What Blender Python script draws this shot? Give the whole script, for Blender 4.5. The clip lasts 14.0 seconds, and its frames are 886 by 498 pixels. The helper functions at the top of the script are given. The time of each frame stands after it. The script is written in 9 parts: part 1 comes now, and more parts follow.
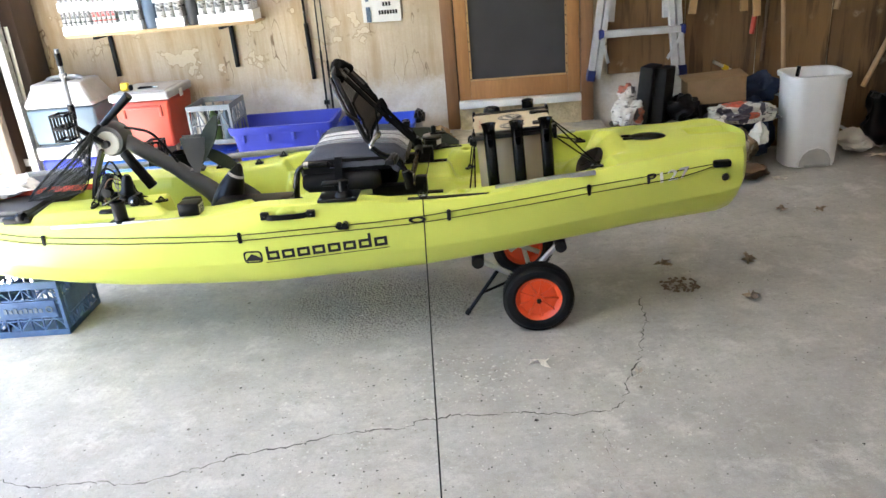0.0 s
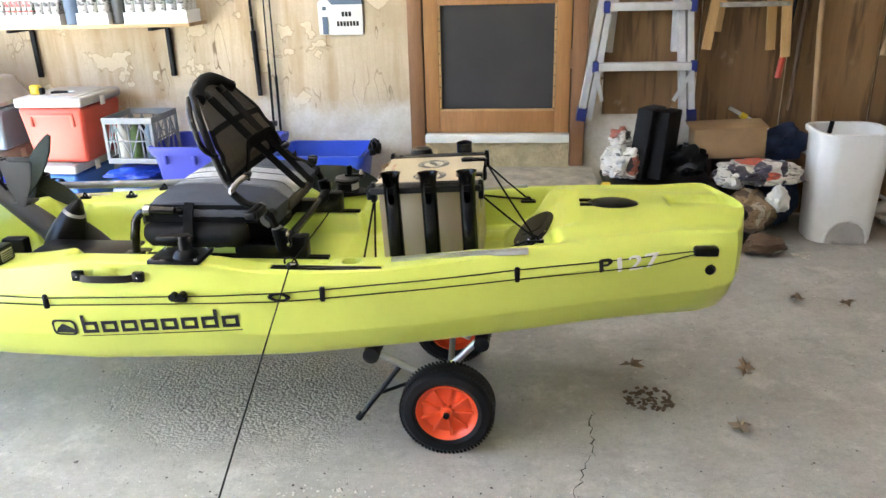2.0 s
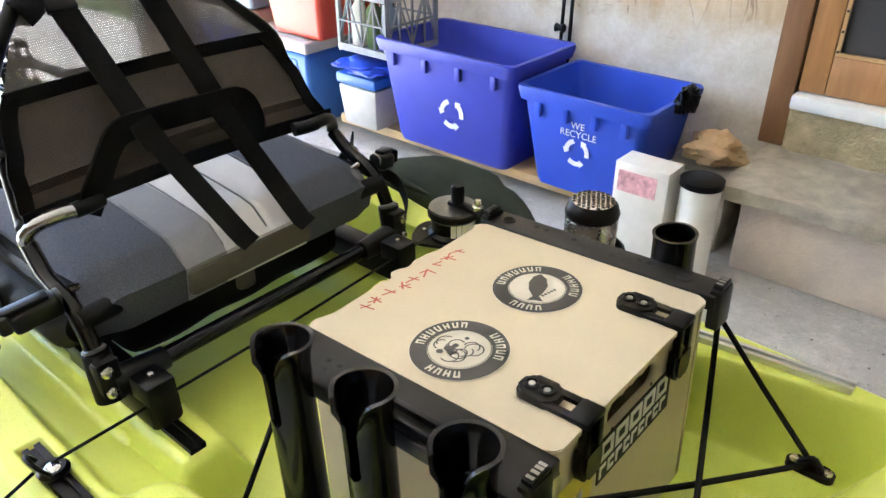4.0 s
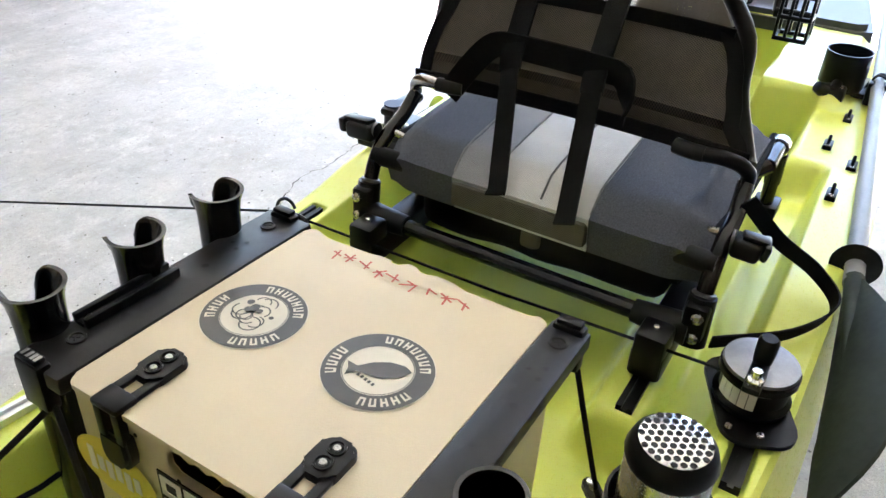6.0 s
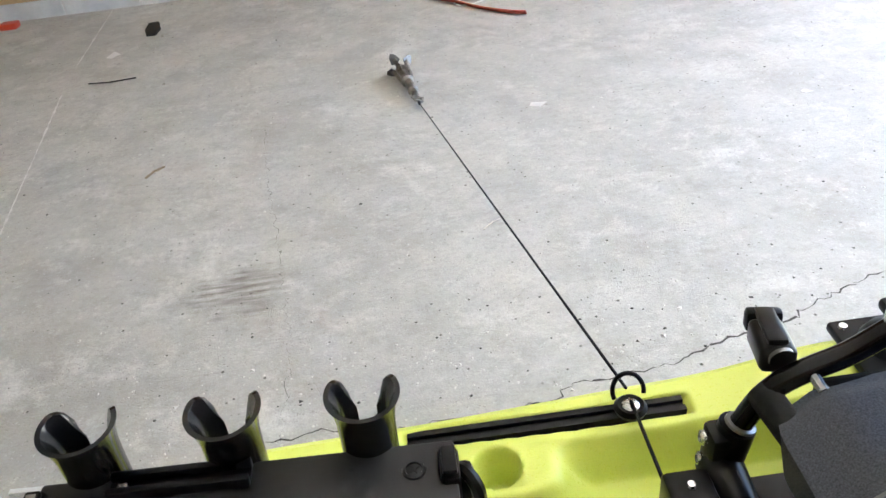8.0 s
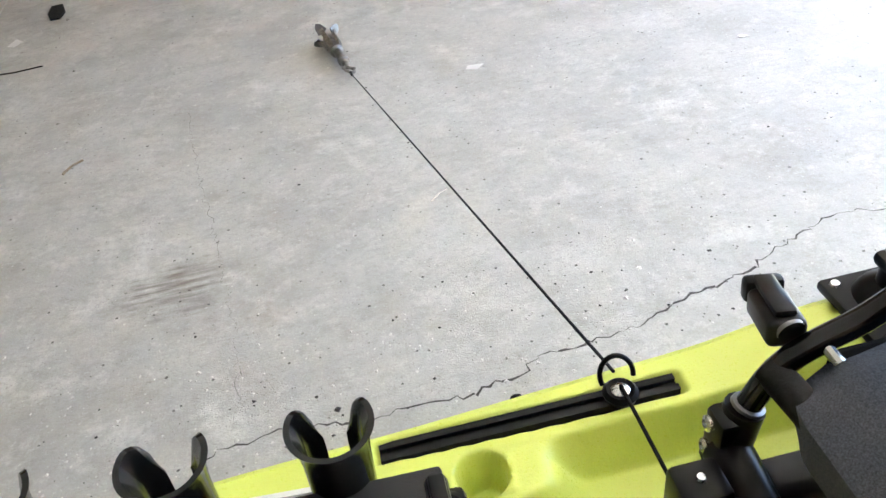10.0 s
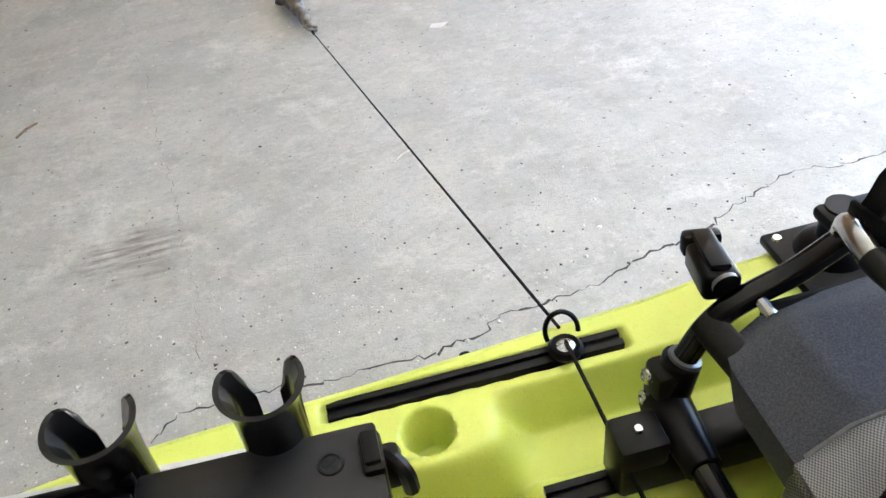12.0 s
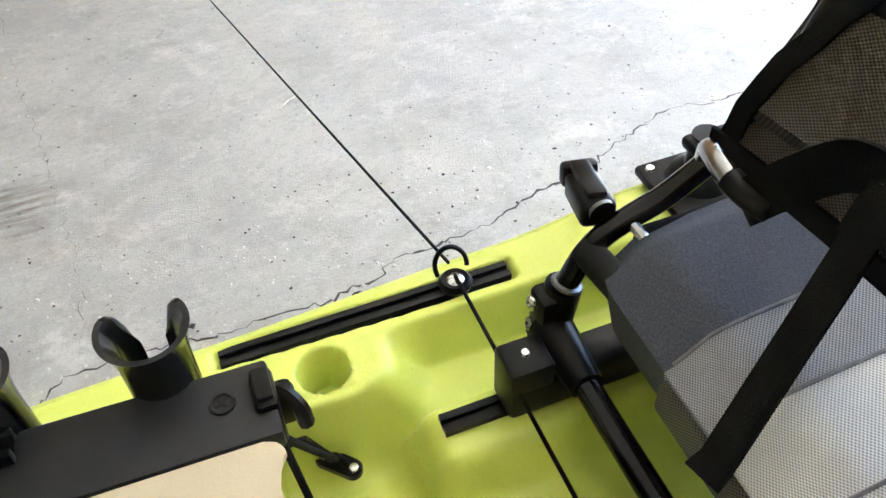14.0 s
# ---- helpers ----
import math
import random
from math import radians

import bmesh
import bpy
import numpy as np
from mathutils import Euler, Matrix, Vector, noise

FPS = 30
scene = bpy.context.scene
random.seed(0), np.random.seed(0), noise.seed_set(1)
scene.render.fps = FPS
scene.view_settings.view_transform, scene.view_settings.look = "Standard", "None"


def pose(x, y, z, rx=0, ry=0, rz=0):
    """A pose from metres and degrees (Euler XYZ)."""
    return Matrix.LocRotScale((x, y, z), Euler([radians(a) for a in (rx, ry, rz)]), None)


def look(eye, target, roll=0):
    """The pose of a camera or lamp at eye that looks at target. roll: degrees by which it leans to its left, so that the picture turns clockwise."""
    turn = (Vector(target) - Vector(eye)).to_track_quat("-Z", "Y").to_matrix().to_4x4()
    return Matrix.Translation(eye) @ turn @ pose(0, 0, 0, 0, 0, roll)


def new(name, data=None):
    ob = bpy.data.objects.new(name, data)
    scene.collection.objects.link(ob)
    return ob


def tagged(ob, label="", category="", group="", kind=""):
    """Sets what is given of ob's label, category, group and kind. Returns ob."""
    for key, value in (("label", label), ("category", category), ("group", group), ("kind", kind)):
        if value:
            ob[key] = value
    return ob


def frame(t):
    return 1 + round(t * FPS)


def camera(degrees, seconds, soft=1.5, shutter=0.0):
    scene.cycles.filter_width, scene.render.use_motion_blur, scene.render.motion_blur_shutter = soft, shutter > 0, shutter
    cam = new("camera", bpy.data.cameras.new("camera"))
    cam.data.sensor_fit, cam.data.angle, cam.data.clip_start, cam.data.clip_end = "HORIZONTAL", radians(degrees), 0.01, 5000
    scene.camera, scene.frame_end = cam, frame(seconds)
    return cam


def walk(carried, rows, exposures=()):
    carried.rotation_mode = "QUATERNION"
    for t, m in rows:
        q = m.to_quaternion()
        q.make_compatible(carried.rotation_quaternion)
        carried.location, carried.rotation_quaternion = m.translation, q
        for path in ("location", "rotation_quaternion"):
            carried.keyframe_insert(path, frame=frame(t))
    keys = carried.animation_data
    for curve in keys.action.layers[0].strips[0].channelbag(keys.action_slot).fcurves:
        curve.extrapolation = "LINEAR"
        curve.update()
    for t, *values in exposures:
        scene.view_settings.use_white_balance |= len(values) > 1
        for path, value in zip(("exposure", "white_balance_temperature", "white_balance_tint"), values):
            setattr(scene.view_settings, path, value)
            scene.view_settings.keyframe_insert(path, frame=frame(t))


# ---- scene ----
cam = camera(61.1, 14.0)
PATH = [
    (0, (0.528, 0.05, 1.559), (0.391, 1.891, 0.79), -5.1),
    (0.5, (0.532, 0.059, 1.576), (0.419, 1.95, 0.934), -4.9),
    (1, (0.595, 0.099, 1.483), (0.541, 1.985, 0.82), -3.6),
    (1.5, (0.768, 0.412, 1.418), (0.687, 2.283, 0.716), -2.5),
    (2, (0.92, 0.885, 1.426), (0.709, 2.743, 0.715), -1.5),
    (2.5, (0.973, 1.4, 1.442), (0.556, 3.216, 0.715), -0.7),
    (3, (0.938, 1.846, 1.406), (0.19, 3.515, 0.595), -0.5),
    (3.2, (0.898, 2.021, 1.373), (0.11, 3.645, 0.511), -0.1),
    (5.3, (1.265, 3.387, 1.258), (-0.428, 3.409, 0.193), -1.3),
    (5.5, (1.249, 3.466, 1.281), (-0.422, 3.217, 0.211), -0.4),
    (6, (1.024, 3.571, 1.281), (-0.397, 2.722, 0.158), 1.9),
    (6.5, (0.779, 3.618, 1.283), (-0.177, 2.336, 0.082), 1.0),
    (7, (0.634, 3.549, 1.334), (0.133, 1.976, 0.205), -1.6),
    (7.5, (0.537, 3.434, 1.322), (0.329, 1.792, 0.199), -3.4),
    (8, (0.463, 3.404, 1.287), (0.431, 1.773, 0.131), -7.1),
    (8.5, (0.468, 3.356, 1.264), (0.379, 1.757, 0.066), -8.4),
    (9, (0.478, 3.335, 1.237), (0.313, 1.763, 0.012), -8.5),
    (9.2, (0.476, 3.324, 1.239), (0.301, 1.758, 0.008), -8.6),
    (11.3, (0.475, 3.311, 1.254), (0.322, 1.77, -0.012), -9.0),
    (11.5, (0.466, 3.311, 1.246), (0.296, 1.788, -0.039), -8.7),
    (12, (0.447, 3.321, 1.24), (0.234, 1.837, -0.083), -8.1),
    (12.5, (0.447, 3.323, 1.235), (0.196, 1.873, -0.119), -7.1),
    (13, (0.458, 3.323, 1.248), (0.167, 1.908, -0.135), -6.2),
    (13.5, (0.434, 3.333, 1.223), (0.085, 1.952, -0.182), -4.8),
    (14, (0.443, 3.335, 1.235), (0.003, 2.019, -0.205), -3.4),
]
walk(cam, [(t, look(eye, target, roll)) for t, eye, target, roll in PATH],
     exposures=[(0, 4.15, 5850, 12), (1.0, 4.3, 5850, 12), (3, 4.55, 5800, 12), (5.3, 4.37, 5780, 11), (7.5, 4.41, 5780, 10), (9.0, 4.41, 5780, 10), (11.5, 4.37, 5790, 9.5), (14, 4.49, 5790, 9)])

# ---- world and sun ----
world = bpy.data.worlds.new("sky")
scene.world = world
world.use_nodes = True
wn = world.node_tree
sky = wn.nodes.new("ShaderNodeTexSky")
sky.sky_type = "NISHITA"
sky.sun_disc = False
sky.sun_elevation = radians(70.0)
sky.sun_rotation = radians(252)
sky.dust_density = 2.0
wn.nodes["Background"].inputs[1].default_value = 0.07
wn.links.new(sky.outputs[0], wn.nodes["Background"].inputs[0])
sun = new("sun", bpy.data.lights.new("sun", "SUN"))
sun.data.energy = 5.0
sun.data.angle = radians(0.6)
sun.data.color = (1.0, 0.95, 0.88)
sun.matrix_basis = look((-1.5, 1.43, 4.4), (0, 2.0, 0))

# ---- helpers for building ----
def smooth(a, b, x):
    u = min(1.0, max(0.0, (x - a) / (b - a)))
    return u * u * (3 - 2 * u)


def table(rows, x):
    """Piecewise smooth curve through rows of (x, value)."""
    if x <= rows[0][0]:
        return rows[0][1]
    for (a, u), (b, v) in zip(rows, rows[1:]):
        if x <= b:
            return u + (v - u) * (x - a) / (b - a)
    return rows[-1][1]


WORLD = {}


def thing(name, at, label="", category="", group="", kind=""):
    ob = new(name)
    ob.empty_display_size = 0.05
    ob.location = at
    WORLD[ob.name] = Matrix.Translation(at)
    return tagged(ob, label, category, group, kind)


def to_mesh(name, bm, material, flat=False, angle=40):
    bmesh.ops.recalc_face_normals(bm, faces=bm.faces)
    me = bpy.data.meshes.new(name)
    bm.to_mesh(me)
    bm.free()
    if not flat:
        for p in me.polygons:
            p.use_smooth = True
        me.set_sharp_from_angle(angle=radians(angle))
    if material:
        me.materials.append(material)
    return me


def part(name, bm, material, parent=None, label="", kind="", flat=False, angle=40):
    """One mesh object, built in world coordinates, under parent."""
    ob = new(name, to_mesh(name, bm, material, flat, angle))
    if parent is not None:
        ob.parent = parent
        ob.matrix_parent_inverse = WORLD.get(parent.name, Matrix()).inverted()
    return tagged(ob, label, "", "", kind)


def solo(name, bm, material, label, category, group="", kind="", flat=False):
    """A top-level thing of a single mesh."""
    return tagged(part(name, bm, material, flat=flat), label, category, group, kind)


def box(bm, x0, x1, y0, y1, z0, z1, bevel=0.0, m=None, taper=0.0, seg=2):
    """taper: how much each side draws in at the bottom."""
    vs = []
    for z, t in ((z0, taper), (z1, 0)):
        for x, y in ((x0 + t, y0 + t), (x1 - t, y0 + t), (x1 - t, y1 - t), (x0 + t, y1 - t)):
            vs.append(bm.verts.new((x, y, z)))
    fs = [bm.faces.new([vs[i] for i in q]) for q in
          ((3, 2, 1, 0), (4, 5, 6, 7), (0, 1, 5, 4), (1, 2, 6, 5), (2, 3, 7, 6), (3, 0, 4, 7))]
    out = list(vs)
    if bevel:
        es = list({e for f in fs for e in f.edges})
        r = bmesh.ops.bevel(bm, geom=es, offset=bevel, segments=seg, affect="EDGES", profile=0.5)
        out = list({v for v in r["verts"]} | {v for v in vs if v.is_valid})
    if m is not None:
        bmesh.ops.transform(bm, matrix=m, verts=[v for v in out if v.is_valid])
    return bm


def basis(d):
    d = Vector(d).normalized()
    a = Vector((0, 0, 1)) if abs(d.z) < 0.9 else Vector((1, 0, 0))
    u = d.cross(a).normalized()
    return u, d.cross(u).normalized()


def tube(bm, pts, r, seg=10, caps=True, closed=False):
    """A round tube along points; r a number or one per point."""
    pts = [Vector(p) for p in pts]
    n = len(pts)
    rs = r if isinstance(r, (list, tuple)) else [r] * n
    rings = []
    u = None
    for i, p in enumerate(pts):
        if closed:
            d = pts[(i + 1) % n] - pts[i - 1]
        else:
            d = pts[min(i + 1, n - 1)] - pts[max(i - 1, 0)]
        d.normalize()
        if u is None:
            u, _ = basis(d)
        u = (u - d * u.dot(d)).normalized()
        w = d.cross(u)
        rings.append([bm.verts.new(p + (u * math.cos(a) + w * math.sin(a)) * rs[i])
                      for a in (2 * math.pi * k / seg for k in range(seg))])
    for i in range(n if closed else n - 1):
        a, b = rings[i], rings[(i + 1) % n]
        for k in range(seg):
            bm.faces.new((a[k], a[(k + 1) % seg], b[(k + 1) % seg], b[k]))
    if caps and not closed:
        bm.faces.new(rings[0][::-1])
        bm.faces.new(rings[-1])
    return bm


def curve(pts, n=8):
    """Catmull-Rom through points."""
    pts = [Vector(p) for p in pts]
    ext = [pts[0] * 2 - pts[1]] + pts + [pts[-1] * 2 - pts[-2]]
    out = []
    for i in range(len(pts) - 1):
        a, b, c, d = ext[i:i + 4]
        for k in range(n):
            t = k / n
            out.append(0.5 * (2 * b + (c - a) * t + (2 * a - 5 * b + 4 * c - d) * t * t + (3 * b - a - 3 * c + d) * t ** 3))
    return out + [pts[-1]]


def strap(bm, pts, width, thick=0.002, across=None):
    """A flat webbing along points; across: its width direction."""
    pts = [Vector(p) for p in pts]
    rows = []
    for i, p in enumerate(pts):
        d = (pts[min(i + 1, len(pts) - 1)] - pts[max(i - 1, 0)]).normalized()
        w = Vector(across) if across else basis(d)[0]
        w = (w - d * w.dot(d)).normalized()
        n = d.cross(w) * thick / 2
        w = w * width / 2
        rows.append([bm.verts.new(q) for q in (p - w - n, p + w - n, p + w + n, p - w + n)])
    for a, b in zip(rows, rows[1:]):
        for k in range(4):
            bm.faces.new((a[k], a[(k + 1) % 4], b[(k + 1) % 4], b[k]))
    bm.faces.new(rows[0][::-1])
    bm.faces.new(rows[-1])
    return bm


def lathe(bm, at, profile, seg=24, axis=(0, 0, 1), closed=False):
    """profile: rows of (radius, height) turned about axis through at."""
    at, ax = Vector(at), Vector(axis).normalized()
    u, w = basis(ax)
    rings = []
    for r, h in profile:
        if r < 1e-6:
            rings.append([bm.verts.new(at + ax * h)])
        else:
            rings.append([bm.verts.new(at + ax * h + (u * math.cos(a) + w * math.sin(a)) * r)
                          for a in (2 * math.pi * k / seg for k in range(seg))])
    pairs = list(zip(rings, rings[1:])) + ([(rings[-1], rings[0])] if closed else [])
    for a, b in pairs:
        for k in range(seg):
            q = [a[k % len(a)], a[(k + 1) % len(a)], b[(k + 1) % len(b)], b[k % len(b)]]
            q = list(dict.fromkeys(q))
            if len(q) > 2:
                bm.faces.new(q)
    return bm


def prism(bm, poly, depth, m=None, bevel=0.0):
    """A flat outline (x, y) pushed up by depth, then placed by m."""
    lo = [bm.verts.new((x, y, 0)) for x, y in poly]
    hi = [bm.verts.new((x, y, depth)) for x, y in poly]
    n = len(poly)
    fs = [bm.faces.new(lo[::-1]), bm.faces.new(hi)]
    fs += [bm.faces.new((lo[i], lo[(i + 1) % n], hi[(i + 1) % n], hi[i])) for i in range(n)]
    vs = lo + hi
    if bevel:
        es = list(fs[1].edges)
        r = bmesh.ops.bevel(bm, geom=es, offset=bevel, segments=2, affect="EDGES")
        vs = list({v for v in r["verts"]} | {v for v in vs if v.is_valid})
    if m is not None:
        bmesh.ops.transform(bm, matrix=m, verts=[v for v in vs if v.is_valid])
    return bm


def rounded(x0, x1, y0, y1, r, n=5):
    out = []
    for cx, cy, a0 in ((x1 - r, y1 - r, 0), (x0 + r, y1 - r, 90), (x0 + r, y0 + r, 180), (x1 - r, y0 + r, 270)):
        for k in range(n + 1):
            a = radians(a0 + 90 * k / n)
            out.append((cx + r * math.cos(a), cy + r * math.sin(a)))
    return out


def lettering(text, size, m, material, parent, width=1.0):
    """Raised or printed letters in the built-in font, centred, lying in m's xy plane."""
    cu = bpy.data.curves.new("lettering", "FONT")
    cu.body, cu.size, cu.align_x, cu.align_y = text, size, "CENTER", "CENTER"
    cu.extrude = 0.0006
    cu.space_character = 1.05
    cu.materials.append(material)
    ob = new("lettering", cu)
    ob.parent = parent
    ob.matrix_parent_inverse = WORLD.get(parent.name, Matrix()).inverted()
    ob.matrix_basis = m @ Matrix.Diagonal((width, 1, 1, 1))
    return ob


# ---- materials ----
def nodes_of(name):
    m = bpy.data.materials.new(name)
    m.use_nodes = True
    nt = m.node_tree
    return m, nt, nt.nodes["Principled BSDF"]


def add(nt, kind, **values):
    n = nt.nodes.new(kind)
    for k, v in values.items():
        key = int(k[1:]) if k[0] == "i" and k[1:].isdigit() else k
        n.inputs[key].default_value = v
    return n


def coords(nt, stretch=(1, 1, 1)):
    tc = nt.nodes.new("ShaderNodeTexCoord")
    mp = nt.nodes.new("ShaderNodeMapping")
    mp.inputs["Scale"].default_value = stretch
    nt.links.new(tc.outputs["Object"], mp.inputs["Vector"])
    return mp.outputs[0]


def noise_of(nt, vec, scale, detail=5, rough=0.6, lo=0.3, hi=0.7):
    n = add(nt, "ShaderNodeTexNoise", Scale=scale, Detail=detail, Roughness=rough)
    nt.links.new(vec, n.inputs["Vector"])
    r = nt.nodes.new("ShaderNodeMapRange")
    r.inputs[1].default_value, r.inputs[2].default_value = lo, hi
    nt.links.new(n.outputs[0], r.inputs[0])
    return r.outputs[0]


def mix(nt, fac, a, b, mode="MIX"):
    m = nt.nodes.new("ShaderNodeMix")
    m.data_type = "RGBA"
    m.blend_type = mode
    for sock, v in ((m.inputs[0], fac), (m.inputs[6], a), (m.inputs[7], b)):
        if isinstance(v, (int, float)):
            sock.default_value = v
        elif isinstance(v, tuple):
            sock.default_value = (*v, 1)
        else:
            nt.links.new(v, sock)
    return m.outputs[2]


def math_of(nt, op, a, b=0.0, clamp=False):
    m = nt.nodes.new("ShaderNodeMath")
    m.operation = op
    m.use_clamp = clamp
    for sock, v in zip(m.inputs, (a, b)):
        if isinstance(v, (int, float)):
            sock.default_value = v
        else:
            nt.links.new(v, sock)
    return m.outputs[0]


def bump(nt, bsdf, height, strength, distance=0.002):
    b = nt.nodes.new("ShaderNodeBump")
    b.inputs["Strength"].default_value = strength
    b.inputs["Distance"].default_value = distance
    nt.links.new(height, b.inputs["Height"])
    nt.links.new(b.outputs[0], bsdf.inputs["Normal"])


def mat(name, color, var=0.12, scale=6, rough=0.5, rvar=0.1, bscale=120, bstr=0.15, metal=0.0, stretch=(1, 1, 1),
        second=None, dist=0.001, alpha=1.0, spec=0.5):
    """Two scales of noise in colour, roughness and relief."""
    m, nt, b = nodes_of(name)
    v = coords(nt, stretch)
    big = noise_of(nt, v, scale)
    fine = noise_of(nt, v, bscale, 3)
    dark = tuple(c * (1 - var) for c in color)
    light = tuple(min(1, c * (1 + var)) for c in color) if second is None else second
    col = mix(nt, big, dark, light)
    col = mix(nt, math_of(nt, "MULTIPLY", fine, var * 0.8), col, tuple(c * 0.55 for c in color))
    nt.links.new(col, b.inputs["Base Color"])
    nt.links.new(math_of(nt, "MULTIPLY_ADD", fine, rvar), b.inputs["Roughness"])
    b.inputs["Roughness"].links[0].from_node.inputs[2].default_value = rough - rvar / 2
    b.inputs["Metallic"].default_value = metal
    b.inputs["Specular IOR Level"].default_value = spec
    if bstr:
        bump(nt, b, fine, bstr, dist)
    if alpha < 1:
        b.inputs["Alpha"].default_value = alpha
    return m
DULLST = mat("dull_steel", (0.36, 0.355, 0.35), 0.2, 20, 0.22, 0.12, 300, 0.0, 1.0)
KAYAK = mat("kayak_plastic", (0.615, 0.68, 0.112), 0.06, 3, 0.31, 0.12, 340, 0.14, spec=0.5)
BLACK = mat("black_plastic", (0.0042, 0.0042, 0.0047), 0.2, 12, 0.30, 0.05, 420, 0.008, spec=0.18)
GLOSSB = mat("gloss_black", (0.0045, 0.0045, 0.005), 0.2, 12, 0.16, 0.05, 420, 0.01, spec=0.30)
RUBBER = mat("rubber", (0.009, 0.009, 0.0095), 0.3, 10, 0.65, 0.15, 200, 0.3, spec=0.2)
GREYP = mat("grey_plastic", (0.045, 0.047, 0.05), 0.15, 9, 0.45, 0.08, 300, 0.04)
WEB = mat("webbing", (0.0055, 0.0055, 0.006), 0.3, 30, 0.85, 0.1, 700, 0.6, spec=0.12)
CORD = mat("cord", (0.007, 0.007, 0.007), 0.3, 60, 0.85, 0.1, 900, 0.5, spec=0.2)
STEEL = mat("steel", (0.58, 0.58, 0.57), 0.08, 20, 0.25, 0.1, 300, 0.0, 1.0)
GALV = mat("galvanised", (0.42, 0.41, 0.38), 0.3, 30, 0.5, 0.2, 150, 0.4, 0.85)
ALU = mat("aluminium", (0.66, 0.67, 0.68), 0.1, 14, 0.38, 0.15, 250, 0.1, 0.9)
GALVD = mat("worn_galvanised", (0.26, 0.245, 0.22), 0.7, 45, 0.42, 0.2, 150, 0.5, 0.8)
DULLH = mat("dark_steel", (0.17, 0.17, 0.172), 0.2, 30, 0.34, 0.1, 300, 0.05, 0.9)
# White darkened to dim the lids; also serves as the bin arch's painted shade.
DIMW = mat("dim_white_plastic", (0.42, 0.41, 0.395), 0.14, 9, 0.5, 0.1, 200, 0.15)
GREYS = mat("grey_shaft", (0.20, 0.205, 0.21), 0.12, 14, 0.42, 0.1, 250, 0.08)
TAN = mat("tan_board", (0.56, 0.48, 0.33), 0.05, 5, 0.5, 0.1, 600, 0.15)
WHITE = mat("white_plastic", (0.86, 0.86, 0.85), 0.05, 5, 0.42, 0.1, 200, 0.1)
OFFW = mat("off_white", (0.72, 0.71, 0.66), 0.08, 8, 0.6, 0.1, 200, 0.15)
RED = mat("red_plastic", (0.46, 0.055, 0.028), 0.1, 6, 0.42, 0.1, 200, 0.12)
ORANGE = mat("orange_plastic", (0.78, 0.085, 0.018), 0.08, 9, 0.4, 0.1, 200, 0.12)
BLUE = mat("blue_plastic", (0.022, 0.07, 0.52), 0.1, 6, 0.42, 0.1, 200, 0.12)
COBALT = mat("cobalt_plastic", (0.032, 0.046, 0.40), 0.1, 6, 0.45, 0.1, 200, 0.12)
SKYB = mat("light_blue_plastic", (0.030, 0.125, 0.42), 0.1, 6, 0.42, 0.1, 200, 0.12)
PALEB = mat("pale_blue_plastic", (0.12, 0.165, 0.205), 0.08, 6, 0.45, 0.1, 200, 0.12)
CRATEB = mat("crate_blue", (0.075, 0.14, 0.27), 0.2, 14, 0.55, 0.15, 180, 0.3)
GREYC = mat("crate_grey", (0.20, 0.215, 0.235), 0.15, 14, 0.55, 0.15, 180, 0.3)
YELLOW = mat("yellow_plastic", (0.75, 0.55, 0.02), 0.1, 10, 0.45, 0.1, 200, 0.1)
SEATF = mat("seat_fabric", (0.088, 0.095, 0.115), 0.55, 620, 0.9, 0.08, 1500, 0.6, spec=0.2)


def weave(name, light, dark, scale):
    """Basket-woven cloth with pale threads over dark gaps."""
    m, nt, b = nodes_of(name)
    v = coords(nt)
    sep = nt.nodes.new("ShaderNodeSeparateXYZ")
    nt.links.new(v, sep.inputs[0])
    zx = math_of(nt, "SUBTRACT", sep.outputs["X"], sep.outputs["Z"])
    s1 = math_of(nt, "SINE", math_of(nt, "MULTIPLY", zx, scale))
    s2 = math_of(nt, "SINE", math_of(nt, "MULTIPLY", sep.outputs["Y"], scale))
    w = math_of(nt, "MULTIPLY_ADD", math_of(nt, "MULTIPLY", s1, s2), 0.75, True)
    w.node.inputs[2].default_value = 0.55
    col = mix(nt, w, dark, light)
    col = mix(nt, math_of(nt, "MULTIPLY", noise_of(nt, v, 40), 0.25), col, dark)
    nt.links.new(col, b.inputs["Base Color"])
    b.inputs["Roughness"].default_value = 0.85
    bump(nt, b, w, 0.5, 0.001)
    return m


SEATM = weave("seat_mesh_grey", (0.86, 0.86, 0.85), (0.34, 0.34, 0.345), 1900)
SEATS = weave("seat_strip_grey", (0.40, 0.41, 0.43), (0.09, 0.09, 0.10), 1900)
SEATD = mat("seat_seam", (0.20, 0.20, 0.21), 0.3, 80, 0.9, 0.08, 900, 0.6, spec=0.2)
PINKY = mat("pale_concrete", (0.60, 0.51, 0.43), 0.15, 5, 0.85, 0.1, 90, 0.5, dist=0.003)
CARPET = mat("stoop_carpet", (0.58, 0.52, 0.40), 0.3, 10, 0.95, 0.05, 220, 1.0, dist=0.006)
STKG = mat("faded_print", (0.030, 0.029, 0.028), 0.25, 40, 0.42, 0.1, 300, 0.05)
STKW = mat("sticker_film", (0.60, 0.56, 0.46), 0.05, 30, 0.38, 0.08, 300, 0.03)
RAILB = mat("black_rail", (0.010, 0.010, 0.011), 0.25, 30, 0.36, 0.12, 900, 0.25, spec=0.30)
# Dark ink for print; also paints the shade inside small holes and slots.
DARKIN = mat("dark_print_and_hole", (0.016, 0.016, 0.017), 0.2, 30, 0.6, 0.1, 300, 0.05, spec=0.25)
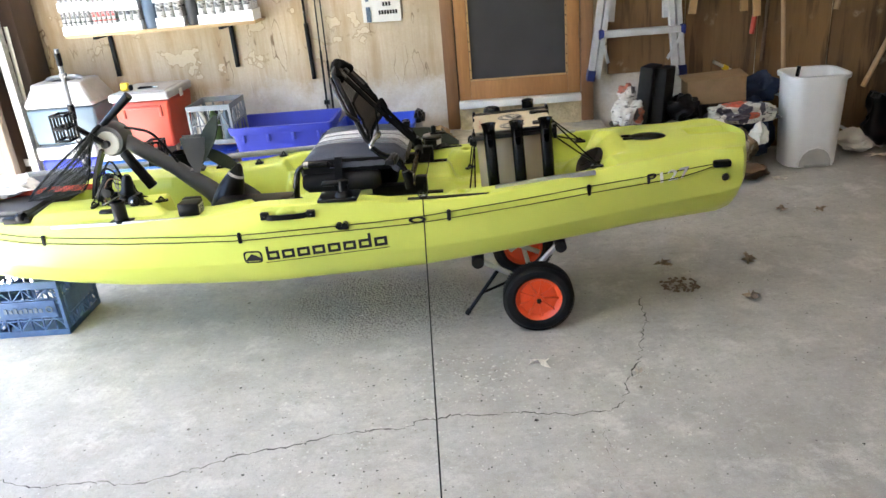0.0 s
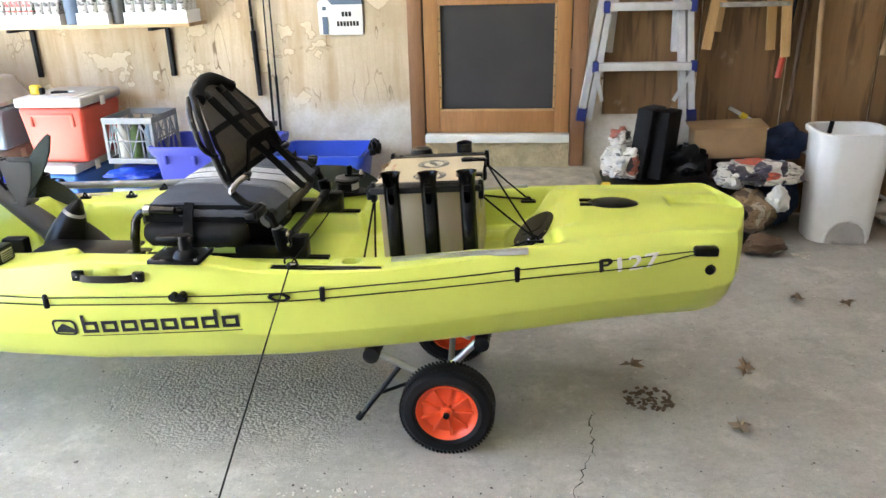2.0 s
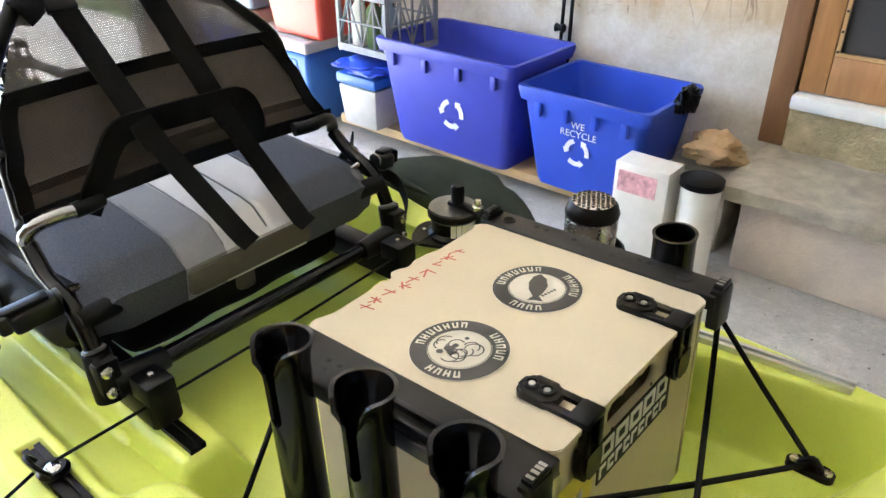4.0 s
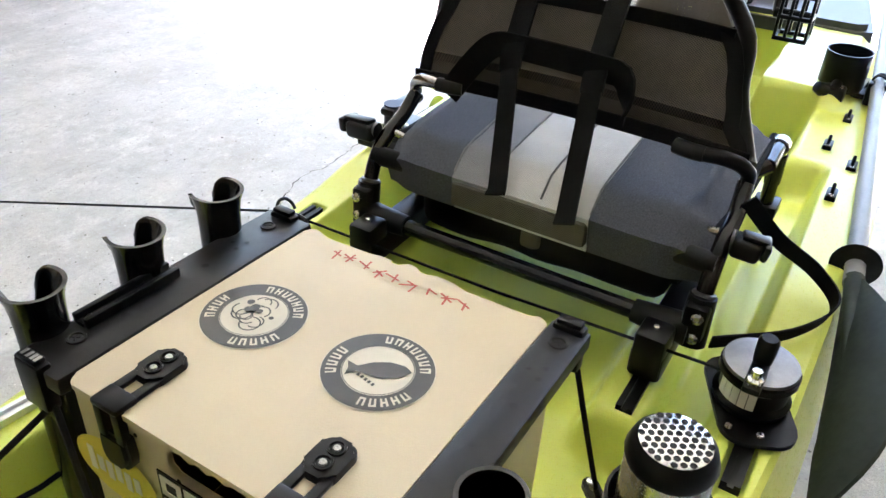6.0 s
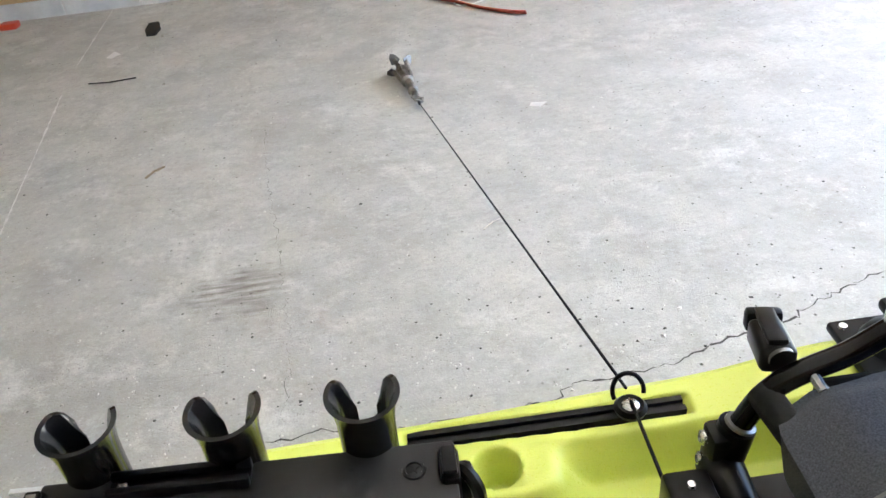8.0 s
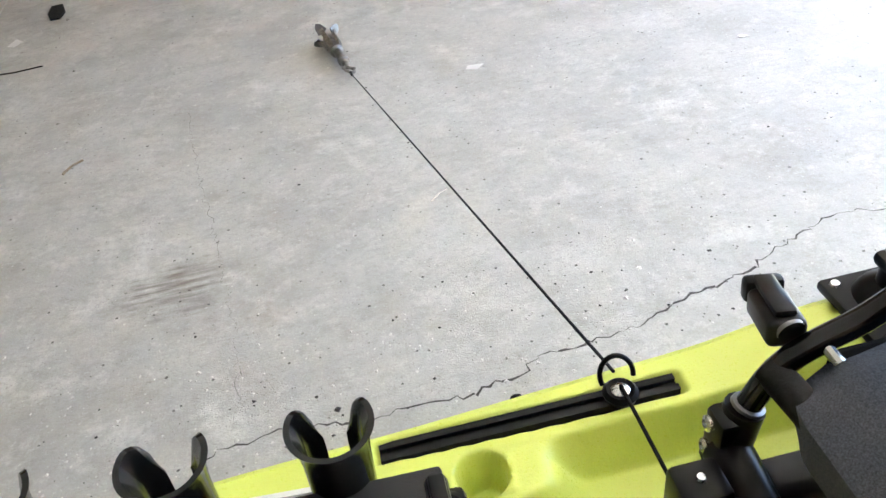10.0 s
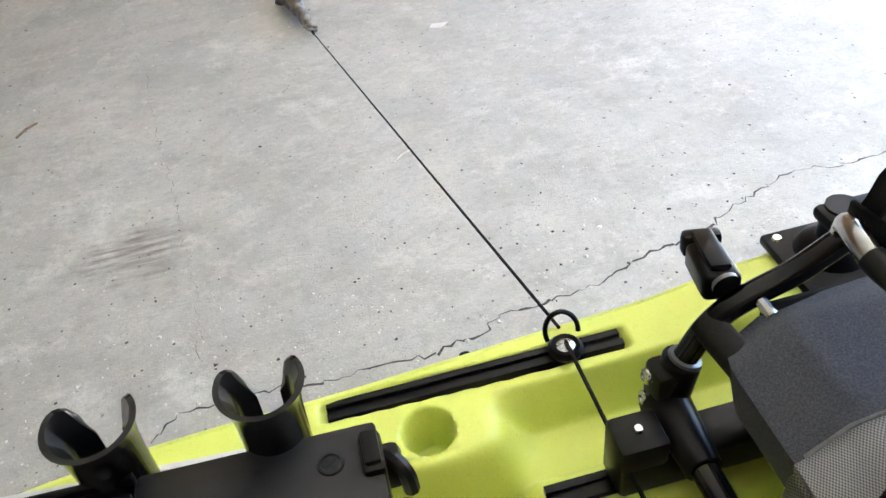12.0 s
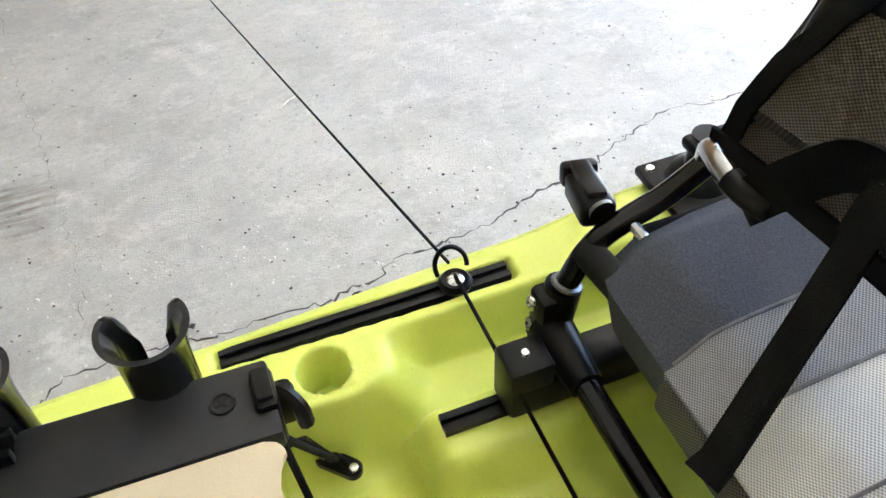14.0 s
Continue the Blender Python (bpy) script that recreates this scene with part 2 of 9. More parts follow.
REDIN = mat("red_print", (0.42, 0.07, 0.05), 0.2, 30, 0.6, 0.1, 300, 0.05)
YELIN = mat("yellow_print", (0.62, 0.52, 0.06), 0.12, 30, 0.55, 0.1, 300, 0.05)
PAPER = mat("paper", (0.68, 0.66, 0.62), 0.08, 12, 0.75, 0.1, 200, 0.2)
CARD = mat("cardboard", (0.42, 0.28, 0.15), 0.12, 7, 0.8, 0.1, 160, 0.3)
BROWNC = mat("brown_cardboard", (0.26, 0.17, 0.085), 0.15, 7, 0.8, 0.1, 160, 0.3)
HUSK = mat("leaf_litter", (0.15, 0.105, 0.07), 0.4, 60, 0.85, 0.1, 400, 0.5)
LEAF = mat("dry_leaf", (0.27, 0.205, 0.13), 0.3, 60, 0.8, 0.1, 400, 0.5)
PALEAF = mat("pale_leaf", (0.74, 0.69, 0.60), 0.2, 60, 0.8, 0.1, 400, 0.5)
NAVY = mat("navy_cloth", (0.03, 0.045, 0.10), 0.3, 12, 0.9, 0.1, 300, 0.7)
SLATE = mat("slate_paint", (0.10, 0.14, 0.20), 0.12, 14, 0.6, 0.1, 150, 0.2)
STRAPR = mat("red_webbing", (0.60, 0.09, 0.05), 0.25, 20, 0.8, 0.1, 600, 0.5)
ROPEY = mat("yellow_cord", (0.66, 0.46, 0.10), 0.25, 40, 0.75, 0.1, 500, 0.4)
OLIVE = mat("blade_olive", (0.024, 0.030, 0.020), 0.3, 14, 0.55, 0.12, 90, 0.10, spec=0.12)
CHIP = mat("grit", (0.30, 0.28, 0.25), 0.5, 80, 0.9, 0.1, 300, 0.4)
DCHIP = mat("dark_grit", (0.05, 0.045, 0.04), 0.4, 80, 0.9, 0.1, 300, 0.4)
STONEW = mat("pale_grit", (0.62, 0.60, 0.55), 0.3, 80, 0.85, 0.1, 300, 0.4)
BLOCK = mat("painted_block", (0.56, 0.56, 0.54), 0.15, 5, 0.85, 0.1, 110, 0.7, dist=0.003)
GRASS = mat("grass", (0.07, 0.10, 0.03), 0.4, 2, 0.95, 0.05, 60, 0.8, dist=0.02)
FOLIAGE = mat("foliage", (0.06, 0.10, 0.025), 0.4, 3, 0.8, 0.1, 40, 0.4)


def wood(name, color, dark, axis="z", scale=9, rough=0.55):
    st = {"x": (0.12, 1, 1), "y": (1, 0.12, 1), "z": (1, 1, 0.12)}[axis]
    m, nt, b = nodes_of(name)
    v = coords(nt, st)
    big = noise_of(nt, v, scale, 6, 0.65)
    fine = noise_of(nt, v, scale * 9, 4)
    col = mix(nt, big, dark, color)
    col = mix(nt, math_of(nt, "MULTIPLY", fine, 0.35), col, tuple(c * 0.45 for c in color))
    nt.links.new(col, b.inputs["Base Color"])
    b.inputs["Roughness"].default_value = rough
    bump(nt, b, fine, 0.25, 0.001)
    return m


DOORW = wood("door_wood", (0.43, 0.22, 0.075), (0.30, 0.14, 0.045))
FRAMEW = wood("frame_wood", (0.27, 0.14, 0.06), (0.17, 0.085, 0.04))
GREYW = wood("weathered_wood", (0.24, 0.19, 0.14), (0.13, 0.10, 0.07))
PINE = wood("pine", (0.58, 0.42, 0.22), (0.45, 0.30, 0.14), "x")
PINEZ = wood("pine_upright", (0.56, 0.36, 0.15), (0.42, 0.25, 0.10), "z")


def stained_sheet(name, color, dark, seed):
    """Old wall sheet: grain, dark runs from above, pale dabs of glue."""
    m, nt, b = nodes_of(name)
    v = coords(nt)
    vs = coords(nt, (1, 1, 0.10))
    big = noise_of(nt, vs, 4 + seed, 6, 0.65)
    fine = noise_of(nt, coords(nt, (1, 1, 0.04)), 70, 5, 0.65)
    col = mix(nt, big, dark, color)
    col = mix(nt, math_of(nt, "MULTIPLY", fine, 0.40), col, tuple(c * 0.5 for c in color))
    runs = noise_of(nt, vs, 13 + seed, 4, 0.6, 0.52, 0.62)
    col = mix(nt, math_of(nt, "MULTIPLY", runs, 0.7), col, tuple(c * 0.35 for c in dark))
    vo = add(nt, "ShaderNodeTexVoronoi", Scale=4.2)
    warp = nt.nodes.new("ShaderNodeVectorMath")
    nt.links.new(v, warp.inputs[0])
    wn_ = add(nt, "ShaderNodeTexNoise", Scale=9.0, Detail=3)
    nt.links.new(v, wn_.inputs["Vector"])
    half = nt.nodes.new("ShaderNodeVectorMath")
    half.operation = "SCALE"
    half.inputs["Scale"].default_value = 0.10
    nt.links.new(wn_.outputs["Color"], half.inputs[0])
    nt.links.new(half.outputs[0], warp.inputs[1])
    nt.links.new(warp.outputs[0], vo.inputs["Vector"])
    dab = nt.nodes.new("ShaderNodeMapRange")
    dab.inputs[1].default_value, dab.inputs[2].default_value = 0.10, 0.20
    dab.inputs[3].default_value, dab.inputs[4].default_value = 1.0, 0.0
    nt.links.new(vo.outputs["Distance"], dab.inputs[0])
    dabs = math_of(nt, "MULTIPLY", dab.outputs[0], noise_of(nt, v, 22, 4, 0.6, 0.42, 0.62))
    col = mix(nt, math_of(nt, "MULTIPLY", dabs, 0.75), col, (0.52, 0.44, 0.31))
    nt.links.new(col, b.inputs["Base Color"])
    b.inputs["Roughness"].default_value = 0.6
    bump(nt, b, math_of(nt, "ADD", fine, dabs), 0.35, 0.0015)
    return m


PLY = stained_sheet("plywood", (0.31, 0.185, 0.078), (0.125, 0.068, 0.027), 0)
PLYB = stained_sheet("hardboard", (0.26, 0.155, 0.068), (0.125, 0.070, 0.030), 2)
POSTW = wood("dark_post", (0.062, 0.034, 0.019), (0.03, 0.018, 0.011), "z", 6)
HANDLEW = wood("ash_handle", (0.52, 0.36, 0.19), (0.38, 0.24, 0.11), "z", 12)


def concrete_floor():
    m, nt, b = nodes_of("floor_concrete")
    v = coords(nt)
    big = noise_of(nt, v, 0.8, 6, 0.62)
    mid = noise_of(nt, v, 4.5, 7, 0.7)
    fine = noise_of(nt, v, 160, 4, 0.7)
    col = mix(nt, big, (0.375, 0.365, 0.350), (0.52, 0.512, 0.495))
    # clouded darker ground, rubbed streaks and pale scrubbed patches
    cloud = noise_of(nt, v, 2.2, 10, 0.72, 0.46, 0.62)
    col = mix(nt, math_of(nt, "MULTIPLY", cloud, 0.55), col, (0.285, 0.276, 0.262))
    st = noise_of(nt, coords(nt, (0.8, 1.15, 1)), 3.4, 10, 0.76, 0.54, 0.66)
    col = mix(nt, math_of(nt, "MULTIPLY", st, 0.45), col, (0.245, 0.225, 0.205))
    pale = noise_of(nt, v, 2.9, 10, 0.74, 0.53, 0.66)
    col = mix(nt, math_of(nt, "MULTIPLY", pale, 0.75), col, (0.64, 0.635, 0.62))
    dirt = noise_of(nt, v, 0.75, 5, 0.7, 0.50, 0.72)
    col = mix(nt, math_of(nt, "MULTIPLY", dirt, 0.40), col, (0.30, 0.270, 0.235))
    blot = noise_of(nt, v, 9.5, 9, 0.78, 0.52, 0.66)
    col = mix(nt, math_of(nt, "MULTIPLY", blot, 0.50), col, (0.27, 0.258, 0.24))
    scuff = noise_of(nt, v, 13, 10, 0.80, 0.55, 0.66)
    col = mix(nt, math_of(nt, "MULTIPLY", scuff, 0.55), col, (0.63, 0.625, 0.61))
    scr = noise_of(nt, coords(nt, (0.10, 3.0, 1)), 16, 5, 0.7, 0.60, 0.68)
    col = mix(nt, math_of(nt, "MULTIPLY", scr, 0.20), col, (0.22, 0.205, 0.185))
    speck = noise_of(nt, v, 75, 5, 0.7, 0.60, 0.68)
    col = mix(nt, math_of(nt, "MULTIPLY", speck, 0.55), col, (0.66, 0.655, 0.64))
    smut = noise_of(nt, v, 30, 7, 0.78, 0.54, 0.68)
    col = mix(nt, math_of(nt, "MULTIPLY", smut, 0.50), col, (0.245, 0.233, 0.215))
    mott = noise_of(nt, v, 46, 8, 0.80, 0.50, 0.64)
    col = mix(nt, math_of(nt, "MULTIPLY", mott, 0.42), col, (0.27, 0.26, 0.245))
    rust = noise_of(nt, v, 1.7, 8, 0.72, 0.57, 0.72)
    col = mix(nt, math_of(nt, "MULTIPLY", rust, 0.30), col, (0.40, 0.30, 0.25))
    # fine dark pores and scattered larger pits
    vo = add(nt, "ShaderNodeTexVoronoi", Scale=95)
    nt.links.new(v, vo.inputs["Vector"])
    pores = nt.nodes.new("ShaderNodeMapRange")
    pores.inputs[1].default_value, pores.inputs[2].default_value = 0.10, 0.22
    pores.inputs[3].default_value, pores.inputs[4].default_value = 1.0, 0.0
    nt.links.new(vo.outputs["Distance"], pores.inputs[0])
    where = noise_of(nt, v, 5, 4, 0.6, 0.46, 0.66)
    holes = math_of(nt, "MULTIPLY", pores.outputs[0], where)
    col = mix(nt, math_of(nt, "MULTIPLY", holes, 0.70), col, (0.12, 0.112, 0.10))
    col = mix(nt, math_of(nt, "MULTIPLY", fine, 0.35), col, (0.27, 0.26, 0.24))
    pv = add(nt, "ShaderNodeTexVoronoi", Scale=21)
    nt.links.new(v, pv.inputs["Vector"])
    pits = nt.nodes.new("ShaderNodeMapRange")
    pits.inputs[1].default_value, pits.inputs[2].default_value = 0.05, 0.11
    pits.inputs[3].default_value, pits.inputs[4].default_value = 1.0, 0.0
    nt.links.new(pv.outputs["Distance"], pits.inputs[0])
    pit = math_of(nt, "MULTIPLY", pits.outputs[0], noise_of(nt, v, 31, 2, 0.5, 0.47, 0.55))
    col = mix(nt, math_of(nt, "MULTIPLY", pit, 0.9), col, (0.07, 0.064, 0.056))
    # dark rubbed mark with fine lines across it
    tk = nt.nodes.new("ShaderNodeTexCoord")
    mk = nt.nodes.new("ShaderNodeMapping")
    mk.inputs["Location"].default_value = (-1.02 * 3.6, -1.67 * 6.0, 0)
    mk.inputs["Scale"].default_value = (3.6, 6.0, 1)
    nt.links.new(tk.outputs["Object"], mk.inputs["Vector"])
    lk = nt.nodes.new("ShaderNodeVectorMath")
    lk.operation = "LENGTH"
    nt.links.new(mk.outputs[0], lk.inputs[0])
    ek = math_of(nt, "ADD", lk.outputs["Value"], math_of(nt, "MULTIPLY", mid, 0.9))
    sk = nt.nodes.new("ShaderNodeMapRange")
    sk.inputs[1].default_value, sk.inputs[2].default_value = 0.75, 1.25
    sk.inputs[3].default_value, sk.inputs[4].default_value = 1.0, 0.0
    nt.links.new(ek, sk.inputs[0])
    lines = noise_of(nt, coords(nt, (0.12, 1.0, 1)), 60, 3, 0.6, 0.35, 0.65)
    rub = math_of(nt, "MULTIPLY", sk.outputs[0], lines)
    col = mix(nt, math_of(nt, "MULTIPLY", rub, 0.95), col, (0.17, 0.15, 0.13))
    # spalled ground with bare aggregate
    tc = nt.nodes.new("ShaderNodeTexCoord")
    mp = nt.nodes.new("ShaderNodeMapping")
    mp.inputs["Location"].default_value = (0.0, -4.28, 0)
    mp.inputs["Scale"].default_value = (1.0, 1.35, 1)
    nt.links.new(tc.outputs["Object"], mp.inputs["Vector"])
    ln = nt.nodes.new("ShaderNodeVectorMath")
    ln.operation = "LENGTH"
    nt.links.new(mp.outputs[0], ln.inputs[0])
    edge = math_of(nt, "ADD", ln.outputs["Value"], math_of(nt, "MULTIPLY", mid, 0.35))
    patch = nt.nodes.new("ShaderNodeMapRange")
    patch.inputs[1].default_value, patch.inputs[2].default_value = 0.50, 0.78
    patch.inputs[3].default_value, patch.inputs[4].default_value = 1.0, 0.0
    nt.links.new(edge, patch.inputs[0])
    ag = add(nt, "ShaderNodeTexVoronoi", Scale=100)
    nt.links.new(v, ag.inputs["Vector"])
    agc = mix(nt, ag.outputs["Distance"], (0.58, 0.565, 0.535), (0.12, 0.112, 0.10))
    col = mix(nt, math_of(nt, "MULTIPLY", patch.outputs[0], 0.70), col, agc)
    col = mix(nt, 1.0, col, (1.105, 1.092, 1.036), "MULTIPLY")
    nt.links.new(col, b.inputs["Base Color"])
    nt.links.new(math_of(nt, "MULTIPLY_ADD", mid, 0.25), b.inputs["Roughness"])
    b.inputs["Roughness"].links[0].from_node.inputs[2].default_value = 0.66
    h = math_of(nt, "SUBTRACT", math_of(nt, "MULTIPLY", fine, 0.35), math_of(nt, "MULTIPLY", holes, 1.2))
    h = math_of(nt, "SUBTRACT", h, math_of(nt, "MULTIPLY", pit, 1.5))
    h = math_of(nt, "SUBTRACT", h, math_of(nt, "MULTIPLY", math_of(nt, "MULTIPLY", ag.outputs["Distance"], patch.outputs[0]), 2.2))
    bump(nt, b, h, 0.85, 0.003)
    return m


FLOORC = concrete_floor()
DRIVE = mat("driveway", (0.50, 0.475, 0.43), 0.15, 3, 0.9, 0.1, 120, 0.5, dist=0.004)


def plaster():
    """Yellowed plaster with runs, flaked spots and a whitewashed foot."""
    m, nt, b = nodes_of("old_plaster")
    v = coords(nt)
    vz = coords(nt, (1, 1, 0.10))
    big = noise_of(nt, v, 1.6, 6, 0.65)
    runs = noise_of(nt, vz, 10, 5, 0.65, 0.47, 0.66)
    fine = noise_of(nt, v, 70, 5, 0.7)
    col = mix(nt, big, (0.46, 0.37, 0.24), (0.64, 0.55, 0.41))
    col = mix(nt, math_of(nt, "MULTIPLY", runs, 0.65), col, (0.36, 0.24, 0.11))
    grain = noise_of(nt, coords(nt, (1, 1, 0.03)), 60, 4, 0.6, 0.4, 0.7)
    col = mix(nt, math_of(nt, "MULTIPLY", grain, 0.22), col, (0.36, 0.25, 0.13))
    # long dribbles of paint with thin dark edges
    dn = add(nt, "ShaderNodeTexNoise", Scale=7.0, Detail=2, Roughness=0.5)
    nt.links.new(coords(nt, (1.6, 1, 0.42)), dn.inputs["Vector"])
    edge = math_of(nt, "ABSOLUTE", math_of(nt, "SUBTRACT", dn.outputs[0], 0.60))
    line = nt.nodes.new("ShaderNodeMapRange")
    line.inputs[1].default_value, line.inputs[2].default_value = 0.004, 0.013
    line.inputs[3].default_value, line.inputs[4].default_value = 1.0, 0.0
    nt.links.new(edge, line.inputs[0])
    drip = math_of(nt, "MULTIPLY", line.outputs[0], noise_of(nt, v, 3.0, 3, 0.6, 0.45, 0.6))
    col = mix(nt, math_of(nt, "MULTIPLY", drip, 0.9), col, (0.14, 0.085, 0.04))
    # flaked spots with thin dark rims
    n = add(nt, "ShaderNodeTexNoise", Scale=5.0, Detail=3, Roughness=0.55)
    nt.links.new(v, n.inputs["Vector"])
    fl = nt.nodes.new("ShaderNodeMapRange")
    fl.inputs[1].default_value, fl.inputs[2].default_value = 0.615, 0.622
    nt.links.new(n.outputs[0], fl.inputs[0])
    rim = nt.nodes.new("ShaderNodeMapRange")
    rim.inputs[1].default_value, rim.inputs[2].default_value = 0.60, 0.612
    nt.links.new(n.outputs[0], rim.inputs[0])
    col = mix(nt, math_of(nt, "MULTIPLY", rim.outputs[0], 0.6), col, (0.27, 0.19, 0.10))
    col = mix(nt, fl.outputs[0], col, (0.62, 0.53, 0.37))
    # whitewash below
    sep = nt.nodes.new("ShaderNodeSeparateXYZ")
    tc = nt.nodes.new("ShaderNodeTexCoord")
    nt.links.new(tc.outputs["Object"], sep.inputs[0])
    ragged = noise_of(nt, v, 6, 6, 0.7, 0.2, 0.8)
    hz = math_of(nt, "ADD", sep.outputs["Z"], math_of(nt, "MULTIPLY", ragged, 0.22))
    ww = nt.nodes.new("ShaderNodeMapRange")
    ww.inputs[1].default_value, ww.inputs[2].default_value = 0.70, 0.82
    ww.inputs[3].default_value, ww.inputs[4].default_value = 1.0, 0.0
    nt.links.new(hz, ww.inputs[0])
    white = mix(nt, noise_of(nt, v, 9, 6, 0.7), (0.72, 0.69, 0.64), (0.56, 0.51, 0.42))
    col = mix(nt, ww.outputs[0], col, white)
    col = mix(nt, math_of(nt, "MULTIPLY", fine, 0.28), col, (0.35, 0.27, 0.17))
    nt.links.new(col, b.inputs["Base Color"])
    b.inputs["Roughness"].default_value = 0.75
    h = math_of(nt, "SUBTRACT", math_of(nt, "MULTIPLY", fine, 0.4), math_of(nt, "MULTIPLY", fl.outputs[0], 0.8))
    h = math_of(nt, "ADD", h, math_of(nt, "MULTIPLY", drip, 1.2))
    bump(nt, b, h, 0.5, 0.003)
    return m


PLASTER = plaster()
RISER = mat("rough_render", (0.50, 0.42, 0.25), 0.25, 12, 0.9, 0.1, 60, 1.0, dist=0.008)
CEIL = mat("ceiling_board", (0.82, 0.79, 0.74), 0.15, 3, 0.85, 0.1, 60, 0.2)
MORTAR = mat("mortar", (0.62, 0.60, 0.57), 0.2, 20, 0.9, 0.1, 200, 0.4)
SOIL = mat("dark_crack", (0.07, 0.062, 0.055), 0.3, 60, 0.95, 0.05, 300, 0.3)


def net_mat(name, color, scale, fill):
    """Open woven cloth: threads in two directions with holes between."""
    m, nt, b = nodes_of(name)
    v = coords(nt)
    sep = nt.nodes.new("ShaderNodeSeparateXYZ")
    nt.links.new(v, sep.inputs[0])
    waves = []
    for a in ("Y", "Z"):
        s = math_of(nt, "SINE", math_of(nt, "MULTIPLY", sep.outputs[a], scale))
        waves.append(math_of(nt, "GREATER_THAN", s, fill))
    hole = math_of(nt, "MULTIPLY", waves[0], waves[1])
    col = mix(nt, noise_of(nt, v, 14), tuple(c * 0.7 for c in color), tuple(c * 1.2 for c in color))
    nt.links.new(col, b.inputs["Base Color"])
    b.inputs["Roughness"].default_value = 0.8
    nt.links.new(math_of(nt, "SUBTRACT", 1.0, hole), b.inputs["Alpha"])
    return m


MESHB = weave("back_mesh", (0.12, 0.098, 0.075), (0.014, 0.012, 0.010), 1500)
MESHU = net_mat("upper_net", (0.08, 0.071, 0.060), 2100, 0.86)
MESHR = weave("rear_net", (0.17, 0.158, 0.128), (0.022, 0.02, 0.017), 1700)
SCREEN = mat("insect_screen", (0.035, 0.033, 0.032), 0.25, 2, 0.75, 0.1, 900, 0.25)
NET = mat("landing_net", (0.03, 0.032, 0.03), 0.3, 40, 0.8, 0.1, 300, 0.2)


def printed(name, base, first, second, scale=9):
    """Sacking or paper with irregular printed patches."""
    m, nt, b = nodes_of(name)
    v = coords(nt)
    col = mix(nt, noise_of(nt, v, 30), tuple(c * 0.8 for c in base), base)
    col = mix(nt, noise_of(nt, coords(nt, (1, 1, 1.8)), scale, 1, 0.4, 0.58, 0.59), col, first)
    col = mix(nt, noise_of(nt, coords(nt, (1.7, 1, 0.8)), scale * 1.4, 2, 0.4, 0.60, 0.61), col, second)
    col = mix(nt, noise_of(nt, coords(nt, (1, 1, 6)), scale * 5, 1, 0.4, 0.64, 0.65), col, tuple(c * 0.25 for c in base))
    nt.links.new(col, b.inputs["Base Color"])
    b.inputs["Roughness"].default_value = 0.6
    bump(nt, b, noise_of(nt, v, 60, 4), 0.4, 0.003)
    return m


SACKP = printed("sack_print", (0.66, 0.63, 0.58), (0.32, 0.10, 0.06), (0.05, 0.045, 0.05), 4.5)
FEEDP = printed("feed_bag_print", (0.66, 0.62, 0.55), (0.50, 0.10, 0.05), (0.06, 0.05, 0.07), 5.5)
BROWNP = printed("brown_bag_print", (0.30, 0.21, 0.13), (0.10, 0.07, 0.05), (0.42, 0.36, 0.28), 10)
CAN_A = printed("can_print", (0.62, 0.62, 0.60), (0.07, 0.07, 0.07), (0.34, 0.35, 0.34), 26)
CAN_G = printed("can_print_green", (0.60, 0.62, 0.58), (0.03, 0.22, 0.10), (0.07, 0.07, 0.07), 26)
CAN_R = printed("can_print_red", (0.60, 0.60, 0.58), (0.42, 0.06, 0.05), (0.05, 0.18, 0.09), 26)
LADDER = mat("ladder_rail", (0.60, 0.61, 0.62), 0.12, 14, 0.42, 0.12, 200, 0.1, 0.35)
NAVYP = mat("navy_plastic", (0.015, 0.025, 0.16), 0.2, 14, 0.45, 0.1, 200, 0.1)
DARKW = wood("dark_handle", (0.14, 0.085, 0.045), (0.07, 0.04, 0.02), "z", 12)

# ---- the large structure ----
def slab(name, x0, x1, y0, y1, z0, z1, material, label, category):
    return solo(name, box(bmesh.new(), x0, x1, y0, y1, z0, z1), material, label, category, kind="structure", flat=True)


slab("floor", -2.62, 4.6, -1.6, 5.4, -0.12, 0.0, FLOORC, "worn grey concrete garage floor with cracks", "floor")
solo("ground", box(bmesh.new(), -90, -2.62, -80, 85, -0.5, -0.03), GRASS, "lawn outside the open garage door", "ground", kind="structure", flat=True)
slab("driveway", -24, -2.62, -1.2, 5.4, -0.2, -0.012, DRIVE, "sunlit concrete driveway outside the garage", "driveway")
# Out of view; kept pale to bounce daylight deeper into the room.
slab("ceiling", -2.75, 4.75, -1.75, 5.45, 2.75, 2.85, CEIL, "plain boarded garage ceiling", "ceiling")

# back wall with the house door's opening
DX0, DX1, DZ0, DZ1 = 0.346, 1.177, 0.50, 2.30
bm = bmesh.new()
box(bm, -2.75, DX0 - 0.03, 5.25, 5.45, -0.1, 2.75)
box(bm, DX1 + 0.03, 4.6, 5.25, 5.45, -0.1, 2.75)
box(bm, DX0 - 0.03, DX1 + 0.03, 5.25, 5.45, DZ1 + 0.03, 2.75)
box(bm, DX0 - 0.03, DX1 + 0.03, 5.254, 5.45, -0.1, DZ0 - 0.055)
solo("wall_north", bm, PLASTER, "yellowed flaking plaster wall with whitewashed foot", "wall", kind="structure", flat=True)
slab("wall_behind_door", DX0 - 0.05, DX1 + 0.05, 5.46, 5.5, 0.3, 2.5, POSTW, "dark inner door behind the screen", "wall")

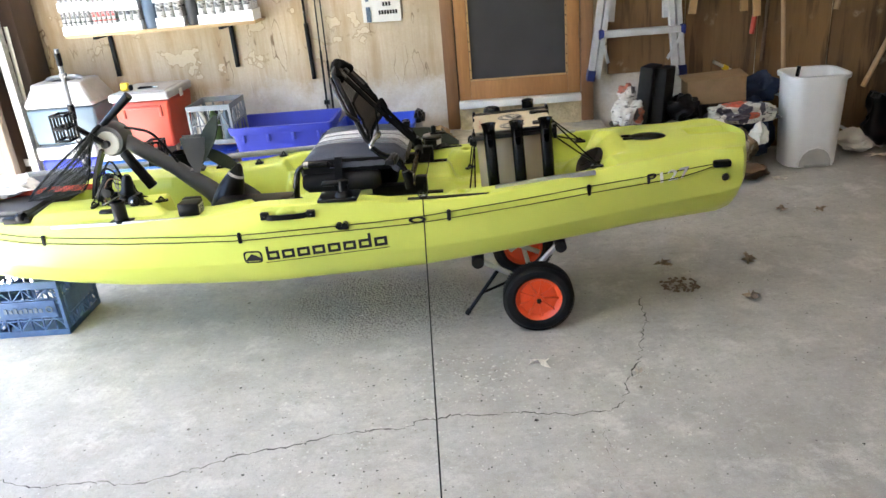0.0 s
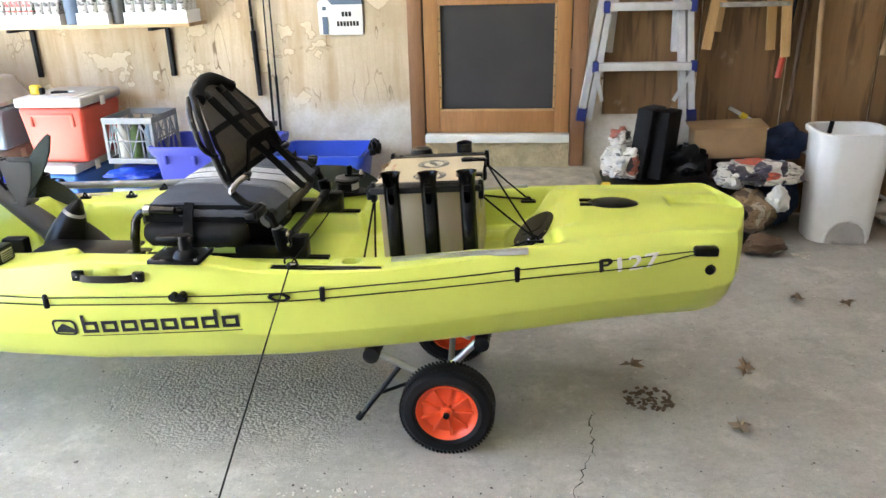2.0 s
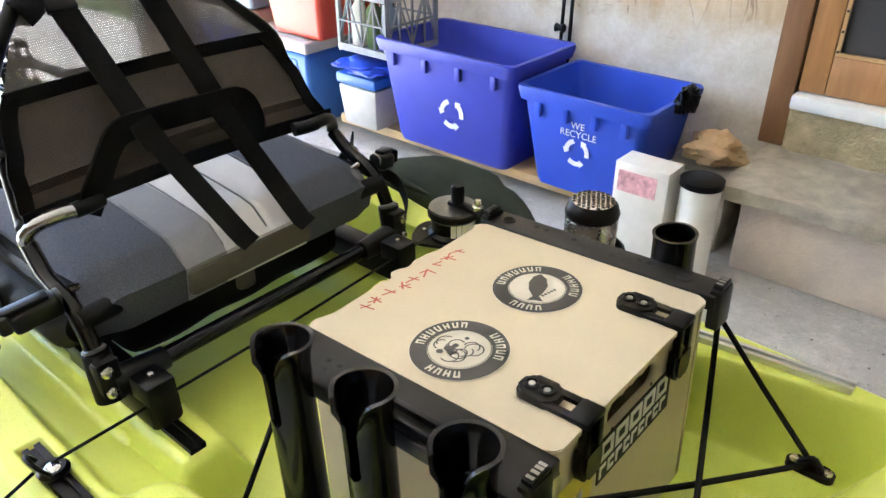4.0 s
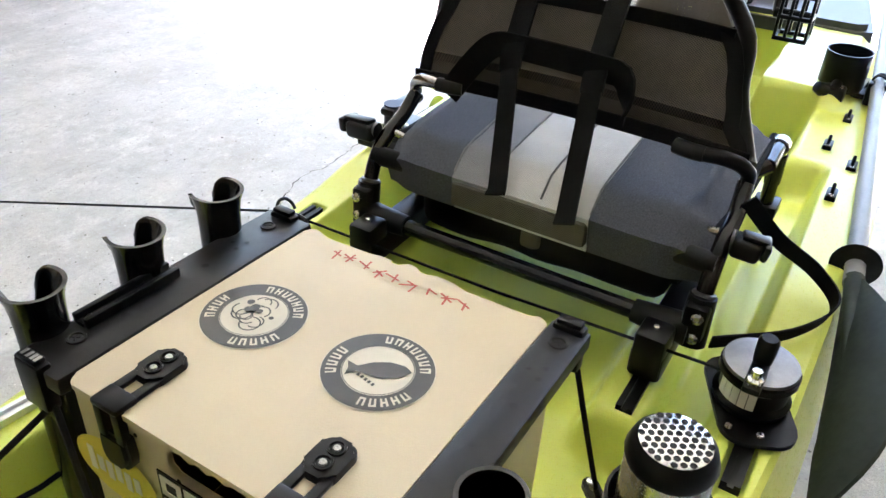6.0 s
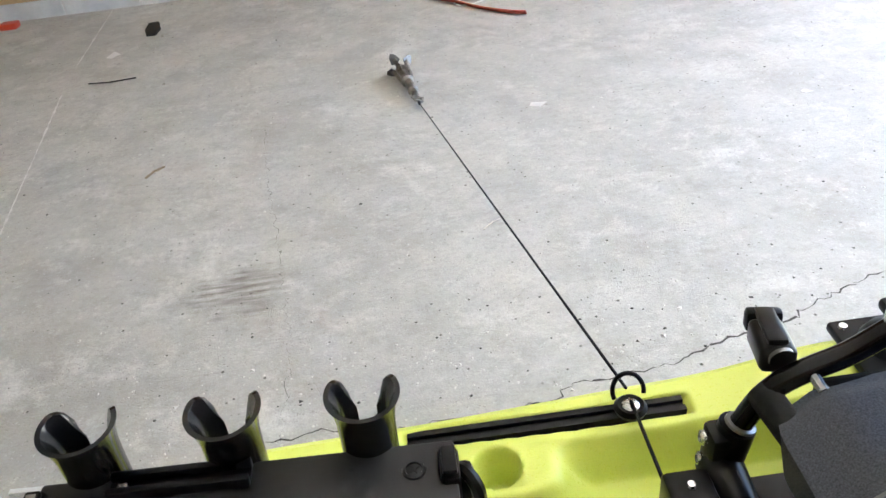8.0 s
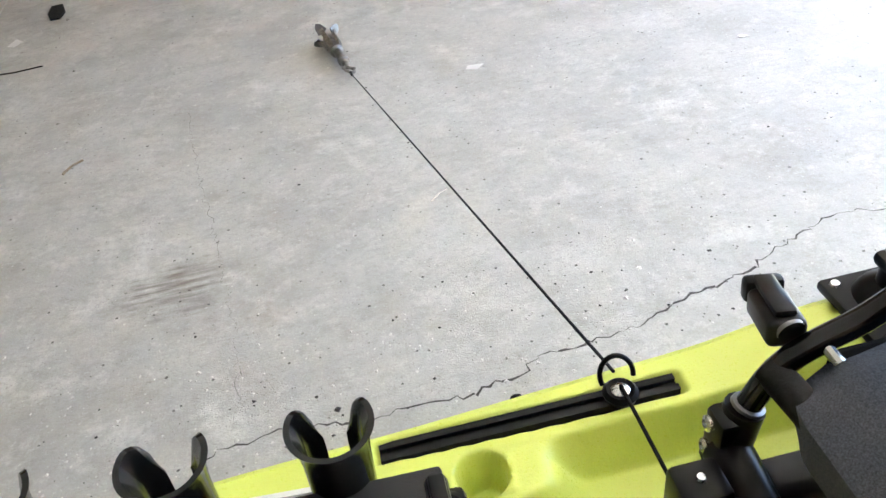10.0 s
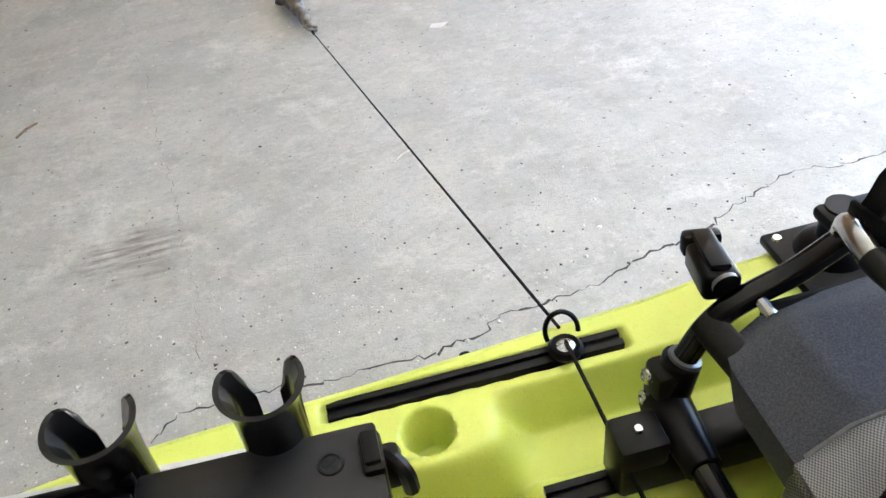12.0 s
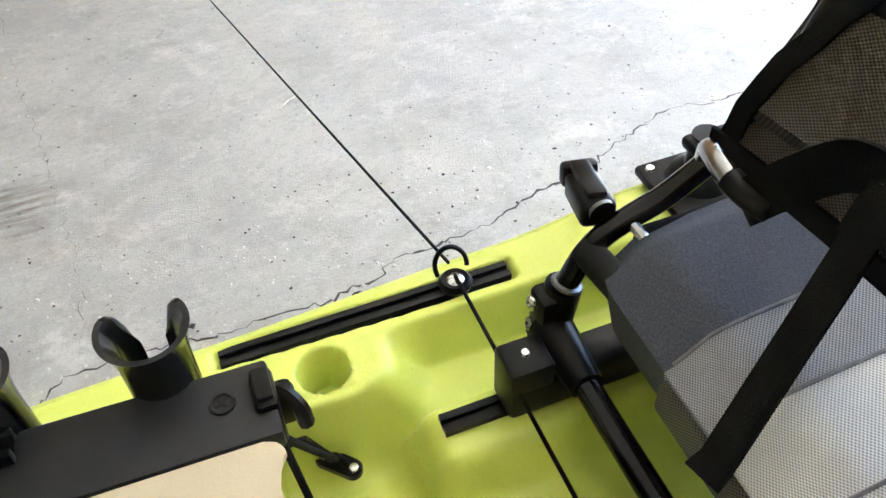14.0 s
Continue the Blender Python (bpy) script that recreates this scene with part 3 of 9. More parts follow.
# plywood sheets right of the door
for i, (x0, x1, z0, z1, mt) in enumerate(((1.36, 1.86, 0.60, 2.5, PLY), (1.868, 2.33, 0.02, 2.5, PLYB), (2.338, 2.80, 0.02, 2.5, PLY), (2.808, 3.70, 0.02, 2.5, PLYB), (3.708, 4.59, 0.02, 2.5, PLY))):
    slab("wall_panel_%d" % (i + 1), x0, x1, 5.238, 5.249, z0, z1, mt, "brown stained wall sheet", "wall panel")

# Unseen end wall; its pale plaster was picked to throw light back.
slab("wall_east", 4.6, 4.75, -1.6, 5.45, -0.1, 2.75, PLASTER, "old plastered garage end wall", "wall")

# front wall behind the first camera: block foot, sill plate, studs, boards
wall_s = thing("wall_south", (1, -1.5, 0), "open stud wall on a painted block foot", "wall", kind="structure")
part("sheathing", box(bmesh.new(), -2.62, 4.6, -1.75, -1.60, -0.1, 2.75), PLYB, wall_s, flat=True)
part("sill_plate", box(bmesh.new(), -2.6, 4.6, -1.60, -1.452, 0.107, 0.152, 0.004), PINE, wall_s)
part("second_plate", box(bmesh.new(), -2.6, 4.6, -1.60, -1.462, 0.155, 0.200, 0.004), PINE, wall_s)
bm = bmesh.new()
box(bm, -2.6, 4.6, -1.595, -1.464, -0.02, 0.105)
part("mortar_bed", bm, MORTAR, wall_s, flat=True)
STUD = to_mesh("stud", box(bmesh.new(), -0.019, 0.019, -1.60, -1.51, 0.201, 2.75), PINEZ, True)
for i in range(18):
    ob = new("stud", STUD)
    ob.parent, ob.matrix_parent_inverse = wall_s, WORLD[wall_s.name].inverted()
    ob.location.x = -2.5 + i * 0.405

# west wall round the big door's opening, with wooden jambs
OY0, OY1, OZ = -0.62, 4.74, 2.40
bm = bmesh.new()
box(bm, -2.75, -2.60, -1.75, OY0, -0.1, 2.75)
box(bm, -2.75, -2.60, OY1, 5.25, -0.1, 2.75)
box(bm, -2.75, -2.60, OY0, OY1, OZ, 2.75)
solo("wall_west", bm, POSTW, "dark wooden wall round the garage opening", "wall", kind="structure", flat=True)
gd = thing("garage_door_frame", (-2.6, 4.7, 0), "weathered timber frame of the open garage door", "door frame", kind="structure")
for y in (OY0 + 0.001, OY1 - 0.061):
    part("jamb", box(bmesh.new(), -2.79, -2.58, y, y + 0.06, 0, OZ, 0.004), GREYW, gd)
part("head", box(bmesh.new(), -2.79, -2.58, OY0 + 0.062, OY1 - 0.062, OZ - 0.04, OZ - 0.002, 0.004), FRAMEW, gd)
part("weather_strip", box(bmesh.new(), -2.83, -2.795, OY1 - 0.10, OY1 - 0.01, 0, OZ, 0.004), OFFW, gd)
# vertical steel track of the overhead door
tr = thing("door_track", (-2.5, 4.80, 0), "galvanised steel track of the overhead garage door", "door track", kind="structure")
bm = bmesh.new()
box(bm, -2.53, -2.48, 4.780, 4.784, 0.02, 2.45)
box(bm, -2.53, -2.526, 4.784, 4.83, 0.02, 2.45)
box(bm, -2.484, -2.48, 4.784, 4.83, 0.02, 2.45)
part("rail", bm, GALV, tr, flat=True)
for z in (0.35, 1.1, 1.9):
    part("bracket", box(bmesh.new(), -2.6, -2.475, 4.832, 4.836, z, z + 0.05), GALV, tr, flat=True)
part("corner_post", box(bmesh.new(), -2.595, -2.46, 4.95, 5.2, 0, 2.5, 0.005), POSTW, tr, "dark stained corner post")

# timber screen door
d1 = thing("door_1", (0.76, 5.23, DZ0), "brown wooden screen door with dark mesh", "screen door", kind="structure")
Y0, Y1 = 5.205, 5.245
part("stile", box(bmesh.new(), DX0 + 0.005, DX0 + 0.085, Y0, Y1, DZ0, DZ1, 0.003), DOORW, d1)
part("stile", box(bmesh.new(), DX1 - 0.085, DX1 - 0.005, Y0, Y1, DZ0, DZ1, 0.003), DOORW, d1)
for z0, z1 in ((DZ0, DZ0 + 0.125), (1.21, 1.255), (1.42, 1.465), (DZ1 - 0.1, DZ1)):
    part("rail", box(bmesh.new(), DX0 + 0.086, DX1 - 0.086, Y0 + 0.002, Y1 - 0.002, z0, z1, 0.003), DOORW, d1)
part("mesh_screen", box(bmesh.new(), DX0 + 0.08, DX1 - 0.08, 5.222, 5.226, DZ0 + 0.1, DZ1 - 0.08), SCREEN, d1, "dark insect mesh", flat=True)
bm = bmesh.new()
for x in (DX0 + 0.087, DX1 - 0.099):
    box(bm, x, x + 0.012, 5.208, 5.221, DZ0 + 0.126, 1.209)
box(bm, DX0 + 0.099, DX1 - 0.099, 5.208, 5.221, DZ0 + 0.126, DZ0 + 0.137)
part("beading", bm, PINEZ, d1, flat=True)
bm = bmesh.new()
for z in [DZ0 + 0.14 + 0.062 * k for k in range(9)]:
    for x in (DX0 + 0.093, DX1 - 0.093):
        lathe(bm, (x, 5.206, z), [(0, -0.003), (0.004, -0.002), (0.004, 0.002)], 8, (0, 1, 0))
part("nail_heads", bm, DARKIN, d1, kind="stuff")
part("hinge", box(bmesh.new(), DX1 - 0.012, DX1 + 0.012, 5.196, 5.203, 0.86, 0.97, 0.002), FRAMEW, d1, "brown steel hinge")
part("spring_hook", tube(bmesh.new(), [(DX0 - 0.02, 5.195, 1.38), (DX0 + 0.03, 5.195, 1.36), (DX0 + 0.06, 5.19, 1.25)], 0.006, 8), DULLST, d1)
fr = thing("trim", (0.76, 5.2, 0.3), "brown wooden casing round the screen door", "door casing", kind="structure")
part("casing", box(bmesh.new(), DX0 - 0.085, DX0 - 0.002, 5.195, 5.248, 0.305, 2.42, 0.005), FRAMEW, fr)
part("casing", box(bmesh.new(), DX1 + 0.002, DX1 + 0.085, 5.195, 5.248, 0.305, 2.42, 0.005), FRAMEW, fr)
part("lintel", box(bmesh.new(), DX0 - 0.001, DX1 + 0.001, 5.195, 5.248, DZ1 + 0.004, 2.42, 0.005), FRAMEW, fr)
part("sill", box(bmesh.new(), DX0 + 0.002, DX1 - 0.002, 5.155, 5.25, DZ0 - 0.05, DZ0 - 0.004, 0.006), OFFW, fr, "grey-white painted door sill")

# stoop: rough riser and a carpeted step on a pale concrete base
st = thing("stoop", (0.85, 5.0, 0), "concrete stoop with worn carpet below the screen door", "step", kind="structure")
def wavy_box(x0, x1, y0, y1, z0, z1, amp, cell):
    bm = box(bmesh.new(), x0, x1, y0, y1, z0, z1)
    bmesh.ops.subdivide_edges(bm, edges=bm.edges, cuts=max(2, int((x1 - x0) / cell)), use_grid_fill=True)
    for v in bm.verts:
        n = noise.noise_vector(v.co * 14) + 0.5 * noise.noise_vector(v.co * 40)
        v.co += n * amp
    return bm
part("riser", wavy_box(DX0 - 0.0, DX1, 5.19, 5.255, 0.29, DZ0 - 0.052, 0.006, 0.03), RISER, st, "rough sand-coloured render")
part("base", box(bmesh.new(), 0.36, 1.285, 4.84, 5.245, 0.0, 0.255, 0.01), PINKY, st)
bm = wavy_box(0.30, 1.312, 4.785, 5.20, 0.258, 0.300, 0.006, 0.025)
part("carpet", bm, CARPET, st, "ragged sand-coloured carpet")
st2 = thing("side_stone", (0.2, 5.0, 0), "low sand-coloured stone block beside the stoop", "stone block", kind="structure")
part("block", wavy_box(0.07, 0.285, 4.90, 5.24, 0.0, 0.265, 0.008, 0.05), CARPET, st2)

# plank shelf along the wall foot
pl = thing("plank_shelf", (-1.2, 5.0, 0), "low wooden plank shelf on blocks along the wall", "shelf")
part("plank", box(bmesh.new(), -1.50, 0.0, 4.86, 5.235, 0.05, 0.09, 0.005), PINE, pl)
for x in (-1.35, -0.75, -0.15):
    part("block", box(bmesh.new(), x - 0.1, x + 0.1, 4.95, 5.22, 0.0, 0.049, 0.004), PINKY, pl)

# cracks and the saw joint in the slab
def ribbon(pts, width, jag, seed, z=0.0015):
    rng = random.Random(seed)
    path = []
    for a, b in zip(pts, pts[1:]):
        n = max(2, int(math.dist(a, b) / 0.016))
        for k in range(n):
            t = k / n
            path.append(Vector((a[0] + (b[0] - a[0]) * t + rng.uniform(-jag, jag), a[1] + (b[1] - a[1]) * t + rng.uniform(-jag, jag), 0)))
    path.append(Vector((*pts[-1], 0)))
    bm = bmesh.new()
    last = None
    for i, p in enumerate(path):
        d = path[min(i + 1, len(path) - 1)] - path[max(i - 1, 0)]
        n = Vector((-d.y, d.x, 0)).normalized() * width * rng.uniform(0.12, 1.0) * (0.35 + 1.3 * abs(noise.noise(Vector((p.x * 5, p.y * 5, seed)))))
        row = [bm.verts.new((p.x + n.x, p.y + n.y, z)), bm.verts.new((p.x - n.x, p.y - n.y, z))]
        if last:
            bm.faces.new((*last, row[1], row[0]))
        last = row
    return bm
CRACK = [(-2.3, 1.90), (-1.9, 1.99), (-1.55, 2.03), (-1.21, 2.02), (-1.03, 1.96), (-0.84, 1.98), (-0.74, 1.955), (-0.62, 1.975), (-0.45, 2.04), (-0.41, 2.075), (-0.31, 2.105), (-0.22, 2.115), (-0.06, 2.175), (0.03, 2.182), (0.16, 2.195), (0.25, 2.235), (0.35, 2.258), (0.47, 2.25), (0.58, 2.258), (0.735, 2.232), (0.89, 2.238), (0.95, 2.30)]
solo("floor_crack", ribbon(CRACK, 0.0052, 0.010, 3), SOIL, "jagged crack in the grey concrete floor", "crack", kind="structure", flat=True)
solo("floor_crack", ribbon([(0.952, 2.303), (0.979, 2.403), (1.01, 2.46), (1.049, 2.552), (1.098, 2.72), (1.144, 2.858), (1.16, 3.1)], 0.0046, 0.012, 8), SOIL, "thin forked crack in the grey concrete floor", "crack", kind="structure", flat=True)
solo("floor_crack", ribbon([(0.852, 2.24), (0.857, 2.0), (0.86, 1.92), (0.92, 1.52), (0.96, 1.28), (1.01, 1.0), (1.06, 0.6)], 0.0010, 0.010, 5), SOIL, "hairline crack in the grey concrete floor", "crack", kind="structure", flat=True)
bm = ribbon([(2.215, -1.42), (2.144, -0.447)], 0.009, 0.001, 7, 0.003)
solo("floor_joint", bm, MORTAR, "pale filled joint between floor slabs", "floor joint", kind="structure", flat=True)
solo("floor_joint", ribbon([(2.10, -0.087), (2.0, 0.56), (1.907, 1.163)], 0.009, 0.001, 8, 0.003), MORTAR, "pale filled joint between floor slabs", "floor joint", kind="structure", flat=True)

# ---- the kayak ----
KC = 3.2
WIDTH = [(-2.23, 0.02), (-2.18, 0.07), (-2.05, 0.145), (-1.85, 0.225), (-1.6, 0.305), (-1.3, 0.375), (-1.0, 0.418), (-0.7, 0.437), (-0.35, 0.445), (0.05, 0.445), (0.3, 0.437), (0.6, 0.412), (0.9, 0.382), (1.2, 0.342), (1.455, 0.288), (1.535, 0.270), (1.55, 0.245), (1.575, 0.16), (1.598, 0.07), (1.604, 0.02)]
GUNWALE = [(-2.23, 0.74), (-2.0, 0.68), (-1.7, 0.625), (-1.42, 0.598), (-0.87, 0.602), (-0.57, 0.616), (-0.40, 0.643), (0.03, 0.643), (0.15, 0.622), (0.3, 0.618), (0.52, 0.624), (0.8, 0.652), (1.1, 0.674), (1.45, 0.690), (1.615, 0.695)]
CHINE = [(-2.23, 0.55), (-2.1, 0.43), (-1.8, 0.35), (-1.55, 0.325), (-1.06, 0.305), (-0.4, 0.297), (0.22, 0.328), (0.77, 0.378), (1.15, 0.412), (1.46, 0.425), (1.52, 0.445), (1.55, 0.49), (1.604, 0.50)]


def middle(x):
    return KC + 0.035 * smooth(0.5, 1.5, x)


def inset(x):
    """How far the gunwale's crease lies inside the widest line."""
    return 0.035 + 0.035 * smooth(0.65, 1.15, x) - 0.042 * smooth(1.35, 1.52, x)


def half_width(x):
    s = 0.03 * (1 - smooth(1.35, 1.5, x)) + 0.004
    return (table(WIDTH, x - s) + 2 * table(WIDTH, x) + table(WIDTH, x + s)) / 4


def gunwale(x):
    s = 0.04
    return (table(GUNWALE, x - s) + 2 * table(GUNWALE, x) + table(GUNWALE, x + s)) / 4


def section(x):
    """Half section of the hull from keel to gunwale: (distance from the centre line, height)."""
    w, g, c = half_width(x), gunwale(x), table(CHINE, x)
    h = g - c
    k = min(1.0, w / 0.2)
    i = inset(x)
    return [(0.0, c - 0.035 * k), (w * 0.30, c - 0.022 * k), (w * 0.36, c - 0.030 * k), (w * 0.62, c - 0.022 * k), (w - 0.085 * k, c),
            (w - 0.062 * k, c + 0.06 * h), (w - 0.044 * k, c + 0.16 * h), (w - 0.026 * k, c + 0.26 * h), (w - 0.009 * k, c + 0.35 * h), (w - 0.0075 * k, c + 0.37 * h), (w - 0.003 * k, c + 0.50 * h), (w - 0.001, c + 0.64 * h), (w, c + 0.76 * h),
            (w - 0.35 * i * k, c + 0.88 * h), (w - 0.7 * i * k, c + 0.96 * h), (w - (i - 0.008) * k, g - 0.004), (w - i * k, g)]


def side(x, z):
    """How far the hull's side stands from the centre line at height z."""
    s = section(x)
    for (a, u), (b, v) in zip(s[4:], s[5:]):
        if u <= z <= v and v > u:
            return a + (b - a) * (z - u) / (v - u)
    return half_width(x)


def deck_height(x, v, far=0.0):
    """Height of the moulded deck at x and distance v from the centre line."""
    g = gunwale(x)
    rim = half_width(x) - inset(x)
    # stern deck, nearly flat with a low crown
    z_stern = 0.694 - 0.03 * (v / 0.35) ** 2
    z_stern = z_stern + (g - z_stern) * smooth(rim - 0.10, rim, v)
    rec = abs(far - 0.037)
    z_stern -= 0.026 * smooth(1.375, 1.40, x) * (1 - smooth(0.058, 0.068, rec))
    # tank well behind the seat
    floor_t = 0.522 + 0.055 * (x - 0.64) + 0.008 * (1 - smooth(0.02, 0.06, abs(v - 0.15)))
    wall_t = smooth(0.262, 0.294, v)
    z_well = floor_t + (g - floor_t) * wall_t
    # beside and below the seat: floor, track ledge, scoop, gunwale
    ledge = smooth(0.165, 0.195, v) * (1 - smooth(0.250, 0.266, v)) * (1 - smooth(0.345, 0.375, x))
    ledge = max(ledge, 0)
    zf = 0.535 - 0.05 * (1 - smooth(-0.42, -0.22, x))
    scoop = zf + (0.562 - zf) * smooth(0.17, 0.30, v)
    z_seat = scoop + (0.592 - scoop) * ledge
    z_seat = z_seat + (g - z_seat) * smooth(0.318, 0.346, v)
    # foot well with the drive, and the side decks of the bow half
    zw = 0.43 + 0.02 * smooth(-0.9, -0.5, x)
    z_foot = zw + (g - 0.004 - zw) * smooth(0.23, 0.265, v)
    z_cons = (g + 0.03 * (1 - smooth(0.28, 0.33, v))) - 0.17 * (1 - smooth(0.10, 0.125, v))
    z_bow = g + 0.035 * (1 - (v / max(rim, 0.05)) ** 2) - 0.0
    # blend along the length
    z = z_bow
    a = smooth(-1.40, -1.36, x)
    z = z + (z_cons - z) * a
    a = smooth(-0.86, -0.80, x)
    z = z + (z_foot - z) * a
    a = smooth(-0.46, -0.40, x)
    z = z + (z_seat - z) * a
    a = smooth(0.33, 0.40, x)
    z = z + (z_well - z) * a
    # the moulded shelf with the pole hole, level with the gunwale
    d = math.hypot(0.62 * (x - 0.424), min(0.0, v - 0.318))
    if v > 0.20 and d < 0.08:
        shelf = 1 - smooth(0.034, 0.070, d)
        z = z + (max(z, min(g, 0.619)) - z) * shelf
    d = math.hypot(x - 0.424, v - 0.318)
    if d < 0.028:
        z = 0.619 - 0.055 * (1 - smooth(0.0205, 0.0275, d))
    slope = 0.895 + 0.07 * smooth(0.1, 0.3, v)
    a = smooth(slope, slope + 0.11 - 0.03 * smooth(0.1, 0.3, v), x)
    ramp = table([(0.855, 0.0), (0.885, 0.23), (1.02, 0.66), (1.055, 0.88), (1.10, 1.0)], x)
    a = ramp + (a - ramp) * smooth(0.13, 0.20, v)
    z = z + (z_stern - z) * a
    # long recess for the gunwale track
    if 0.19 < x < 0.53 and abs(v - 0.371) < 0.020:
        z -= 0.012 * smooth(0.19, 0.20, x) * (1 - smooth(0.52, 0.53, x)) * (1 - smooth(0.012, 0.016, abs(v - 0.371)))
    if v > rim - 0.012:
        z = z + (g - z) * smooth(rim - 0.012, rim, v)
    return z


kayak = thing("kayak", (0, KC, 0.27), "lime-green moulded fishing kayak on a cart and crate", "kayak")
bm = bmesh.new()
xs = [-2.23 + 3.78 * i / 200 for i in range(200)] + [1.55 + 0.054 * i / 24 for i in range(25)]
cols = []
for x in xs:
    s = section(x)
    cols.append([bm.verts.new((x, middle(x) - v, z)) for v, z in s[::-1]] + [bm.verts.new((x, middle(x) + v, z)) for v, z in s[1:]])
for a, b in zip(cols, cols[1:]):
    for k in range(len(a) - 1):
        bm.faces.new((a[k], b[k], b[k + 1], a[k + 1]))
bm.faces.new(cols[-1])
bm.faces.new(cols[0][::-1])
hull = part("hull", bm, KAYAK, kayak, angle=28)
bm = bmesh.new()
dxs = [-2.225 + 0.009 * i for i in range(268)] + [0.187 + 0.003 * i for i in range(118)] + [0.541 + 0.0085 * i for i in range(118)] + [1.541, 1.546, 1.551, 1.558, 1.566, 1.575, 1.584, 1.592, 1.598, 1.6035]
us = [0.02 * k for k in range(35)] + [0.70 + 0.006 * k for k in range(51)]
us = [-u for u in us[:0:-1]] + us
rows = []
for x in dxs:
    rim = half_width(x) - inset(x) * min(1.0, half_width(x) / 0.2)
    rows.append([bm.verts.new((x, middle(x) + rim * u, deck_height(x, abs(rim * u), rim * u))) for u in us])
for a, b in zip(rows, rows[1:]):
    for k in range(len(us) - 1):
        bm.faces.new((a[k], b[k], b[k + 1], a[k + 1]))
bmesh.ops.recalc_face_normals(bm, faces=bm.faces)
deck = part("deck", bm, KAYAK, kayak, angle=70)


def on_side(x, z, off=0.002, far=False):
    v = side(x, z) + off
    return Vector((x, middle(x) + v if far else middle(x) - v, z))


def decal(name, polys, material, label=""):
    """Flat shapes of (x, z) outlines laid on the near side of the hull."""
    bm = bmesh.new()
    for poly in polys:
        bm.faces.new([bm.verts.new(on_side(x, z, 0.0025)) for x, z in poly])
    r = bmesh.ops.triangulate(bm, faces=bm.faces)
    return part(name, bm, material, hull, label, flat=True)


# maker's mark as plain shapes: a badge, a row of rings and bars, an underline
polys = []
SL = 0.075
def lean(x, z):
    return (x, z + SL * (x + 0.38))
def bar(x0, x1, z0, z1, n=4):
    for k in range(n):
        u, w = x0 + (x1 - x0) * k / n, x0 + (x1 - x0) * (k + 1) / n
        polys.append([lean(u, z0), lean(w, z0), lean(w, z1), lean(u, z1)])
for k in range(8):
    x0 = -0.375 + k * 0.0622
    x1, z0, z1, t = x0 + 0.051, 0.423, 0.462, 0.0115
    bar(x0, x1, z0, z0 + t)
    bar(x0, x1, z1 - t, z1)
    bar(x0, x0 + t, z0 + t, z1 - t, 1)
    bar(x1 - t, x1, z0 + t, z1 - t, 1)
    if k in (0, 6):
        xa = x0 if k == 0 else x1 - t
        bar(xa, xa + t, z1, z1 + 0.022, 1)
bar(-0.385, 0.118, 0.411, 0.4145, 14)
decal("maker_mark", polys, DARKIN, "dark printed maker's mark of plain shapes")
badge = rounded(-0.470, -0.394, 0.414, 0.468, 0.016)
inner = rounded(-0.463, -0.401, 0.421, 0.461, 0.012)
ringq = [[badge[i], badge[(i + 1) % len(badge)], inner[(i + 1) % len(inner)], inner[i]] for i in range(len(badge))]
decal("maker_badge", ringq + [[(-0.463, 0.424), (-0.401, 0.424), (-0.401, 0.436), (-0.42, 0.448), (-0.436, 0.455), (-0.455, 0.438)]], DARKIN)
for o in (0.0, 0.004):
    lettering("P", 0.054, Matrix.Translation(on_side(1.150 + o, 0.618 + o * 0.5, 0.004 + o * 0.1)) @ pose(0, 0, 0, 86, -4, 13), DARKIN, hull, 1.5)
for o in (0.0, 0.004):
    lettering("127", 0.058, Matrix.Translation(on_side(1.236 + o, 0.622 + o * 0.5, 0.007 + o * 0.1)) @ pose(0, 0, 0, 86, -4, 15), WHITE, hull, 1.55)

# anchor trolley cords along the side, with guides, cleats and pulleys
def rope_z(x):
    return table([(-1.9, 0.60), (-1.42, 0.556), (-0.47, 0.540), (0.23, 0.566), (0.90, 0.618), (1.46, 0.645)], x)
for dz in (0.0, -0.023):
    pts = []
    for i in range(60):
        x = -1.85 + 3.30 * i / 59
        d = dz * (1 - 0.75 * smooth(1.25, 1.45, x))
        z = rope_z(x) + d
        pts.append(on_side(x, z, 0.006))
    part("trolley_cord", tube(bmesh.new(), pts, 0.0018, 6), CORD, hull)
for x in (-1.31, -0.47, 0.36, 0.906):
    z = rope_z(x) - 0.013
    bm = bmesh.new()
    p = on_side(x, z, 0.0)
    box(bm, p.x - 0.008, p.x + 0.008, p.y - 0.009, p.y + 0.006, z - 0.023, z + 0.023, 0.006)
    part("cord_guide", bm, BLACK, hull)
for x, z in ((-0.053, 0.552), ):
    bm = bmesh.new()
    p = on_side(x, z)
    box(bm, x - 0.022, x + 0.022, p.y - 0.010, p.y + 0.004, z - 0.014, z + 0.010, 0.006)
    lathe(bm, (x - 0.014, p.y - 0.004, z + 0.006), [(0, -0.016), (0.012, -0.016), (0.012, 0.004)], 12, (0, 1, 0))
    lathe(bm, (x + 0.012, p.y - 0.004, z + 0.010), [(0, -0.02), (0.011, -0.02), (0.011, 0.004)], 12, (0, 1, 0))
    part("cleat", bm, BLACK, hull)
bm = bmesh.new()
p = on_side(0.237, 0.556)
lathe(bm, p + Vector((0, -0.004, 0)), [(0.030, -0.004), (0.034, 0), (0.030, 0.006), (0.020, 0.004), (0.020, -0.003)], 20, (0, 1, 0), True)
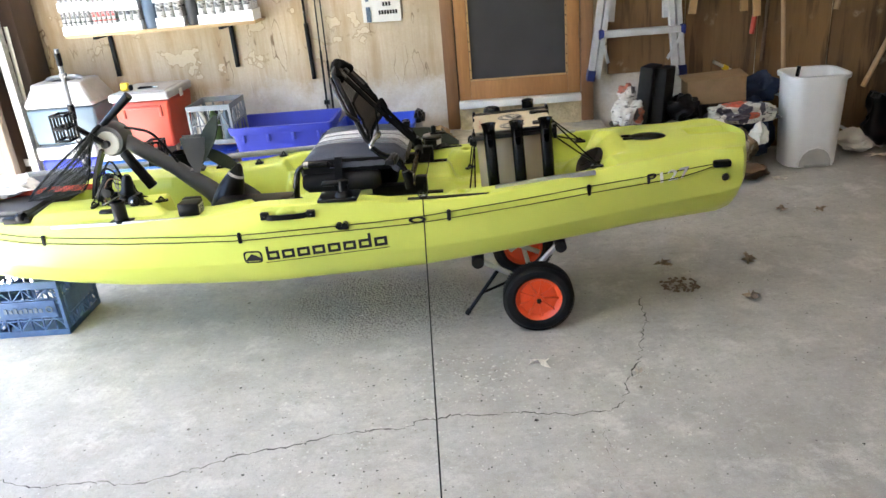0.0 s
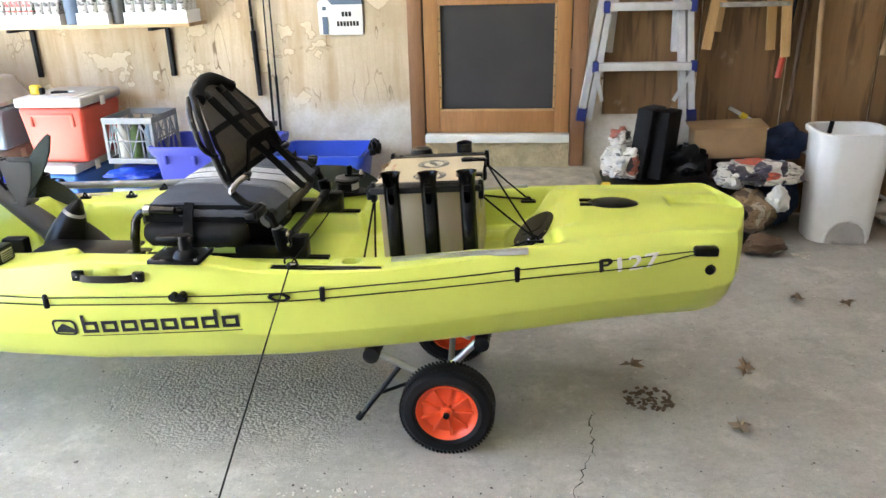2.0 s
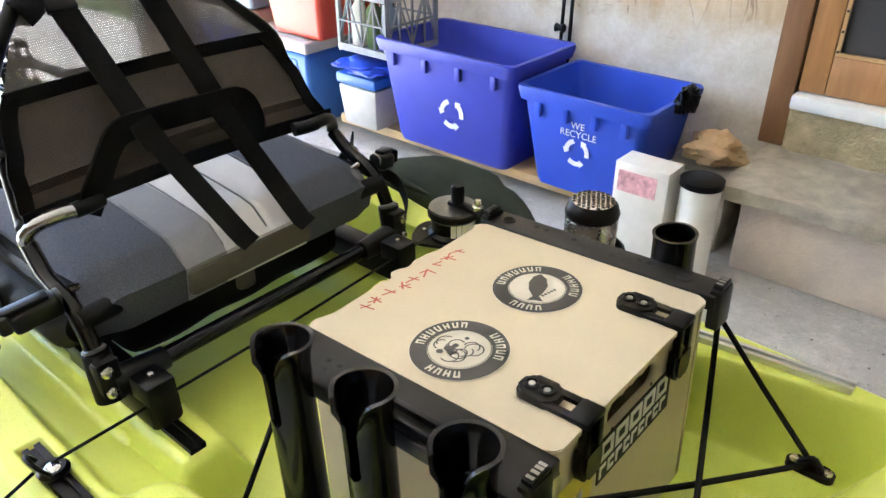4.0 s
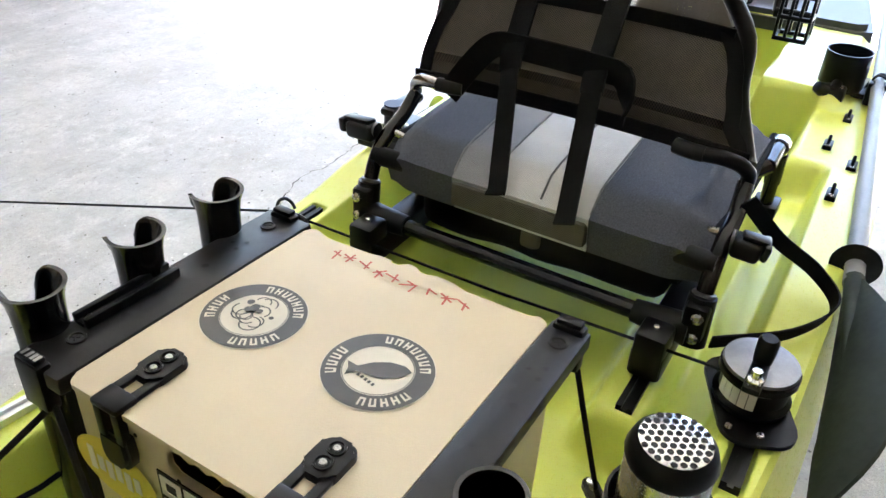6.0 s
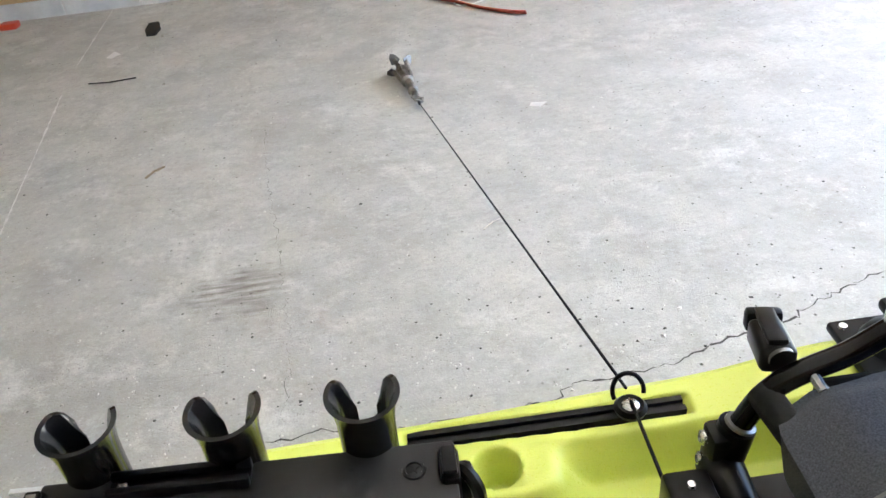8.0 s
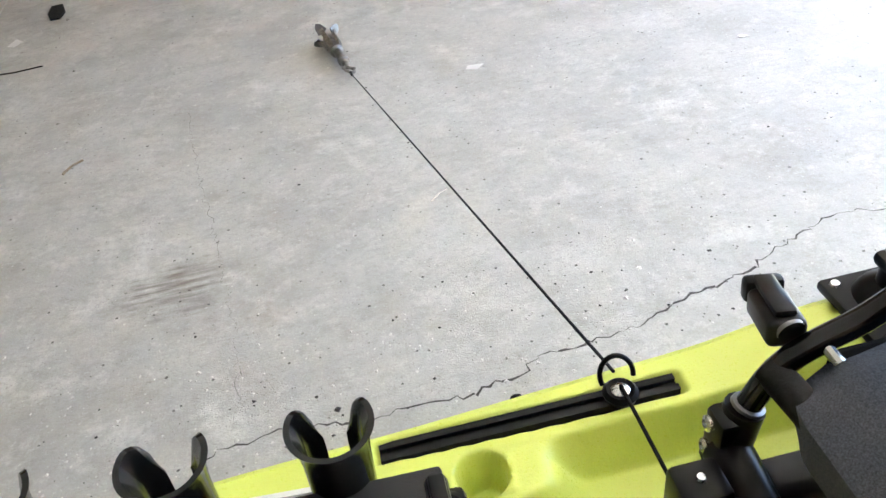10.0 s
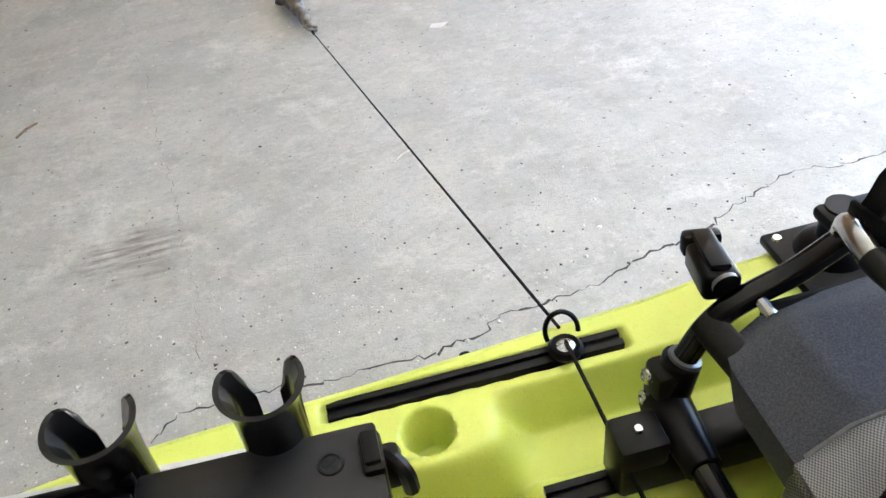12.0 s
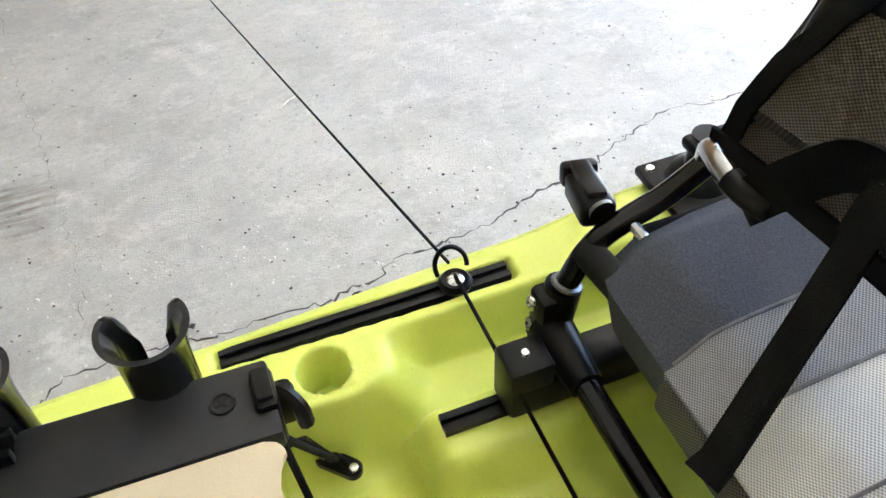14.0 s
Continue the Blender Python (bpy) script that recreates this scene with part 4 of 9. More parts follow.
bmesh.ops.scale(bm, vec=(1.0, 1.0, 0.38), space=Matrix.Translation(-p), verts=bm.verts)
part("pad_eye", bm, BLACK, hull)
p = on_side(1.44, 0.640)
bm = box(bmesh.new(), 1.405, 1.475, p.y - 0.018, p.y + 0.02, 0.628, 0.655, 0.008)
part("pulley", bm, BLACK, hull)
p = on_side(1.455, 0.585)
part("drain_plug", lathe(bmesh.new(), p + Vector((0, -0.004, 0)), [(0, -0.006), (0.013, -0.005), (0.016, 0.008)], 14, (0.4, 1, 0)), BLACK, hull)
bm = tube(bmesh.new(), curve([(1.588, KC + 0.035 - 0.045, 0.655), (1.612, KC + 0.035 - 0.03, 0.66), (1.618, KC + 0.035, 0.663), (1.612, KC + 0.035 + 0.03, 0.66), (1.588, KC + 0.035 + 0.045, 0.655)]), 0.010, 8)
part("stern_handle", bm, BLACK, hull)

# carry handle in its recess
part("handle_recess", lathe(bmesh.new(), on_side(-0.275, 0.602, -0.002), [(0, 0.002), (0.034, 0.003), (0.040, 0.0)], 24, (0, -1, -0.15)), KAYAK, hull)
bm = bmesh.new()
pts = curve([on_side(-0.365, 0.606, 0.006), on_side(-0.32, 0.603, 0.016), on_side(-0.21, 0.605, 0.016), on_side(-0.165, 0.612, 0.006)])
strap(bm, pts, 0.021, 0.007, (0, 0.15, 1))
h = part("carry_handle", bm, BLACK, hull)
for x in (-0.357, -0.173):
    q = on_side(x, 0.609)
    part("end_cap", box(bmesh.new(), x - 0.016, x + 0.016, q.y - 0.016, q.y + 0.004, 0.594, 0.624, 0.004), BLACK, h)
    part("screw", lathe(bmesh.new(), on_side(x, 0.609, 0.0165), [(0, 0.002), (0.005, 0.001), (0.006, -0.002)], 10, (0, -1, 0)), STEEL, h)

# gear tracks
def track(x0, x1, y, z, material=BLACK, w=0.011):
    bm = bmesh.new()
    prof = ((-w, -0.010), (-w, 0.004), (-0.0035, 0.004), (-0.0035, -0.001), (0.0035, -0.001), (0.0035, 0.004), (w, 0.004), (w, -0.010))
    ends = [[bm.verts.new((x, y + o, z + h)) for o, h in prof] for x in (x0, x1)]
    for k in range(8):
        bm.faces.new((ends[0][k], ends[0][(k + 1) % 8], ends[1][(k + 1) % 8], ends[1][k]))
    bm.faces.new(ends[0])
    bm.faces.new(ends[1][::-1])
    return part("gear_track", bm, material, deck, flat=True)
track(0.20, 0.519, KC - 0.371, 0.618)
track(0.20, 0.40, KC + 0.371, 0.618)
track(-0.25, 0.333, KC - 0.228, 0.596)
track(-0.25, 0.333, KC + 0.228, 0.596)
for ya, yb in ((2.872, 2.872), (3.530, 3.524)):
    bm = bmesh.new()
    prev = None
    for i in range(13):
        x = 0.545 + 0.0326 * i
        y, z = ya + (yb - ya) * i / 12, gunwale(x) + 0.003
        row = [bm.verts.new((x, y + o, z + h)) for o, h in ((-0.010, -0.008), (-0.010, 0.006), (-0.004, 0.006), (-0.004, 0.001), (0.004, 0.001), (0.004, 0.006), (0.010, 0.006), (0.010, -0.008))]
        if prev:
            for k in range(7):
                bm.faces.new((prev[k], prev[k + 1], row[k + 1], row[k]))
        else:
            bm.faces.new(row)
        prev = row
    bm.faces.new(prev)
    part("gear_track", bm, ALU, deck, "silver aluminium gear track")
part("gear_track", box(bmesh.new(), -1.25, -0.52, KC - 0.392, KC - 0.375, 0.595, 0.606, 0.001), ALU, deck, "silver aluminium gear track")
part("gear_track", box(bmesh.new(), -1.25, -0.52, KC + 0.375, KC + 0.392, 0.595, 0.606, 0.001), ALU, deck, "silver aluminium gear track")

# stern deck fittings
bm = bmesh.new()
lathe(bm, (1.205, KC + 0.03, 0.694), [(0, 0.010), (0.06, 0.010), (0.078, 0.004), (0.085, -0.006)], 28)
bmesh.ops.scale(bm, vec=(1.0, 0.62, 1.0), space=Matrix.Translation((-1.205, -KC - 0.03, 0)), verts=bm.verts)
pad = part("deck_pad", bm, BLACK, deck, "black oval moulded deck pad")
for dy in (-0.022, 0.022):
    part("pad_lug", box(bmesh.new(), 1.10, 1.14, KC + 0.03 + dy - 0.008, KC + 0.03 + dy + 0.008, 0.692, 0.702, 0.003), BLACK, pad)
# rounded cover lying across the slope behind the crate
def oval(rx, ry, turn, power=2.7, count=28):
    out = []
    for k in range(count):
        t = 2 * math.pi * k / count
        c, d = math.cos(t), math.sin(t)
        px, py = rx * math.copysign(abs(c) ** (2 / power), c), ry * math.copysign(abs(d) ** (2 / power), d)
        out.append((px * math.cos(turn) - py * math.sin(turn), px * math.sin(turn) + py * math.cos(turn)))
    return out
ua = Vector((1, 0, 0.5)).normalized()
un = Vector((-ua.z, 0, ua.x))
m = Matrix((ua, un.cross(ua), un)).transposed().to_4x4()
m.translation = Vector((0.957, 3.183, 0.613))
bm = prism(bmesh.new(), oval(0.058, 0.124, radians(-14)), 0.012, m, 0.005)
cover = part("hatch_pad", bm, BLACK, deck, "black oval scupper cover")
bm = prism(bmesh.new(), oval(0.042, 0.070, radians(-14), 4), 0.0025, m @ Matrix.Translation((0.004, 0.036, 0.012)), 0.001)
part("raised_panel", bm, BLACK, cover)
for px, py in ((-0.052, -0.070), (-0.036, 0.070), (0.056, 0.080), (0.040, -0.080)):
    part("screw", lathe(bmesh.new(), m @ Vector((px, py, 0.012)), [(0.0045, -0.001), (0.004, 0.002), (0, 0.0025)], 10, un), STEEL, cover)

# flat rod mount plate beside the seat
mp = part("mount_plate", box(bmesh.new(), -0.145, 0.010, 2.768, 2.882, 0.644, 0.657, 0.004), BLACK, deck, "black square mounting plate")
part("mount_post", lathe(bmesh.new(), (-0.045, 2.815, 0.657), [(0.038, 0), (0.032, 0.012), (0.019, 0.02), (0.018, 0.062), (0, 0.062)], 20), BLACK, mp)
part("mount_arm", box(bmesh.new(), -0.125, -0.02, 2.80, 2.832, 0.700, 0.716, 0.006), BLACK, mp)
for x, y in ((-0.133, 2.78), (-0.003, 2.781), (-0.133, 2.87), (-0.003, 2.87)):
    part("screw", lathe(bmesh.new(), (x, y, 0.657), [(0.006, 0), (0.005, 0.003), (0, 0.0035)], 10), STEEL, mp)

# ---- tackle crate on the tank well ----
BX0, BX1, BY0, BY1, BZ0, BZ1 = 0.480, 0.781, 3.049, 3.381, 0.532, 0.802
TILT = Matrix.Translation((0.635, 3.21, 0.802)) @ Matrix.Rotation(radians(-2.4), 4, "Y") @ Matrix.Translation((-0.635, -3.21, -0.802))
crate = thing("tackle_crate", (0.64, 3.21, 0.54), "tan board tackle crate with rod tubes in the tank well", "tackle crate")
part("side_panel", box(bmesh.new(), BX0, BX1, BY0, BY0 + 0.006, BZ0, BZ1, 0.001), TAN, crate)
part("side_panel", box(bmesh.new(), BX0, BX1, BY1 - 0.006, BY1, BZ0, BZ1, 0.001), TAN, crate)
part("bow_panel", box(bmesh.new(), BX0, BX0 + 0.006, BY0 + 0.0065, BY1 - 0.0065, BZ0, BZ1, 0.001), TAN, crate)
part("bottom_panel", box(bmesh.new(), BX0 + 0.0065, BX1, BY0 + 0.0065, BY1 - 0.0065, BZ0, BZ0 + 0.006, 0.001), TAN, crate)
# stern panel with a scalloped hand hole
hole = [(-0.05, 0.232), (-0.05, 0.247), (-0.043, 0.254), (-0.030, 0.255), (-0.022, 0.251), (-0.012, 0.256), (-0.002, 0.251), (0.008, 0.256), (0.018, 0.251), (0.028, 0.256), (0.043, 0.254), (0.05, 0.247), (0.05, 0.232), (0.042, 0.224), (-0.042, 0.224)]
outer = [(-0.159, 0.0), (-0.159, 0.22), (-0.159, 0.270), (-0.06, 0.270), (-0.04, 0.270), (-0.02, 0.270), (0, 0.270), (0.02, 0.270), (0.04, 0.270), (0.06, 0.270), (0.159, 0.270), (0.159, 0.22), (0.159, 0.0), (0.08, 0.0), (-0.08, 0.0)]
bm = bmesh.new()
HY = 3.215
for x in (BX1 - 0.006, BX1):
    vo = [bm.verts.new((x, 3.2115 + y * 1.0, BZ0 + z)) for y, z in outer]
    vi = [bm.verts.new((x, HY + y, BZ0 + z)) for y, z in hole]
    for i in range(len(hole)):
        j = (i + 1) % len(hole)
        bm.faces.new((vo[i], vo[j], vi[j], vi[i]))
part("end_panel", bm, TAN, crate, flat=True)
lid_poly = rounded(BX0 - 0.012, BX1 + 0.010, BY0 + 0.008, BY1 - 0.014, 0.012)
# finger notches along the bow edge of the lid
notch = []
for x, y in lid_poly:
    notch.append((x, y))
edge = [(0.468, 3.352), (0.475, 3.345), (0.476, 3.272), (0.474, 3.263), (0.468, 3.256), (0.467, 3.232), (0.474, 3.222), (0.474, 3.214), (0.466, 3.206), (0.464, 3.196), (0.469, 3.190), (0.476, 3.188), (0.477, 3.178), (0.470, 3.174), (0.470, 3.160), (0.476, 3.150), (0.478, 3.092), (0.475, 3.080), (0.470, 3.072)]
cut = [p for p in lid_poly]
i = 12
cut = lid_poly[:12] + edge + lid_poly[12:]
lid = part("lid", prism(bmesh.new(), cut, 0.006, Matrix.Translation((0, 0, BZ1 + 0.003)), 0.0015), TAN, crate)
for y0, y1 in ((BY0 - 0.056, BY0 + 0.007), (BY1 - 0.013, BY1 + 0.029)):
    rail = part("side_rail", box(bmesh.new(), BX0 - 0.014, BX1 + 0.016, y0, y1, BZ1 - 0.008, BZ1 + 0.0115, 0.003), RAILB, crate)
    ym = (y0 + y1) / 2 - (0.004 if y0 < 3.2 else 0.0)
    # Flat dark discs stand in for the shade inside the rail's holes.
    bm = bmesh.new()
    for x, o, r in ((0.541, 0.006, 0.0030), (0.549, -0.007, 0.0022), (0.557, 0.006, 0.0030), (0.600, 0.004, 0.0042), (0.658, -0.003, 0.0036), (0.690, 0.007, 0.0030), (0.704, 0.007, 0.0042), (0.738, 0.002, 0.0030)):
        lathe(bm, (x, ym + o, BZ1 + 0.0118), [(0, 0.0), (r, 0.0)], 12)
    part("rail_hole", bm, DARKIN, rail, kind="stuff")
    for x in (0.500, 0.752):
        bm = lathe(bmesh.new(), (x, ym, BZ1 + 0.0115), [(0.0095, 0), (0.0088, 0.0016), (0.0070, 0.0018), (0.0062, 0.0004), (0.0, 0.0008)], 18)
        sc = part("screw", bm, RAILB, rail)
        # Raised dark bars take the place of the shaded cross slot.
        for a in (35, 125):
            part("cross_slot", box(bmesh.new(), -0.0044, 0.0044, -0.0008, 0.0008, 0, 0.0006, 0, Matrix.Translation((x, ym, BZ1 + 0.0126)) @ pose(0, 0, 0, 0, 0, a)), DARKIN, sc, flat=True)
    for x in (BX0 - 0.016, BX1 + 0.006):
        bm = box(bmesh.new(), x, x + 0.016, ym - 0.017, ym + 0.017, BZ1 - 0.035, BZ1 + 0.017, 0.004)
        cc = part("corner_clip", bm, BLACK, rail)
        part("clip_tongue", box(bmesh.new(), x + 0.002, x + 0.014, ym - 0.013, ym + 0.013, BZ1 + 0.0165, BZ1 + 0.0225, 0.002), BLACK, cc)
        if x > 0.6:
            for o in (-0.009, -0.002, 0.004, 0.009):
                part("pale_mark", box(bmesh.new(), x + 0.004, x + 0.0115, ym + o, ym + o + 0.0035, BZ1 + 0.0224, BZ1 + 0.0229), GALV, cc, flat=True)
bm = bmesh.new()
box(bm, 0.628, 0.738, BY0 - 0.052, BY0 - 0.046, BZ1 + 0.0115, BZ1 + 0.022, 0.001)
box(bm, 0.628, 0.738, BY0 - 0.036, BY0 - 0.030, BZ1 + 0.0115, BZ1 + 0.022, 0.001)
box(bm, 0.628, 0.738, BY0 - 0.046, BY0 - 0.036, BZ1 + 0.0115, BZ1 + 0.0155)
part("short_track", bm, BLACK, crate)
part("track_bolt", lathe(bmesh.new(), (0.728, BY0 - 0.041, BZ1 + 0.0155), [(0.0045, 0), (0.0042, 0.002), (0, 0.0025)], 10), STEEL, crate)
for y in (3.115, 3.303):
    latch = part("latch", prism(bmesh.new(), rounded(0.715, 0.757, y - 0.016, y + 0.016, 0.010), 0.0085, Matrix.Translation((0, 0, BZ1 + 0.009)), 0.0025), BLACK, crate)
    bm = bmesh.new()
    for o in (-0.0112, 0.0112):
        box(bm, 0.750, BX1 + 0.012, y + o - 0.0045, y + o + 0.0045, BZ1 + 0.0092, BZ1 + 0.0150, 0.0015)
    box(bm, BX1 - 0.008, BX1 + 0.016, y - 0.0165, y + 0.0165, BZ1 + 0.0085, BZ1 + 0.0160, 0.003)
    for o in (-0.0112, 0.0112):
        box(bm, BX1 + 0.006, BX1 + 0.015, y + o - 0.005, y + o + 0.005, BZ1 - 0.026, BZ1 + 0.012, 0.002)
    prism(bm, [(-0.0165, 0.026), (0.0165, 0.026), (0.0185, 0.006), (0.016, -0.006), (0.009, -0.013), (-0.009, -0.013), (-0.016, -0.006), (-0.0185, 0.006)], 0.012, Matrix.Translation((BX1 + 0.004, y, BZ1 - 0.046)) @ Matrix(((0, 0, 1), (1, 0, 0), (0, 1, 0))).to_4x4(), 0.004)
    part("hook", bm, BLACK, latch)
    for x in (0.7265, 0.7435):
        sc = part("screw_cup", lathe(bmesh.new(), (x, y, BZ1 + 0.0172), [(0.0082, 0), (0.0080, 0.0022), (0.0062, 0.0024), (0.0056, 0.0004), (0, 0.0004)], 16), BLACK, latch)
        part("screw", lathe(bmesh.new(), (x, y, BZ1 + 0.0176), [(0.0036, 0), (0.0032, 0.0016), (0.0014, 0.0018), (0, 0.0008)], 8), GALV, sc)


def rod_tube(x, y, lean=0.0, top=0.866, bottom=0.585, turn=0, slot=True):
    """Open-slotted rod holder with a flared lip."""
    bm = bmesh.new()
    seg, rows = 36, []
    zb = top - 0.095
    for z, r in ((bottom, 0.0235), (zb - 0.002, 0.0235), (zb, 0.0235), (zb + 0.003, 0.0235), (zb + 0.008, 0.0235), (zb + 0.045, 0.0235), (top - 0.030, 0.0240), (top - 0.016, 0.0254), (top - 0.006, 0.0280), (top, 0.0305)):
        u = z - zb
        r = r if slot else (0.0272 if z > top - 0.004 else 0.0258)
        gap = 0.0 if u <= 0 or not slot else 0.40 * min(1.0, (u / 0.008) ** 0.5) + 0.14 * smooth(0.06, 0.095, u)
        row = []
        for k in range(seg + 1):
            f = k / seg
            a = gap + f * (2 * math.pi - 2 * gap) + radians(turn)
            lip = smooth(top - 0.050, top, z)
            e = max(0.0, 1 - min(f, 1 - f) / 0.13) if slot else 0.0
            zz = z - (0.026 * (1 - math.sqrt(1 - e * e * 0.98)) + 0.004 * math.sin(math.pi * f)) * lip
            row.append((x + r * math.cos(a) + lean * (z - bottom), y + r * math.sin(a), zz))
        rows.append(row)
    for inner in (0, 1):
        grid = []
        for row in rows:
            g = []
            for px, py, pz in row:
                cx = x + lean * (pz - bottom)
                k = 1.0 if not inner else 0.86
                g.append(bm.verts.new((cx + (px - cx) * k, y + (py - y) * k, pz)))
            grid.append(g)
        for a, b in zip(grid, grid[1:]):
            for k in range(seg):
                bm.faces.new((a[k], a[k + 1], b[k + 1], b[k]))
        if inner:
            for k in range(seg):
                bm.faces.new((prev[-1][k], prev[-1][k + 1], grid[-1][k + 1], grid[-1][k]))
            for i in range(len(grid) - 1):
                bm.faces.new((prev[i][0], prev[i + 1][0], grid[i + 1][0], grid[i][0]))
                bm.faces.new((prev[i][-1], prev[i + 1][-1], grid[i + 1][-1], grid[i][-1]))
        prev = grid
    lathe(bm, (x, y, bottom), [(0, 0.002), (0.0235, 0.002), (0.0235, -0.006), (0.012, -0.008), (0, -0.008)], 24)
    return bm


for x in (0.535, 0.645, 0.758):
    t = part("rod_tube", rod_tube(x, 2.980, 0.0, 0.866 if x < 0.6 else 0.864, bottom=0.565, turn=-90), GLOSSB, crate)
    part("tube_bolt", lathe(bmesh.new(), (x + 0.004, 2.955, 0.586), [(0, -0.008), (0.006, -0.007), (0.007, 0.003)], 10, (0, 1, 0)), BLACK, t)
part("rod_tube", rod_tube(0.716, 3.432, 0.0, 0.846, bottom=0.565, turn=90, slot=False), GLOSSB, crate)

# round stickers on the lid, as plain rings and shapes
def disc(bm, cx, cy, z, r0, r1, seg=40, a0=0.0, a1=360.0):
    n = max(2, int(seg * (a1 - a0) / 360))
    for k in range(n):
        a, b = radians(a0 + (a1 - a0) * k / n), radians(a0 + (a1 - a0) * (k + 1) / n)
        q = [(cx + r * math.cos(t), cy + r * math.sin(t), z) for r, t in ((r0, a), (r1, a), (r1, b), (r0, b))]
        q = [q[0], q[1], q[2]] if r0 < 1e-6 else q
        bm.faces.new([bm.verts.new(c) for c in q])
    return bm
for cy, cx in ((3.124, 0.631), (3.270, 0.627)):
    z = BZ1 + 0.0095
    sticker = part("round_sticker", disc(bmesh.new(), cx, cy, z, 0.0, 0.0525, 48), STKW, lid, "round pale sticker with a dark rim", flat=True)
    part("sticker_rim", disc(bmesh.new(), cx, cy, z + 0.0004, 0.0335, 0.0515, 64), STKG, sticker, flat=True)
    # a ring of plain upright bars, in three uneven runs
    bm = bmesh.new()
    rng = random.Random(int(cy * 100))
    for a0, n in ((12, 5), (118, 7), (262, 4)):
        for k in range(n):
            a = a0 + 13.2 * k
            disc(bm, cx, cy, z + 0.0008, 0.0375, 0.0475, 720, a, a + 2.6)
            disc(bm, cx, cy, z + 0.0008, 0.0375, 0.0475, 720, a + 6.0, a + 8.6)
            r = rng.choice((0.0375, 0.0415, 0.0452))
            disc(bm, cx, cy, z + 0.0008, r, r + 0.0023, 360, a + 2.6, a + 6.0)
    part("sticker_print", bm, STKW, sticker, kind="stuff", flat=True)
    bm = disc(bmesh.new(), cx, cy, z + 0.0008, 0.0322, 0.0330, 64)
    if cy > 3.2:
        # slim dark body with a forked end
        pts = [(-0.031, 0.001), (-0.020, 0.009), (-0.004, 0.012), (0.010, 0.008), (0.019, 0.004), (0.029, 0.010), (0.027, 0.0), (0.029, -0.009), (0.019, -0.003), (0.006, -0.009), (-0.010, -0.011), (-0.024, -0.007)]
        ca, sa = math.cos(radians(-62)), math.sin(radians(-62))
        bm.faces.new([bm.verts.new((cx + u * ca - w * sa, cy + u * sa + w * ca, z + 0.0009)) for u, w in pts])
        for k in range(5):
            u = -0.002 + 0.0046 * k
            box(bm, cx + 0.013 + 0.001 * k, cx + 0.0165 + 0.001 * k, cy + u - 0.010, cy + u - 0.0075, z + 0.0007, z + 0.0010)
    else:
        rng = random.Random(4)
        for k in range(11):
            a, r = rng.uniform(0, 360), rng.uniform(0.006, 0.022)
            px, py = cx + r * math.cos(a), cy + r * math.sin(a)
            q = rng.uniform(0.004, 0.010)
            disc(bm, px, py, z + 0.0008 + 0.00003 * k, q, q + 0.0016, 28, a * 57, a * 57 + rng.uniform(120, 300))
        for k in range(6):
            disc(bm, cx + rng.uniform(-0.014, 0.014), cy + rng.uniform(-0.018, 0.018), z + 0.0012 + 0.00003 * k, 0.0, rng.uniform(0.002, 0.005), 12)
    part("sticker_figure", bm, STKG, sticker, flat=True)
# red printed word near the bow edge, as slanting bars
bm = bmesh.new()
rng = random.Random(12)
for k in range(9):
    y = 3.283 - k * 0.0208
    for n_ in range(3 if k % 2 else 2):
        c = Vector((0.500 + rng.uniform(-0.004, 0.004), y + rng.uniform(-0.0045, 0.0045), BZ1 + 0.0095 + 0.00004 * (3 * k + n_)))
        a = radians((8, 74, 128)[n_] + rng.uniform(-14, 14))
        ln_ = rng.uniform(0.006, 0.010)
        u, v = Vector((math.cos(a), math.sin(a), 0)), Vector((-math.sin(a), math.cos(a), 0))
        bm.faces.new([bm.verts.new(c + u * sx * ln_ + v * sy * 0.0011) for sx, sy in ((-1, -1), (1, -1), (1, 1), (-1, 1))])
part("red_print", bm, REDIN, lid, "faded red printed mark of plain bars", flat=True)
# Uncut pin holes: their inner shade is drawn as dark dots.
bm = bmesh.new()
for y, z in ((3.078, 0.768), (3.128, 0.778), (3.176, 0.752), (3.258, 0.756), (3.330, 0.742), (3.352, 0.778)):
    lathe(bm, (BX1 + 0.0004, y, z), [(0.0024, 0), (0.0022, 0.0005), (0, 0.0006)], 8, (1, 0, 0))
part("pin_holes", bm, DARKIN, crate, kind="stuff", flat=True)
# dark and yellow stickers on the stern panel, plain shapes
XP = BX1 + 0.001
bm = box(bmesh.new(), XP, XP + 0.0012, 3.150, 3.305, 0.696, 0.752)
stk = part("dark_sticker", bm, DARKIN, crate, "dark rectangular sticker with pale bars", flat=True)
bm = bmesh.new()
for k in range(5):
    y = 3.153 + k * 0.0295
    for a0, a1, b0, b1 in ((0, 0.0255, 0.742, 0.748), (0, 0.0255, 0.724, 0.730), (0, 0.006, 0.730, 0.742), (0.0195, 0.0255, 0.730, 0.742)):
        box(bm, XP + 0.0012, XP + 0.0018, y + a0, y + a1, b0, b1)
for k in range(9):
    y = 3.153 + k * 0.0163
    box(bm, XP + 0.0012, XP + 0.0018, y, y + 0.0125, 0.713, 0.718)
    box(bm, XP + 0.0012, XP + 0.0018, y, y + (0.0125 if k % 2 else 0.004), 0.702, 0.7065)
    box(bm, XP + 0.0012, XP + 0.0018, y, y + 0.004, 0.7068, 0.7128)
part("pale_print", bm, PAPER, stk, kind="stuff", flat=True)
bm = bmesh.new()
